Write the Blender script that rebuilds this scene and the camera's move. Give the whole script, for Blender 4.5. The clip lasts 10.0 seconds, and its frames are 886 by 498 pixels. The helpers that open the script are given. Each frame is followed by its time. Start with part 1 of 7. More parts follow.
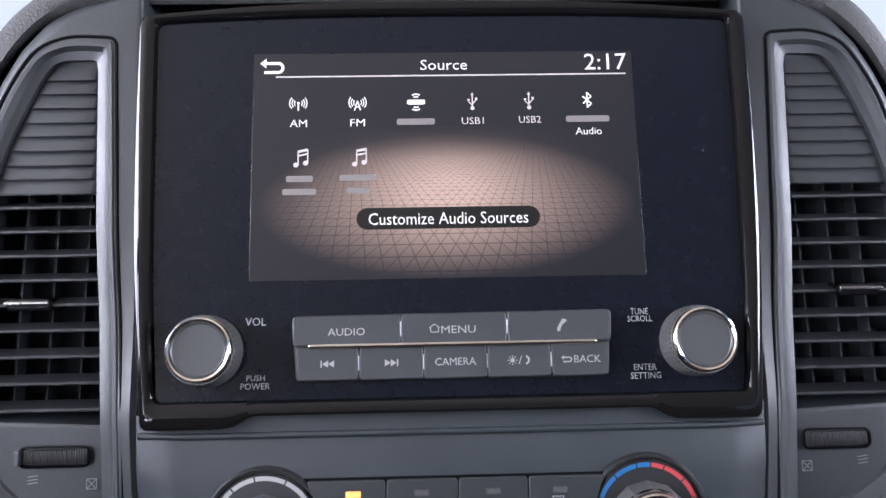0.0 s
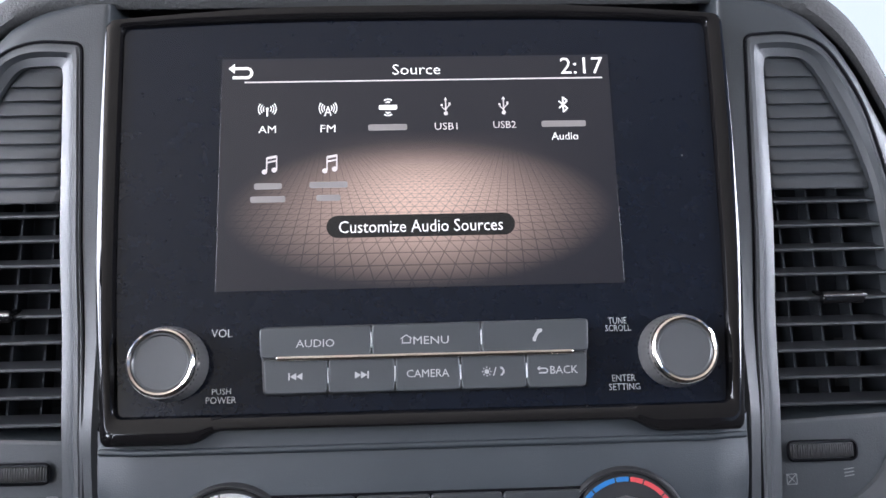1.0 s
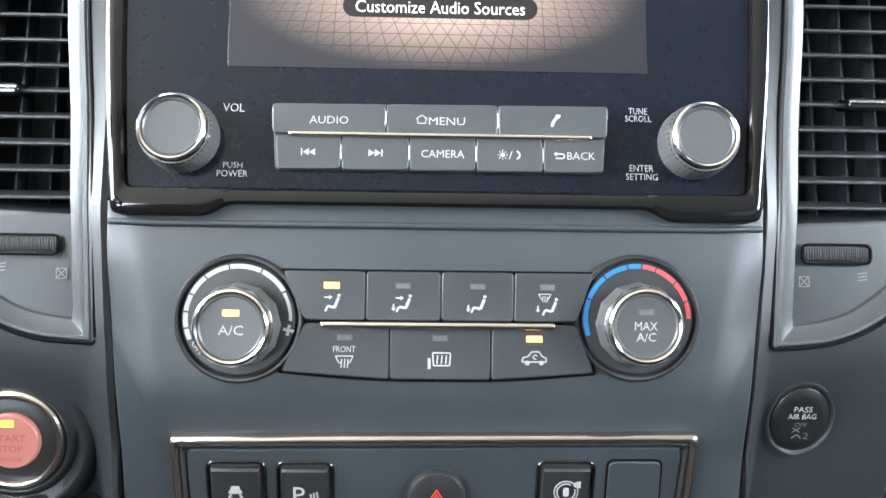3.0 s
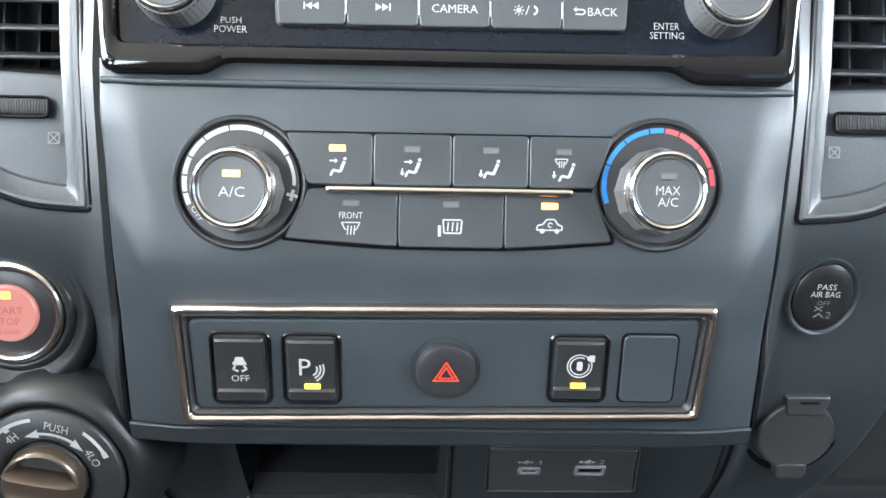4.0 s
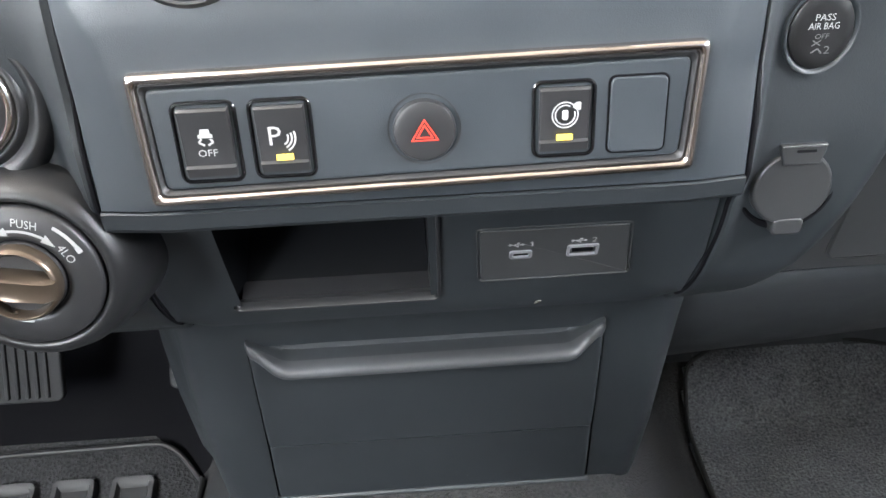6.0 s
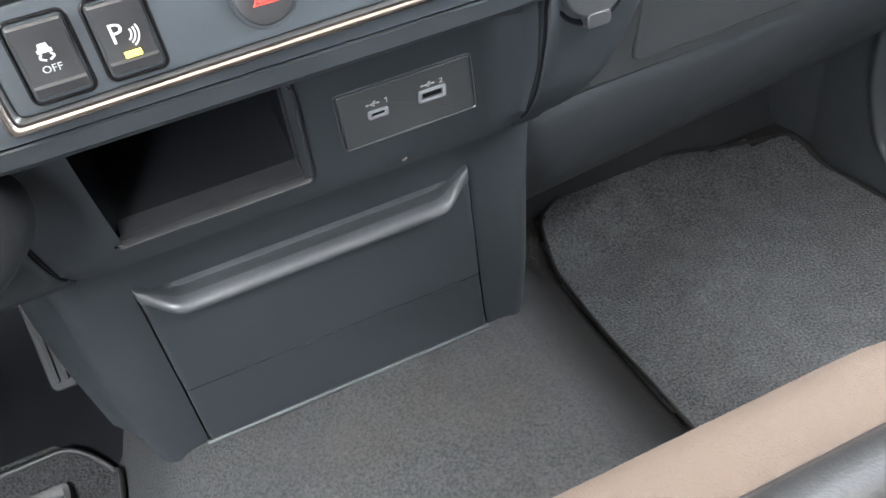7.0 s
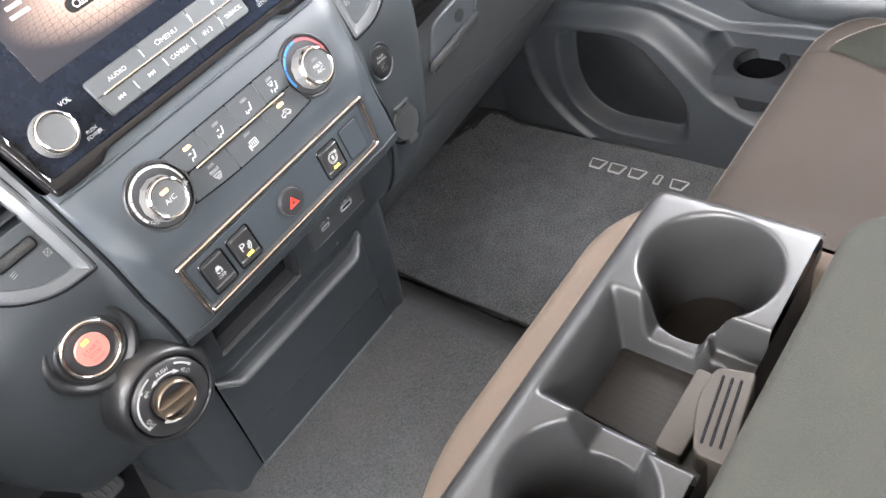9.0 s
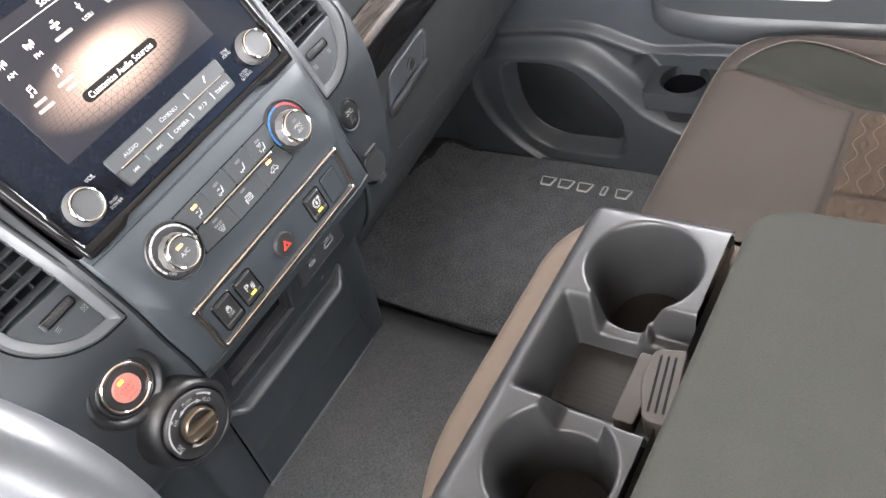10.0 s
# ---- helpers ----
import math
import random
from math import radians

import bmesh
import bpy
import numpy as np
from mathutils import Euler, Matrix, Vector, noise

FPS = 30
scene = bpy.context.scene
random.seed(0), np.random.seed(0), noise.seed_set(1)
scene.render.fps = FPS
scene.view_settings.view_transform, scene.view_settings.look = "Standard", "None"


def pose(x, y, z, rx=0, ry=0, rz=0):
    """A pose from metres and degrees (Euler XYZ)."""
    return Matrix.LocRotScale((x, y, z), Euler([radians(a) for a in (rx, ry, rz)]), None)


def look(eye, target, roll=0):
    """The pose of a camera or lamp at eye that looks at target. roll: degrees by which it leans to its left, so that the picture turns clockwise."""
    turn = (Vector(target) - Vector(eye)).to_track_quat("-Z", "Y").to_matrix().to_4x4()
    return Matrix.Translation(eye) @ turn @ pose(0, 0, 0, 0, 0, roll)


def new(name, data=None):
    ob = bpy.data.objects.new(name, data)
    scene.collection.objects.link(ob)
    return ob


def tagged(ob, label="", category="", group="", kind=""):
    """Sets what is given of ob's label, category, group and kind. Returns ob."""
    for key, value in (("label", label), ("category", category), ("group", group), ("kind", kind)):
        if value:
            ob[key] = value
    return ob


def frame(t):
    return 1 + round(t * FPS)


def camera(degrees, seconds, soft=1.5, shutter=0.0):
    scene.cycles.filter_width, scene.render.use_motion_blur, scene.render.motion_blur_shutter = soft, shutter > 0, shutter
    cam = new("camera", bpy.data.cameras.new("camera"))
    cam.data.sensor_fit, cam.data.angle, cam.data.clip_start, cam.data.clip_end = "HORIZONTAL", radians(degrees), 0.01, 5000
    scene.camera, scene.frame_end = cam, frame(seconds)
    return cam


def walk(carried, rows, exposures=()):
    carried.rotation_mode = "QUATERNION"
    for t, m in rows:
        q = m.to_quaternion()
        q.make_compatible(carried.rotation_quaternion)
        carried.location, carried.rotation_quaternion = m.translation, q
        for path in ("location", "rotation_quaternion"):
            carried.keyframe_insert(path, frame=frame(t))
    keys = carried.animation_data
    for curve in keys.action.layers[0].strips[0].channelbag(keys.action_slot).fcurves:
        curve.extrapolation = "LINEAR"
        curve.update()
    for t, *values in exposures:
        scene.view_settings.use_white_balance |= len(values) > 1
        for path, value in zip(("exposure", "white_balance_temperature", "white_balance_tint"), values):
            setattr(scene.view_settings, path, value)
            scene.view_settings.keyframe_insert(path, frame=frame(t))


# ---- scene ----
cam = camera(60.0, 10.0)
# seconds, eye, target, roll
PATH = [
    (0, (-0.013, 0.002, 0.889), (0.043, 1.917, 0.313), -0.5),
    (0.5, (-0.004, 0.008, 0.887), (0.058, 1.926, 0.327), -0.7),
    (1, (-0.002, 0.01, 0.884), (0.063, 1.934, 0.342), -0.7),
    (1.5, (-0.001, 0.008, 0.883), (0.066, 1.93, 0.333), -0.4),
    (2, (-0.003, 0.001, 0.864), (0.056, 1.913, 0.282), 0.3),
    (2.5, (-0.007, -0.005, 0.839), (0.053, 1.893, 0.213), 1.0),
    (2.7, (-0.007, -0.005, 0.831), (0.052, 1.884, 0.177), 1.2),
    (3.8, (-0.009, -0.002, 0.792), (0.042, 1.824, -0.024), 1.5),
    (4, (-0.009, -0.002, 0.786), (0.037, 1.812, -0.057), 1.5),
    (4.5, (-0.008, -0.003, 0.774), (0.032, 1.782, -0.126), 1.3),
    (5, (-0.006, -0.003, 0.761), (0.028, 1.751, -0.201), 1.2),
    (5.2, (-0.005, -0.003, 0.757), (0.027, 1.735, -0.232), 1.1),
    (6.3, (-0.004, -0.018, 0.721), (0.111, 1.608, -0.437), -4.9),
    (6.5, (-0.01, -0.024, 0.714), (0.187, 1.569, -0.479), -6.2),
    (7, (-0.037, -0.048, 0.714), (0.396, 1.436, -0.555), -10.9),
    (7.5, (-0.094, -0.084, 0.774), (0.516, 1.313, -0.521), -15.0),
    (8, (-0.158, -0.129, 0.865), (0.545, 1.147, -0.505), -18.1),
    (8.5, (-0.205, -0.159, 0.93), (0.599, 1.017, -0.473), -18.6),
    (9, (-0.243, -0.199, 0.999), (0.663, 0.902, -0.403), -19.5),
    (9.5, (-0.273, -0.227, 1.043), (0.694, 0.829, -0.354), -20.5),
    (10, (-0.295, -0.245, 1.075), (0.702, 0.792, -0.314), -21.7),
]
# the clip's camera opens up as it leaves the lit screen
EXPOSURES = [(0.0, -0.34, 5900, 18), (0.5, -0.22, 5900, 16), (1.5, -0.20, 5950, 14), (2.0, 0.30, 6000, 9), (2.5, 0.65, 6000, 6), (4.0, 1.05, 6000, 5), (5.0, 1.25, 6150, 7), (6.5, 1.90, 6400, 10), (7.5, 2.2, 6350, 8), (8.0, 2.0, 6350, 9), (8.5, 1.8, 6500, 11), (9.0, 1.75, 6600, 12), (9.5, 1.5, 6650, 13), (10.0, 1.32, 6650, 13)]
walk(cam, [(t, look(e, g, r)) for t, e, g, r in PATH], EXPOSURES)

# ---- light ----
world = bpy.data.worlds.new("sky")
scene.world = world
world.use_nodes = True
wn = world.node_tree
sky = wn.nodes.new("ShaderNodeTexSky")
sky.sky_type, sky.sun_disc = "NISHITA", False
sky.sun_elevation, sky.sun_rotation = radians(52), radians(200)
wn.links.new(sky.outputs["Color"], wn.nodes["Background"].inputs["Color"])
wn.nodes["Background"].inputs["Strength"].default_value = 0.15

sun_data = bpy.data.lights.new("sun", "SUN")
sun_data.energy, sun_data.angle, sun_data.color = 3.0, radians(6), (1.0, 0.95, 0.88)
sun = new("sun", sun_data)
sun.matrix_basis = look((0, 0, 5), (1.2, 2.4, 0))


def window_light(name, place, target, wide, high, watts, colour):
    data = bpy.data.lights.new(name, "AREA")
    data.shape, data.size, data.size_y, data.energy, data.color = "RECTANGLE", wide, high, watts, colour
    ob = new(name, data)
    ob.matrix_basis = look(place, target)
    return ob


window_light("windshield_daylight", (0.0, 0.86, 1.24), (0.0, -0.1, 0.75), 1.25, 0.55, 22.0, (0.95, 0.97, 1.0))
window_light("passenger_window_daylight", (1.00, 0.16, 1.04), (0.35, 0.30, 0.20), 1.00, 0.26, 48.0, (0.95, 0.97, 1.0))
window_light("driver_window_daylight", (-1.06, 0.02, 1.20), (0.1, 0.30, 0.70), 0.90, 0.44, 50.0, (0.97, 0.98, 1.0))
window_light("rear_driver_window_daylight", (-1.07, -1.16, 1.19), (0.1, 0.30, 0.62), 0.62, 0.46, 27.0, (0.93, 0.97, 1.0))

# ---- materials ----


def material(name, colour, rough=0.5, metal=0.0, grain=0.0, size=900.0, mottle=0.12, coat=0.0, stretch=(1, 1, 1), spec=0.5, sheen=0.0, wear=6.0, speck=0.35, dust=0.0, weave=0.0, dimple=0.0, soil=None):
    """A surface with fine relief (grain, at size cells to the metre) and slow variation of tone and gloss (mottle)."""
    m = bpy.data.materials.new(name)
    m.use_nodes = True
    t = m.node_tree
    p = t.nodes["Principled BSDF"]
    p.inputs["Metallic"].default_value = metal
    p.inputs["Coat Weight"].default_value = coat
    p.inputs["Coat Roughness"].default_value = 0.04
    p.inputs["Specular IOR Level"].default_value = spec
    p.inputs["Sheen Weight"].default_value = sheen
    co = t.nodes.new("ShaderNodeTexCoord")
    mp = t.nodes.new("ShaderNodeMapping")
    mp.inputs["Scale"].default_value = stretch
    t.links.new(co.outputs["Object"], mp.inputs["Vector"])
    slow = t.nodes.new("ShaderNodeTexNoise")
    slow.inputs["Scale"].default_value, slow.inputs["Detail"].default_value = wear * 4, 6
    t.links.new(mp.outputs["Vector"], slow.inputs["Vector"])
    fine = t.nodes.new("ShaderNodeTexNoise")
    fine.inputs["Scale"].default_value, fine.inputs["Detail"].default_value = size, 3
    t.links.new(mp.outputs["Vector"], fine.inputs["Vector"])
    add = t.nodes.new("ShaderNodeMath")
    add.operation = "MULTIPLY_ADD"
    add.inputs[1].default_value = speck
    t.links.new(fine.outputs["Fac"], add.inputs[0])
    t.links.new(slow.outputs["Fac"], add.inputs[2])
    ramp = t.nodes.new("ShaderNodeMapRange")
    ramp.inputs["From Min"].default_value, ramp.inputs["From Max"].default_value = 0.25 + 0.35 * speck, 0.75 + 0.65 * speck
    ramp.inputs["To Min"].default_value, ramp.inputs["To Max"].default_value = 1 - mottle, 1 + mottle
    t.links.new(add.outputs[0], ramp.inputs["Value"])
    mul = t.nodes.new("ShaderNodeVectorMath")
    mul.operation = "SCALE"
    mul.inputs[0].default_value = colour
    t.links.new(ramp.outputs["Result"], mul.inputs["Scale"])
    colour_out = mul.outputs["Vector"]
    if soil:
        # broad trodden-in patches of brown dirt
        patch = t.nodes.new("ShaderNodeTexNoise")
        patch.inputs["Scale"].default_value, patch.inputs["Detail"].default_value, patch.inputs["Roughness"].default_value = 7.0, 5, 0.6
        t.links.new(co.outputs["Object"], patch.inputs["Vector"])
        reach = t.nodes.new("ShaderNodeMapRange")
        reach.inputs["From Min"].default_value, reach.inputs["From Max"].default_value = 0.48, 0.68
        reach.inputs["To Min"].default_value, reach.inputs["To Max"].default_value = 0.0, 0.20
        t.links.new(patch.outputs["Fac"], reach.inputs["Value"])
        soiled = t.nodes.new("ShaderNodeMix")
        soiled.data_type = "RGBA"
        soiled.inputs["B"].default_value = (*soil, 1)
        t.links.new(reach.outputs["Result"], soiled.inputs["Factor"])
        t.links.new(colour_out, soiled.inputs["A"])
        colour_out = soiled.outputs["Result"]
    if dust:
        # sparse pale specks of dust
        cells = t.nodes.new("ShaderNodeTexVoronoi")
        cells.inputs["Scale"].default_value = 75
        t.links.new(co.outputs["Object"], cells.inputs["Vector"])
        pick = t.nodes.new("ShaderNodeSeparateColor")
        t.links.new(cells.outputs["Color"], pick.inputs["Color"])
        size_ = t.nodes.new("ShaderNodeMapRange")
        size_.inputs["From Min"].default_value, size_.inputs["From Max"].default_value = 1 - dust, 1.0
        size_.inputs["To Min"].default_value, size_.inputs["To Max"].default_value = 0.0, 0.032
        t.links.new(pick.outputs["Red"], size_.inputs["Value"])
        near_ = t.nodes.new("ShaderNodeMath")
        near_.operation = "LESS_THAN"
        t.links.new(cells.outputs["Distance"], near_.inputs[0])
        t.links.new(size_.outputs["Result"], near_.inputs[1])
        dusty = t.nodes.new("ShaderNodeMix")
        dusty.data_type = "RGBA"
        dusty.inputs["B"].default_value = (0.22, 0.21, 0.19, 1)
        t.links.new(near_.outputs[0], dusty.inputs["Factor"])
        t.links.new(colour_out, dusty.inputs["A"])
        colour_out = dusty.outputs["Result"]
    t.links.new(colour_out, p.inputs["Base Color"])
    rr = t.nodes.new("ShaderNodeMapRange")
    rr.inputs["From Min"].default_value, rr.inputs["From Max"].default_value = 0.3, 0.7
    rr.inputs["To Min"].default_value, rr.inputs["To Max"].default_value = max(0.02, rough * 0.86), min(1, rough * 1.14)
    t.links.new(slow.outputs["Fac"], rr.inputs["Value"])
    t.links.new(rr.outputs["Result"], p.inputs["Roughness"])
    if weave:
        # crossed threads of a woven cloth, two millimetres apart
        parts_ = t.nodes.new("ShaderNodeSeparateXYZ")
        t.links.new(co.outputs["Object"], parts_.inputs[0])
        threads = []
        for axis in (0, 1):
            turn = t.nodes.new("ShaderNodeMath")
            turn.operation = "MULTIPLY"
            turn.inputs[1].default_value = 2 * math.pi / 0.0019
            t.links.new(parts_.outputs[axis], turn.inputs[0])
            wave = t.nodes.new("ShaderNodeMath")
            wave.operation = "SINE"
            t.links.new(turn.outputs[0], wave.inputs[0])
            threads.append(wave)
        cross = t.nodes.new("ShaderNodeMath")
        cross.operation = "MULTIPLY"
        for k in (0, 1):
            t.links.new(threads[k].outputs[0], cross.inputs[k])
        lifted = t.nodes.new("ShaderNodeMath")
        lifted.operation = "MULTIPLY_ADD"
        lifted.inputs[1].default_value = weave
        t.links.new(cross.outputs[0], lifted.inputs[0])
        t.links.new(fine.outputs["Fac"], lifted.inputs[2])
        fine_height = lifted.outputs[0]
    elif dimple:
        # even rows of small round dimples
        rows_ = t.nodes.new("ShaderNodeTexVoronoi")
        rows_.inputs["Scale"].default_value, rows_.inputs["Randomness"].default_value = dimple, 0.0
        t.links.new(co.outputs["Object"], rows_.inputs["Vector"])
        fine_height = rows_.outputs["Distance"]
    else:
        fine_height = fine.outputs["Fac"]
    if grain:
        b = t.nodes.new("ShaderNodeBump")
        b.inputs["Strength"].default_value, b.inputs["Distance"].default_value = 1.0, grain
        t.links.new(fine_height, b.inputs["Height"])
        t.links.new(b.outputs["Normal"], p.inputs["Normal"])
    return m


def glowing(name, colour, strength):
    m = material(name, tuple(c * 0.3 for c in colour), 0.4)
    p = m.node_tree.nodes["Principled BSDF"]
    p.inputs["Emission Color"].default_value, p.inputs["Emission Strength"].default_value = (*colour, 1), strength
    return m


PLASTIC = material("grained_dark_plastic", (0.0155, 0.0185, 0.0210), 0.46, grain=0.00011, size=1500, dust=0.14)
PLASTIC_PANEL = material("satin_dark_panel", (0.0213, 0.0263, 0.0308), 0.47, grain=0.00009, size=1900, dust=0.18)
SOFT_TOP = material("soft_dash_skin", (0.030, 0.030, 0.030), 0.62, grain=0.0006, size=700)
PIANO = material("piano_black", (0.0055, 0.0052, 0.0055), 0.06, mottle=0.05, coat=0.08, dust=0.2, spec=0.28)
GLASS_BLACK = material("black_screen_glass", (0.0046, 0.0062, 0.0104), 0.10, mottle=0.10, wear=30, dust=0.08, spec=0.26)
CHROME = material("chrome", (0.66, 0.60, 0.55), 0.16, metal=1.0, mottle=0.05)
SATIN_METAL = material("satin_metal", (0.50, 0.51, 0.52), 0.30, metal=1.0)
BUTTON = material("button_plastic", (0.034, 0.0375, 0.040), 0.42, grain=0.00004, size=2500)
BUTTON_DARK = material("dark_button_plastic", (0.016, 0.016, 0.017), 0.42, grain=0.00003, size=2500, dust=0.12)
KNOB_FACE = material("knob_face", (0.046, 0.048, 0.050), 0.40, grain=0.00003, size=2500)
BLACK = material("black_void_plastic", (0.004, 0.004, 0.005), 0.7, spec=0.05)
# near-black base and low gloss carry the shade inside the storage pocket
POCKET_BLACK = material("pocket_shade_plastic", (0.0034, 0.0038, 0.0046), 0.6, grain=0.0001, size=1500, spec=0.08)
RUBBER = material("black_rubber", (0.012, 0.012, 0.012), 0.6, grain=0.0003, size=600)
PRINT_MID = material("faded_print", (0.27, 0.27, 0.265), 0.5, mottle=0.05)
PRINT = material("white_print", (0.31, 0.31, 0.305), 0.5, mottle=0.05)
PRINT_DIM = material("grey_print", (0.115, 0.115, 0.115), 0.5, mottle=0.05)
PRINT_FAINT = material("unlit_grey_print", (0.085, 0.085, 0.085), 0.5, mottle=0.05)
PRINT_BLUE = material("blue_print", (0.016, 0.115, 0.30), 0.45, mottle=0.05)
PRINT_RED = material("red_print", (0.40, 0.045, 0.05), 0.45, mottle=0.05)
AMBER = glowing("amber_lamp", (1.0, 0.46, 0.12), 2.0)
YELLOW = glowing("yellow_lamp", (1.0, 0.74, 0.09), 1.0)
HAZARD_RED = material("hazard_red", (0.70, 0.05, 0.03), 0.4, mottle=0.05)
START_PINK = glowing("lit_pink_button", (0.76, 0.28, 0.23), 0.20)
WHITE_LIT = glowing("lit_white", (1.0, 0.96, 0.92), 0.85)
CARPET = material("grey_carpet", (0.0310, 0.0315, 0.0325), 0.95, grain=0.0022, size=420, mottle=0.45, spec=0.1, speck=3.0, soil=(0.052, 0.043, 0.034))
# like black mats: passenger tone raised for its light, driver tone lowered for shade
MAT_PILE = material("lit_mat_carpet", (0.112, 0.117, 0.125), 0.95, grain=0.0026, size=340, mottle=0.55, spec=0.1, speck=3.0)
MAT_DRIVER = material("shaded_mat_carpet", (0.026, 0.026, 0.027), 0.95, grain=0.0026, size=340, mottle=0.55, spec=0.1, speck=3.0)
SILVER_THREAD = material("silver_embroidery", (0.50, 0.50, 0.51), 0.55, grain=0.0004, size=900)
FABRIC_LID = material("grey_green_fabric", (0.0165, 0.0168, 0.0142), 0.9, grain=0.0003, size=900, mottle=0.35, spec=0.15, speck=1.0, weave=0.15)
FABRIC_SEAT = material("taupe_seat_cloth", (0.039, 0.0315, 0.0275), 0.85, grain=0.0002, size=1800, mottle=0.12, spec=0.2)
FABRIC_BROWN = material("brown_seat_inset", (0.044, 0.031, 0.023), 0.9, grain=0.0005, size=900, mottle=0.3, spec=0.15, weave=0.2)
FABRIC_TAN = material("tan_cushion_cloth", (0.060, 0.045, 0.035), 0.85, grain=0.0003, size=1400, mottle=0.12, spec=0.2)
THREAD = material("pale_stitching", (0.20, 0.175, 0.155), 0.8)
THREAD_TAN = material("tan_stitching", (0.078, 0.058, 0.043), 0.8)
CONSOLE = material("grey_console_plastic", (0.0165, 0.0165, 0.0168), 0.32, grain=0.00016, size=900, mottle=0.10, spec=0.30)
LINER = material("dimpled_liner", (0.0062, 0.0052, 0.0045), 0.62, grain=0.0007, size=300, spec=0.12, dimple=190.0)
LATCH_BROWN = material("dark_latch_plastic", (0.0200, 0.0165, 0.0135), 0.45, grain=0.0002, size=1100, spec=0.2)
LEATHER = material("grey_leather", (0.050, 0.052, 0.056), 0.38, grain=0.0001, size=500)
# paler copy of the dash plastic, for the light on the passenger side
PASS_PLASTIC = material("lit_lower_dash", (0.0300, 0.0312, 0.0325), 0.46, grain=0.00018, size=1400)
HOUSING = material("black_satin_housing", (0.0090, 0.0092, 0.0100), 0.36, grain=0.0001, size=1500)
GREY_TRIM = material("grey_grained_trim", (0.030, 0.033, 0.036), 0.45, grain=0.00012, size=1500)
WOOD_TRIM = material("dark_figured_trim", (0.048, 0.040, 0.035), 0.28, stretch=(1, 14, 14), mottle=0.28)
HEADLINER = material("beige_headliner", (0.58, 0.52, 0.44), 0.9, grain=0.0004, size=700)
DOOR_DARK = material("door_panel_plastic", (0.040, 0.044, 0.049), 0.44, grain=0.0002, size=1200)

# ---- building helpers ----
PLACED = {}


def thing(name, label, category, m=None, group="", kind=""):
    """A top-level thing: an Empty at the pose m."""
    ob = new(name)
    ob.empty_display_size = 0.02
    m = m or Matrix()
    ob.matrix_basis = m
    PLACED[ob] = m
    return tagged(ob, label, category, group, kind)


def part(name, bm, mat, parent=None, label="", sharp=38, at=None, world_coords=False):
    """Links a bmesh as one mesh object under a thing or a part; at moves it within its parent."""
    if world_coords and parent:
        bm.transform(PLACED[parent].inverted())
    bmesh.ops.recalc_face_normals(bm, faces=bm.faces)
    mesh = bpy.data.meshes.new(name)
    bm.to_mesh(mesh)
    bm.free()
    for poly in mesh.polygons:
        poly.use_smooth = True
    mesh.set_sharp_from_angle(angle=radians(sharp))
    mesh.materials.append(mat)
    ob = new(name, mesh)
    here = at or Matrix()
    if parent:
        ob.parent = parent
        PLACED[ob] = PLACED[parent] @ here
    else:
        PLACED[ob] = here
    ob.matrix_basis = here
    if label:
        ob["label"] = label
    return ob


def loft(bm, loops, closed=True, cap0=False, cap1=False):
    """Skins loops of equally many points."""
    rings = [[bm.verts.new(p) for p in loop] for loop in loops]
    n = len(rings[0])
    for a, b in zip(rings, rings[1:]):
        for i in range(n if closed else n - 1):
            j = (i + 1) % n
            bm.faces.new((a[i], a[j], b[j], b[i]))
    if cap0:
        bm.faces.new(rings[0])
    if cap1:
        bm.faces.new(rings[-1])
    return rings


def rrect(w, h, r, n=5, cx=0.0, cy=0.0):
    pts = []
    for k, (sx, sy) in enumerate(((1, 1), (-1, 1), (-1, -1), (1, -1))):
        for i in range(n + 1):
            a = radians(90 * k + 90 * i / n)
            pts.append((cx + sx * (w / 2 - r) + r * math.cos(a), cy + sy * (h / 2 - r) + r * math.sin(a)))
    return pts


def circle(r, n=48, cx=0.0, cy=0.0):
    return [(cx + r * math.cos(2 * math.pi * i / n), cy + r * math.sin(2 * math.pi * i / n)) for i in range(n)]


def rounded(corners, r, n=4):
    """A polygon (counter-clockwise) with its corners rounded; r is one radius or one for each corner."""
    out, k = [], len(corners)
    rs = r if isinstance(r, (list, tuple)) else [r] * k
    for i in range(k):
        p, a, b = Vector(corners[i]), Vector(corners[i - 1]), Vector(corners[(i + 1) % k])
        u, v = (a - p), (b - p)
        d = min(rs[i], u.length * 0.48, v.length * 0.48)
        s, e = p + u.normalized() * d, p + v.normalized() * d
        for j in range(n + 1):
            t = j / n
            q = s * (1 - t) ** 2 + p * 2 * t * (1 - t) + e * t * t
            out.append((q.x, q.y))
    return out


def inset(pts, d):
    """The polygon drawn in by d along its normals."""
    out, n = [], len(pts)
    area = sum(pts[i - 1][0] * pts[i][1] - pts[i][0] * pts[i - 1][1] for i in range(n))
    sgn = 1 if area > 0 else -1
    for i in range(n):
        p, a, b = Vector(pts[i]), Vector(pts[i - 1]), Vector(pts[(i + 1) % n])
        t = (b - a)
        t = t.normalized() if t.length > 1e-9 else Vector((1, 0))
        out.append((p.x - sgn * t.y * d, p.y + sgn * t.x * d))
    return out


def lift(pts, z):
    return [(x, y, z) for x, y in pts]


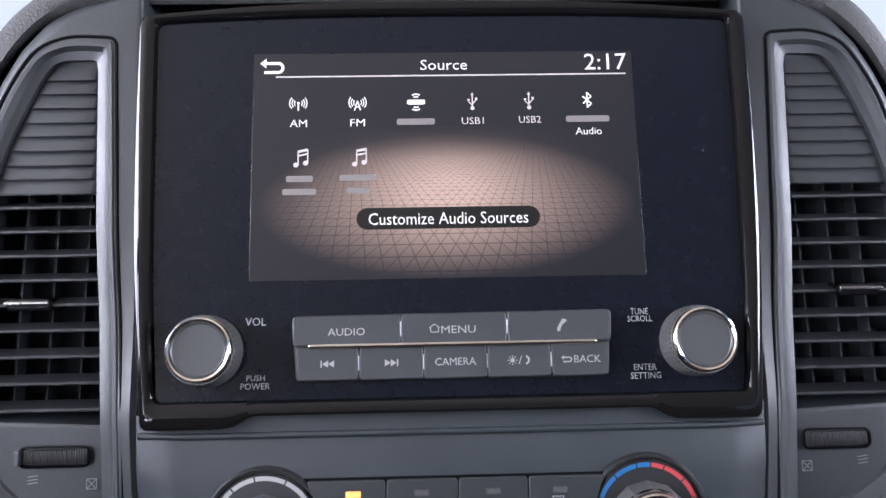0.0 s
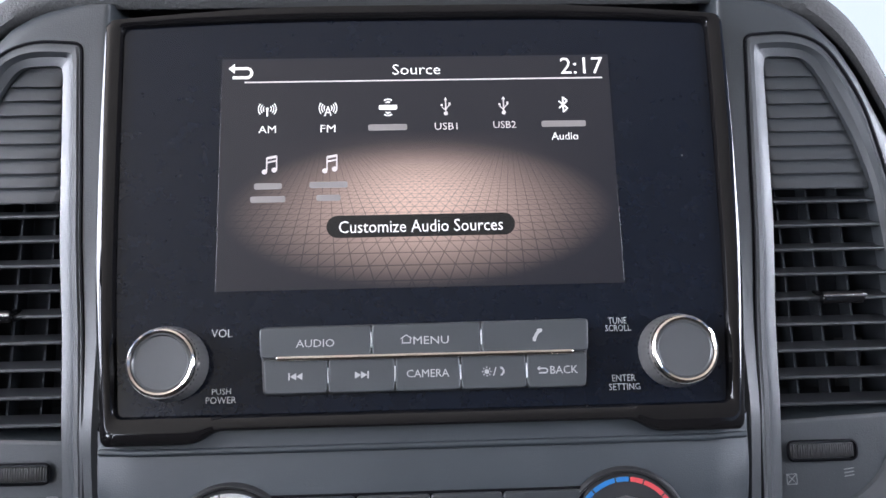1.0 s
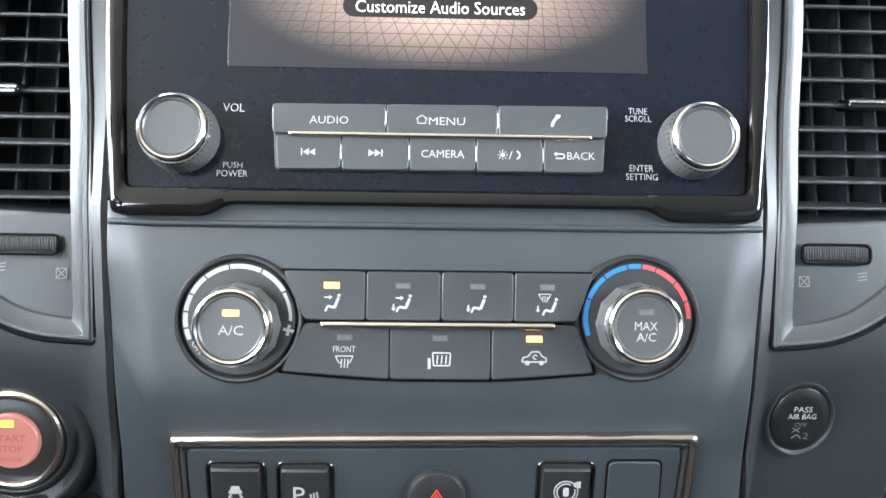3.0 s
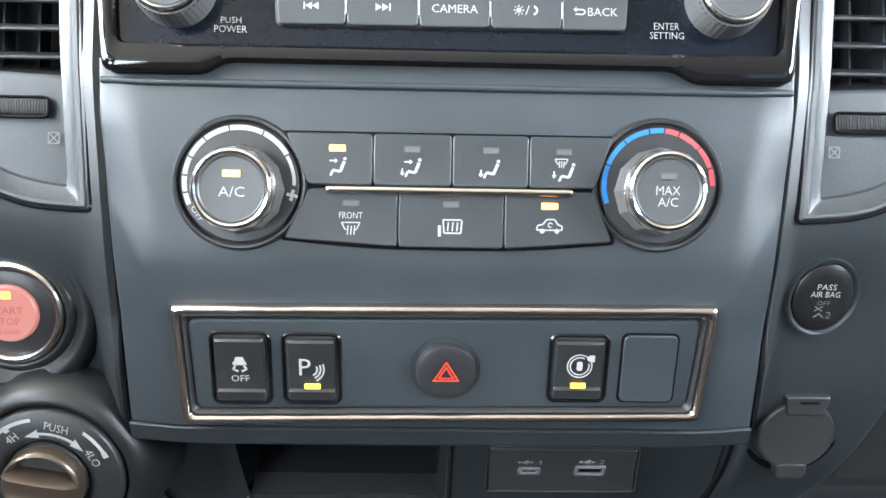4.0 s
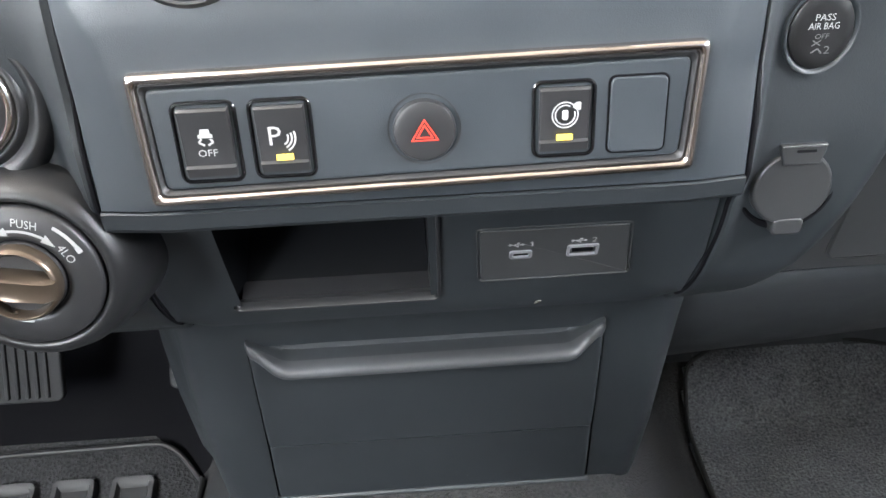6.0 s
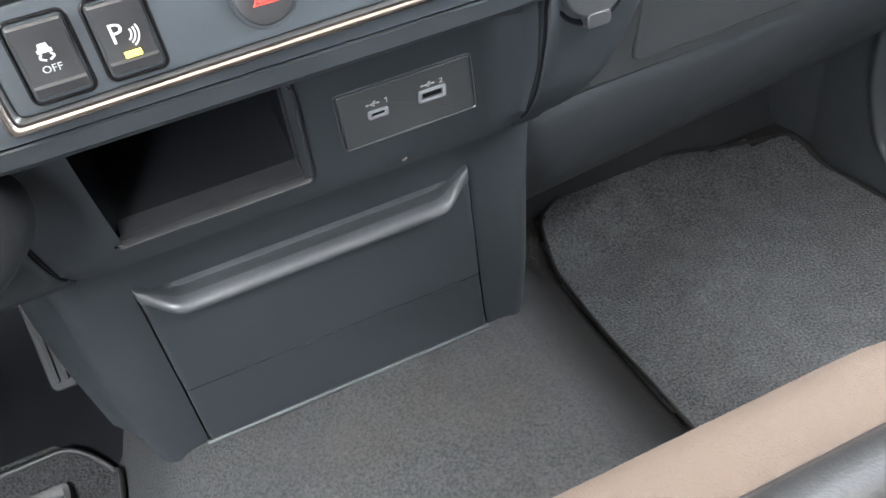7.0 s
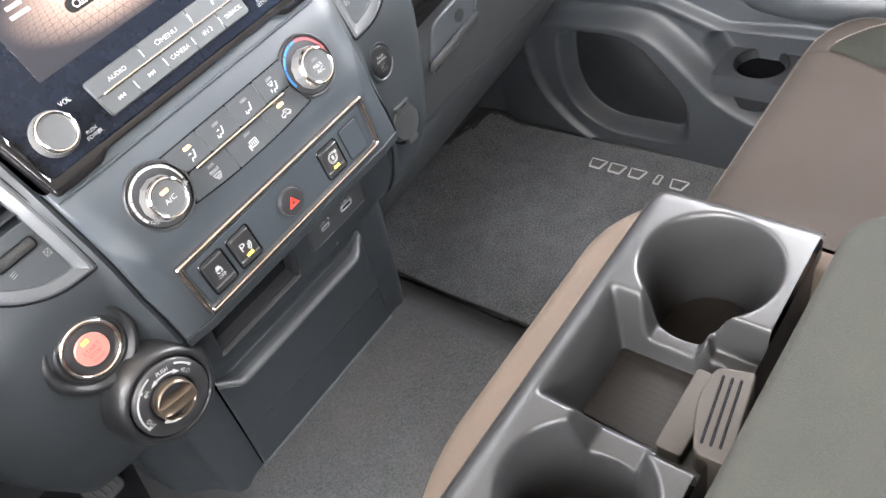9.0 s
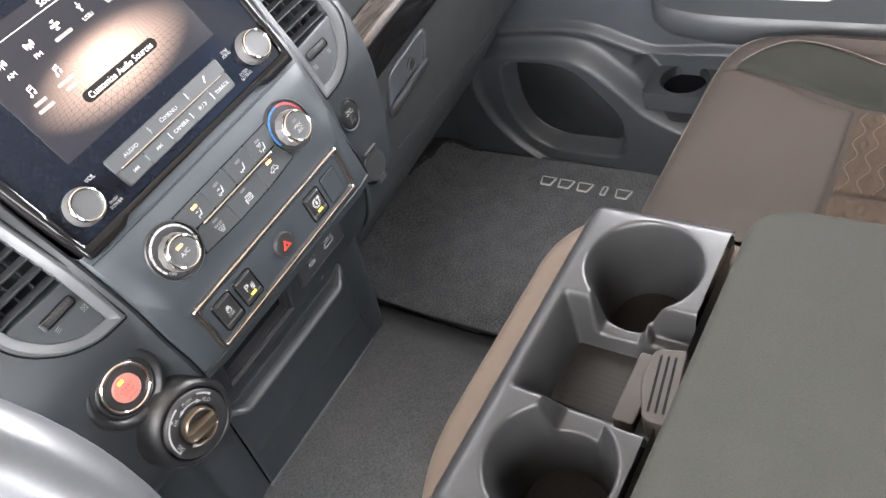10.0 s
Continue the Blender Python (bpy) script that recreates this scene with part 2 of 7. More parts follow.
def slab(bm, pts, z0, z1, bevel=0.0006, steps=3, hollow=0.0):
    """A plate on the outline pts from z0 to z1 with a rounded upper edge; hollow dishes its face."""
    loops = [lift(pts, z0), lift(pts, z1 - bevel)]
    for i in range(1, steps + 1):
        a = radians(90 * i / steps)
        loops.append(lift(inset(pts, bevel * (1 - math.cos(a))), z1 - bevel + bevel * math.sin(a)))
    if hollow:
        loops.append(lift(inset(pts, bevel + 0.0022), z1 - hollow))
    else:
        loops.append(lift(inset(pts, bevel * 1.12), z1))
    loft(bm, loops, cap0=True, cap1=True)
    return bm


def turned(bm, profile, n=48, m=None, flute=0, depth=0.0, cap=True):
    """A body of revolution about z from (radius, z) pairs; flute gives a ribbed grip."""
    loops = []
    for r, z in profile:
        loop = []
        for i in range(n):
            rr = r - (depth if flute and (i * flute // n) % 2 else 0.0) if flute else r
            loop.append(Vector((rr * math.cos(2 * math.pi * i / n), rr * math.sin(2 * math.pi * i / n), z)))
        loops.append([m @ p for p in loop] if m else loop)
    loft(bm, loops, cap0=cap, cap1=cap)
    return bm


def box(bm, x0, x1, y0, y1, z0, z1, bevel=0.001):
    w, h = x1 - x0, y1 - y0
    return slab(bm, rrect(w, h, min(bevel * 1.5, w * 0.45, h * 0.45), 3, (x0 + x1) / 2, (y0 + y1) / 2), z0, z1, min(bevel, (z1 - z0) * 0.45))


def tube(bm, path, r, n=8, closed=False):
    """A round bar along a path."""
    path = [Vector(p) for p in path]
    loops = []
    k = len(path)
    for i, p in enumerate(path):
        a = path[i - 1] if (i or closed) else p
        b = path[(i + 1) % k] if (i < k - 1 or closed) else p
        t = (b - a).normalized()
        u = t.cross(Vector((0.13, 0.31, 0.94))).normalized()
        v = t.cross(u)
        loops.append([p + (u * math.cos(2 * math.pi * j / n) + v * math.sin(2 * math.pi * j / n)) * r for j in range(n)])
    if closed:
        loops.append(loops[0])
        loft(bm, loops)
        bmesh.ops.remove_doubles(bm, verts=bm.verts, dist=1e-7)
    else:
        loft(bm, loops, cap0=True, cap1=True)
    return bm


def sheet(bm, fn, us, vs, hole=None):
    """A grid of fn(u, v) over the values us and vs; hole(u, v) leaves cells out."""
    rows = [[bm.verts.new(fn(u, v)) for u in us] for v in vs]
    for j in range(len(vs) - 1):
        for i in range(len(us) - 1):
            if hole and hole((us[i] + us[i + 1]) / 2, (vs[j] + vs[j + 1]) / 2):
                continue
            bm.faces.new((rows[j][i], rows[j][i + 1], rows[j + 1][i + 1], rows[j + 1][i]))
    loose = [v for v in bm.verts if not v.link_faces]
    bmesh.ops.delete(bm, geom=loose, context="VERTS")
    return bm


def thicken(bm, d):
    """Gives an open sheet thickness by adding an inner skin."""
    bmesh.ops.recalc_face_normals(bm, faces=bm.faces)
    bmesh.ops.solidify(bm, geom=bm.faces[:], thickness=d)
    return bm


def span(a, b, n):
    return [a + (b - a) * i / n for i in range(n + 1)]


def smooth(a, b, x):
    t = min(1, max(0, (x - a) / (b - a)))
    return t * t * (3 - 2 * t)


def table(pairs):
    xs, ys = [p[0] for p in pairs], [p[1] for p in pairs]
    return lambda v: float(np.interp(v, xs, ys))


def soft_table(pairs, reach):
    f = table(pairs)
    return lambda v: sum(f(v + reach * k / 3) for k in (-3, -2, -1, 0, 1, 2, 3)) / 7


def inside(x, y, pts):
    hit = False
    for i in range(len(pts)):
        (x0, y0), (x1, y1) = pts[i - 1], pts[i]
        if (y0 > y) != (y1 > y) and x < (x1 - x0) * (y - y0) / (y1 - y0) + x0:
            hit = not hit
    return hit


def words(text, wide, high):
    """The built-in font's letters as a flat mesh, centred, as wide and as high (capitals) as given."""
    data = bpy.data.curves.new("letters", "FONT")
    data.body, data.align_x, data.align_y, data.resolution_u = text, "CENTER", "CENTER", 2
    ob = bpy.data.objects.new("letters", data)
    mesh = bpy.data.meshes.new_from_object(ob)
    bm = bmesh.new()
    bm.from_mesh(mesh)
    bpy.data.objects.remove(ob)
    bpy.data.meshes.remove(mesh)
    xs, ys = [v.co.x for v in bm.verts], [v.co.y for v in bm.verts]
    w, h = max(xs) - min(xs), 0.73
    cx, cy = (max(xs) + min(xs)) / 2, 0.73 / 2 + (min(ys) if not any(c in text for c in "gjpqy,/Q") else 0)
    lowest = min(ys)
    for v in bm.verts:
        v.co.x = (v.co.x - cx) * wide / w
        v.co.y = (v.co.y - lowest) / (max(ys) - lowest) * high - high / 2
        v.co.z = 0
    return bm


def flat(shapes):
    """Thin raised marks from closed outlines."""
    bm = bmesh.new()
    for pts in shapes:
        loft(bm, [lift(pts, 0), lift(pts, 0.00012)], cap0=True, cap1=True)
    return bm


def arc_band(r0, r1, a0, a1, n=10, cx=0.0, cy=0.0):
    """A curved band between two angles (degrees)."""
    angles = [radians(a0 + (a1 - a0) * i / n) for i in range(n + 1)]
    return [(cx + r1 * math.cos(a), cy + r1 * math.sin(a)) for a in angles] + [(cx + r0 * math.cos(a), cy + r0 * math.sin(a)) for a in reversed(angles)]


def bar(x0, y0, x1, y1, w):
    d = Vector((x1 - x0, y1 - y0)).normalized() * w / 2
    return [(x0 + d.y, y0 - d.x), (x1 + d.y, y1 - d.x), (x1 - d.y, y1 + d.x), (x0 - d.y, y0 + d.x)]


def shift(x, y, z=0.0):
    return Matrix.Translation((x, y, z))


def leaning(x, y, z, degrees):
    """A frame on a dash face at (x, y, z): x to the right, y up the face, z out of it; the face leans back by degrees."""
    return Matrix.Translation((x, y, z)) @ Matrix.Rotation(radians(90 - degrees), 4, "X")


def mark(name, bm, parent, x, y, z, mat=None, label=""):
    return part(name, bm, mat or PRINT, parent, label, at=shift(x, y, z))

# ---- dash faces: depth y over height z ----
centre_y = soft_table([(0.560, 0.2650), (0.5835, 0.2660), (0.600, 0.2672), (0.630, 0.2700), (0.655, 0.2734), (0.705, 0.2935), (0.719, 0.3035), (0.74, 0.3137)], 0.006)
pod_y = soft_table([(0.455, 0.345), (0.475, 0.318), (0.50, 0.301), (0.54, 0.291), (0.58, 0.2885), (0.62, 0.2890), (0.645, 0.2890), (0.665, 0.2915), (0.69, 0.3005), (0.72, 0.3125), (0.76, 0.3360), (0.811, 0.360), (0.88, 0.389), (0.90, 0.400)], 0.008)
seam_x = table([(0.455, 0.1375), (0.478, 0.1375), (0.50, 0.1378), (0.53, 0.1380), (0.555, 0.1372), (0.572, 0.1360), (0.622, 0.1372), (0.66, 0.1375), (0.685, 0.1386), (0.718, 0.1404), (0.76, 0.1425), (0.82, 0.1440), (0.90, 0.1455)])

# ---- cabin shell ----
bm = bmesh.new()


def floor_z(x, y):
    tunnel = 0.24 * (1 - smooth(0.13, 0.31, abs(x))) + 0.022
    tunnel -= 0.02 * (1 - smooth(0.13, 0.31, abs(x)))
    toe = max(0.0, y - 0.45) * 0.6 if x < 0 else max(0.0, y - 0.62) * 0.55
    return max(tunnel, 0.022 + toe * smooth(0.15, 0.3, abs(x)))


sheet(bm, lambda x, y: (x, y, floor_z(x, y)), span(-0.95, 0.82, 88), span(-1.6, 1.0, 80))
tagged(part("floor", bm, CARPET), "grey carpeted cabin floor with a raised tunnel", "floor", kind="structure")

bm = bmesh.new()
box(bm, -1.05, 0.95, -1.7, 0.52, 1.46, 1.50, 0.01)
tagged(part("ceiling", bm, HEADLINER), "beige cloth headliner of the cabin", "ceiling", kind="structure")
bm = bmesh.new()
box(bm, -1.05, 0.95, 1.00, 1.05, -0.05, 0.79, 0.01)
tagged(part("wall_front", bm, BLACK), "dark bulkhead behind the dashboard", "wall", kind="structure")
bm = bmesh.new()
box(bm, -1.05, 0.95, -1.75, -1.70, -0.05, 1.46, 0.01)
tagged(part("wall_rear", bm, FABRIC_TAN), "plain tan rear cabin wall", "wall", kind="structure")
# out of view; added to keep the window's light off the driver floor
bm = bmesh.new()
box(bm, -1.10, -1.05, -1.7, 1.0, -0.10, 0.84, 0.01)
tagged(part("wall_driver_side", bm, GREY_TRIM), "plain unseen wall below the driver window, added to shade the floor", "wall", kind="structure")
for x, name in ((-1.10, "wall_rear_driver_side"), (0.90, "wall_rear_passenger_side")):
    bm = bmesh.new()
    box(bm, x, x + 0.05, -1.70, -0.80, -0.05, 0.92, 0.01)
    tagged(part(name, bm, GREY_TRIM), "plain dark rear cabin side below the window", "wall", kind="structure")
for x in (-1.02, 0.90):
    bm = bmesh.new()
    tube(bm, [(x, 1.0, 0.80), (x * 0.94, 0.74, 1.25), (x * 0.90, 0.50, 1.47)], 0.045)
    tagged(part("pillar", bm, HEADLINER), "padded windshield pillar trim", "pillar", kind="structure")
    bm = bmesh.new()
    tube(bm, [(x, -0.75, 0.90), (x * 0.95, -0.75, 1.47)], 0.06)
    tagged(part("pillar", bm, HEADLINER), "padded door pillar trim", "pillar", kind="structure")
# unseen ground, kept pale so that it bounces sunlight up to the headliner
bm = bmesh.new()
sheet(bm, lambda x, y: (x, y, -0.35), span(-60, 60, 4), span(-60, 60, 4))
GROUND = material("bounce_ground", (0.42, 0.40, 0.36), 0.9, grain=0.004, size=80, mottle=0.3)
tagged(part("ground", bm, GROUND), "pale unseen ground, added to bounce light into the cabin", "ground", kind="structure")

# pale wall that glows for the brightness outside, seen only past the dash top
GLOW_WALL = glowing("glowing_backdrop", (0.88, 0.96, 1.0), 0.80)
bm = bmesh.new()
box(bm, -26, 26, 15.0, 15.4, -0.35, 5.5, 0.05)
tagged(part("backdrop", bm, GLOW_WALL), "pale glowing wall standing in for the bright outside", "backdrop", kind="structure")
# black sheet added for the deep shade at the front of the driver footwell
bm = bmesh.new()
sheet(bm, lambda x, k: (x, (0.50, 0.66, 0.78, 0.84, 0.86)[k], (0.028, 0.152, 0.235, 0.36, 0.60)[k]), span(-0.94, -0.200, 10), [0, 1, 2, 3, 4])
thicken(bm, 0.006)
tagged(part("footwell_shade", bm, BLACK), "black sheet under the driver dash, standing in for the footwell's shade", "toe board", kind="structure")
bm = bmesh.new()
sheet(bm, lambda x, k: (x, (0.700, 0.722, 0.748, 0.790, 0.84)[k], (0.045, 0.110, 0.220, 0.40, 0.62)[k]), span(0.16, 0.82, 10), [0, 1, 2, 3, 4])
thicken(bm, 0.006)
tagged(part("kick_panel", bm, DOOR_DARK), "dark plastic kick panel at the front of the passenger footwell", "kick panel", kind="structure")

# ---- dashboard ----
dash = thing("dashboard", "dark grained plastic truck dashboard with soft top", "dashboard", shift(0, 0.40, 0.45), kind="structure")

VENT_LINE = [(0.1515, 0.8812), (0.1740, 0.8825), (0.1895, 0.8772), (0.1995, 0.8630), (0.2075, 0.8470), (0.2180, 0.8050), (0.2240, 0.7600), (0.2255, 0.7124), (0.2170, 0.6957), (0.2000, 0.6790), (0.1850, 0.6705), (0.1700, 0.6655), (0.1447, 0.6638)]
VENT_OUTLINE = rounded(list(reversed(VENT_LINE)), [0.003, 0.02, 0.02, 0.012, 0.015, 0.02, 0.02, 0.02, 0.02, 0.02, 0.012, 0.02, 0.004], 4)
VENT_OUTLINE = [(a[0] + (b[0] - a[0]) * k / n, a[1] + (b[1] - a[1]) * k / n) for a, b in zip(VENT_OUTLINE, VENT_OUTLINE[1:] + VENT_OUTLINE[:1]) for n in [max(1, math.ceil(math.dist(a, b) / 0.004))] for k in range(n)]


def pod_out(side):
    right = table([(0.455, 0.165), (0.48, 0.182), (0.52, 0.200), (0.56, 0.212), (0.62, 0.226), (0.70, 0.240), (0.78, 0.242), (0.83, 0.2300), (0.86, 0.2165), (0.875, 0.2075), (0.888, 0.1955), (0.895, 0.1830), (0.899, 0.165)])
    left = table([(0.455, 0.255), (0.50, 0.268), (0.56, 0.290), (0.64, 0.300), (0.70, 0.290), (0.78, 0.250), (0.83, 0.2300), (0.86, 0.2165), (0.875, 0.2075), (0.888, 0.1955), (0.895, 0.1830), (0.899, 0.165)])
    return right if side > 0 else left


lead = table([(0.50, 0.0), (0.555, 0.007), (0.575, 0.0185), (0.60, 0.0155), (0.62, 0.0092), (0.64, 0.0055), (0.665, 0.0022), (0.69, 0.0022), (0.72, 0.0030), (0.75, 0.0015), (0.80, 0.0)])
VENT_SHIFT = 0.0065


def vent_x(x, z, side):
    return x + VENT_SHIFT - 0.0052 * (1 - smooth(0.70, 0.81, z))


for side in (1, -1):
    out = pod_out(side)
    vent_line = [(vent_x(x, z, side), z) for x, z in VENT_OUTLINE]
    inner_line = inset(vent_line, 0.003)

    def pod(u, z):
        if u < 0:
            p = pod(0, z)
            return (p[0], p[1] + 0.024, z)
        x0, x1 = seam_x(z) + 0.0006, out(z)
        if u <= 1:
            x = x0 + (x1 - x0) * u
            edge = max(0.0, x - (x1 - 0.014)) / 0.014
            y = pod_y(z) + 0.012 * (1 - math.sqrt(max(0, 1 - edge * edge)))
            lipin = max(0.0, 0.0018 - (x - x0)) / 0.0018
            y += 0.0018 * lipin * lipin - lead(z) * (1 - smooth(0.0, 0.010 + (0.008 if side < 0 else 0.002) * (1 - smooth(0.63, 0.67, z)), x - x0))
        else:
            x = x1 + 0.004 * (u - 1)
            y = pod_y(z) + 0.012 + 0.16 * (u - 1)
        if side < 0 and u <= 1:
            y += 0.010 * smooth(0.21, 0.30, x)
            y += 0.0042 * math.exp(-((x - 0.190) ** 2 + (z - 0.630) ** 2) / 0.034 ** 2)
        if side > 0 and u <= 1:
            y += 0.0035 * math.exp(-((x - 0.166) ** 2 + (z - 0.628) ** 2) / 0.036 ** 2)
        return (side * x, y, z)

    def in_vent(u, z):
        x = seam_x(z) + 0.0006 + (out(z) - seam_x(z)) * u
        return 0 <= u <= 1 and inside(x, z, inner_line)

    bm = bmesh.new()
    sheet(bm, pod, [-1, 0, 0.02, 0.04] + span(0.07, 1.0, 44) + [1.1, 1.4, 2.0], span(0.455, 0.899, 150), in_vent)
    part("fascia", bm, PLASTIC, dash, "grained fascia round an air vent", world_coords=True)
    # the dark gap round the vent insert
    bm = bmesh.new()
    tube(bm, [(side * x, pod_y(z) + 0.0002, z) for x, z in vent_line], 0.0009, 6, True)
    part("seam", bm, BLACK, dash, world_coords=True)
    bm = bmesh.new()
    tube(bm, [(side * (seam_x(z) + 0.0002), min(pod_y(z), centre_y(z) + 0.02 if z > 0.56 else 9) + 0.002 - lead(z), z) for z in span(0.47, 0.722, 40)], 0.0011, 6)
    part("seam", bm, BLACK, dash, world_coords=True)

# soft upper pad that wraps over the pods
bm = bmesh.new()
RIM = [(-0.62, 0.60), (-0.50, 0.70), (-0.40, 0.78), (-0.30, 0.82), (-0.243, 0.80), (-0.231, 0.83), (-0.217, 0.860), (-0.208, 0.8755), (-0.196, 0.8885), (-0.183, 0.8955), (-0.165, 0.900), (-0.145, 0.8995), (0, 0.9005), (0.145, 0.8995), (0.165, 0.900), (0.183, 0.8955), (0.196, 0.8885), (0.208, 0.8755), (0.217, 0.86), (0.231, 0.83), (0.246, 0.79), (0.27, 0.755), (0.34, 0.74), (0.5, 0.735), (0.78, 0.72)]
rim_x, rim_z = (soft_table([(k, p[axis]) for k, p in enumerate(RIM)], 0.5) for axis in (0, 1))


def pad(k, v):
    x, z = rim_x(k), rim_z(k)
    y = 0.40 + 0.5 * max(0, 0.86 - z) * -0.3 if abs(x) > 0.26 else pod_y(min(z, 0.9)) + 0.004
    y = y if abs(x) < 0.26 else 0.36
    steps = ((0.004, -0.003), (0.0005, 0.0025), (0.0020, 0.0075), (0.0070, 0.0115), (0.022, 0.0135), (0.10, 0.030), (0.30, 0.03), (0.60, 0.02))
    dy, dz = steps[int(v)]
    out_x = 0.0 if abs(x) < 0.15 else math.copysign(dz * smooth(0.15, 0.21, abs(x)) * (1 - smooth(0.24, 0.3, abs(x))), x)
    up = dz * (1 - 0.55 * smooth(0.17, 0.23, abs(x)) * (1 - smooth(0.24, 0.3, abs(x))))
    if v >= 5:
        # behind the hood the top drops to the flat dash shelf
        y, z_back = (0.50, 0.60, 1.0)[int(v) - 5], 0.80 if abs(x) < 0.25 else min(0.80, z + 0.03)
        return (x + out_x, y, z_back + (0.01, 0.0, 0.01)[int(v) - 5])
    return (x + out_x, y + dy, z + up)


sheet(bm, pad, span(0, len(RIM) - 1, 144), list(range(8)))
part("upper_pad", bm, SOFT_TOP, dash, "soft grained dash top", world_coords=True, sharp=60)

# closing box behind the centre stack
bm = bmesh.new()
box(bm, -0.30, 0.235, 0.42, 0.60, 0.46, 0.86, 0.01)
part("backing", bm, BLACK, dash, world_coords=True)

# passenger side: pad face, bright strip, black band, glove box face and underside
PASS_FACE = [(0.735, 0.360), (0.700, 0.350), (0.672, 0.352), (0.668, 0.357), (0.655, 0.357), (0.652, 0.352), (0.6, 0.364), (0.54, 0.374), (0.47, 0.388), (0.432, 0.398), (0.426, 0.4005), (0.423, 0.406), (0.414, 0.412), (0.40, 0.418), (0.382, 0.432), (0.368, 0.452), (0.364, 0.478), (0.37, 0.60), (0.37, 0.80)]
bm = bmesh.new()
sheet(bm, lambda x, k: (x, PASS_FACE[k][1] + 0.02 * smooth(0.55, 0.8, x), PASS_FACE[k][0]), span(0.205, 0.80, 24), list(range(len(PASS_FACE))))
part("passenger_face", bm, PASS_PLASTIC, dash, "dark lower dash face on the passenger side", world_coords=True)
TRIM_LINE = [(0.4235, 0.408), (0.4225, 0.4045), (0.4205, 0.4040), (0.405, 0.4095), (0.380, 0.4210), (0.345, 0.4410), (0.310, 0.4640), (0.283, 0.4860), (0.271, 0.5000), (0.266, 0.5160), (0.270, 0.7200)]
bm = bmesh.new()
sheet(bm, lambda x, k: (x, TRIM_LINE[k][1] + 0.02 * smooth(0.55, 0.8, x), TRIM_LINE[k][0] + (0.03, 0.03, 0.03, 0.035, 0.045, 0.06, 0.075, 0.085, 0.09, 0.09, 0.09)[k] * (x - 0.28)), span(0.172, 0.795, 26), list(range(len(TRIM_LINE))))
part("lower_trim", bm, GREY_TRIM, dash, "grey trim along the foot of the passenger dash", world_coords=True, sharp=60)
STRIPS = (
    ("figured_strip", WOOD_TRIM, "dark figured trim strip", [(0.6645, 0.3530), (0.6625, 0.3485), (0.650, 0.3470), (0.6365, 0.3480)]),
    ("bright_strip", CHROME, "bright metal trim strip", [(0.6368, 0.3490), (0.6355, 0.3440), (0.6325, 0.3425), (0.6295, 0.3430), (0.6275, 0.3475)]),
    ("gloss_band", PIANO, "gloss black trim band", [(0.6278, 0.3480), (0.610, 0.3470), (0.5900, 0.3480), (0.5835, 0.3500), (0.5815, 0.3545), (0.5810, 0.3700)]),
)
for strip_name, strip_mat, strip_label, strip_line in STRIPS:
    bm = bmesh.new()
    sheet(bm, lambda x, k: (x, strip_line[k][1] + 0.02 * smooth(0.55, 0.8, x), strip_line[k][0] + 0.087 * (x - 0.265)), span(0.232, 0.80, 20), list(range(len(strip_line))))
    part(strip_name, bm, strip_mat, dash, strip_label, world_coords=True)

# driver side lower dash, with an unseen bulge added to shade the dial
bm = bmesh.new()
DRV = [(0.80, 0.34), (0.66, 0.315), (0.58, 0.315), (0.53, 0.325), (0.50, 0.345), (0.49, 0.38), (0.50, 0.60)]
sheet(bm, lambda x, k: (x, DRV[k][1] - (0.05, 0.11, 0.10, 0.07, 0.05, 0.0, 0.0)[k] * smooth(-0.30, -0.38, x), DRV[k][0] - 0.02 * smooth(-0.3, -0.6, x)), span(-0.92, -0.262, 20), list(range(len(DRV))))
part("driver_face", bm, PLASTIC, dash, "dark lower dash face on the driver side, with an added shading bulge", world_coords=True)

# ---- air vents ----


DULL_METAL = material("dull_dark_metal", (0.30, 0.28, 0.27), 0.28, metal=1.0)
# duct colour lifted from black to imitate haze over the dark vents
DUCT = material("hazed_duct_plastic", (0.022, 0.024, 0.027), 0.8, spec=0.1)
SLAT = material("black_slat_plastic", (0.016, 0.017, 0.019), 0.42, spec=0.35)


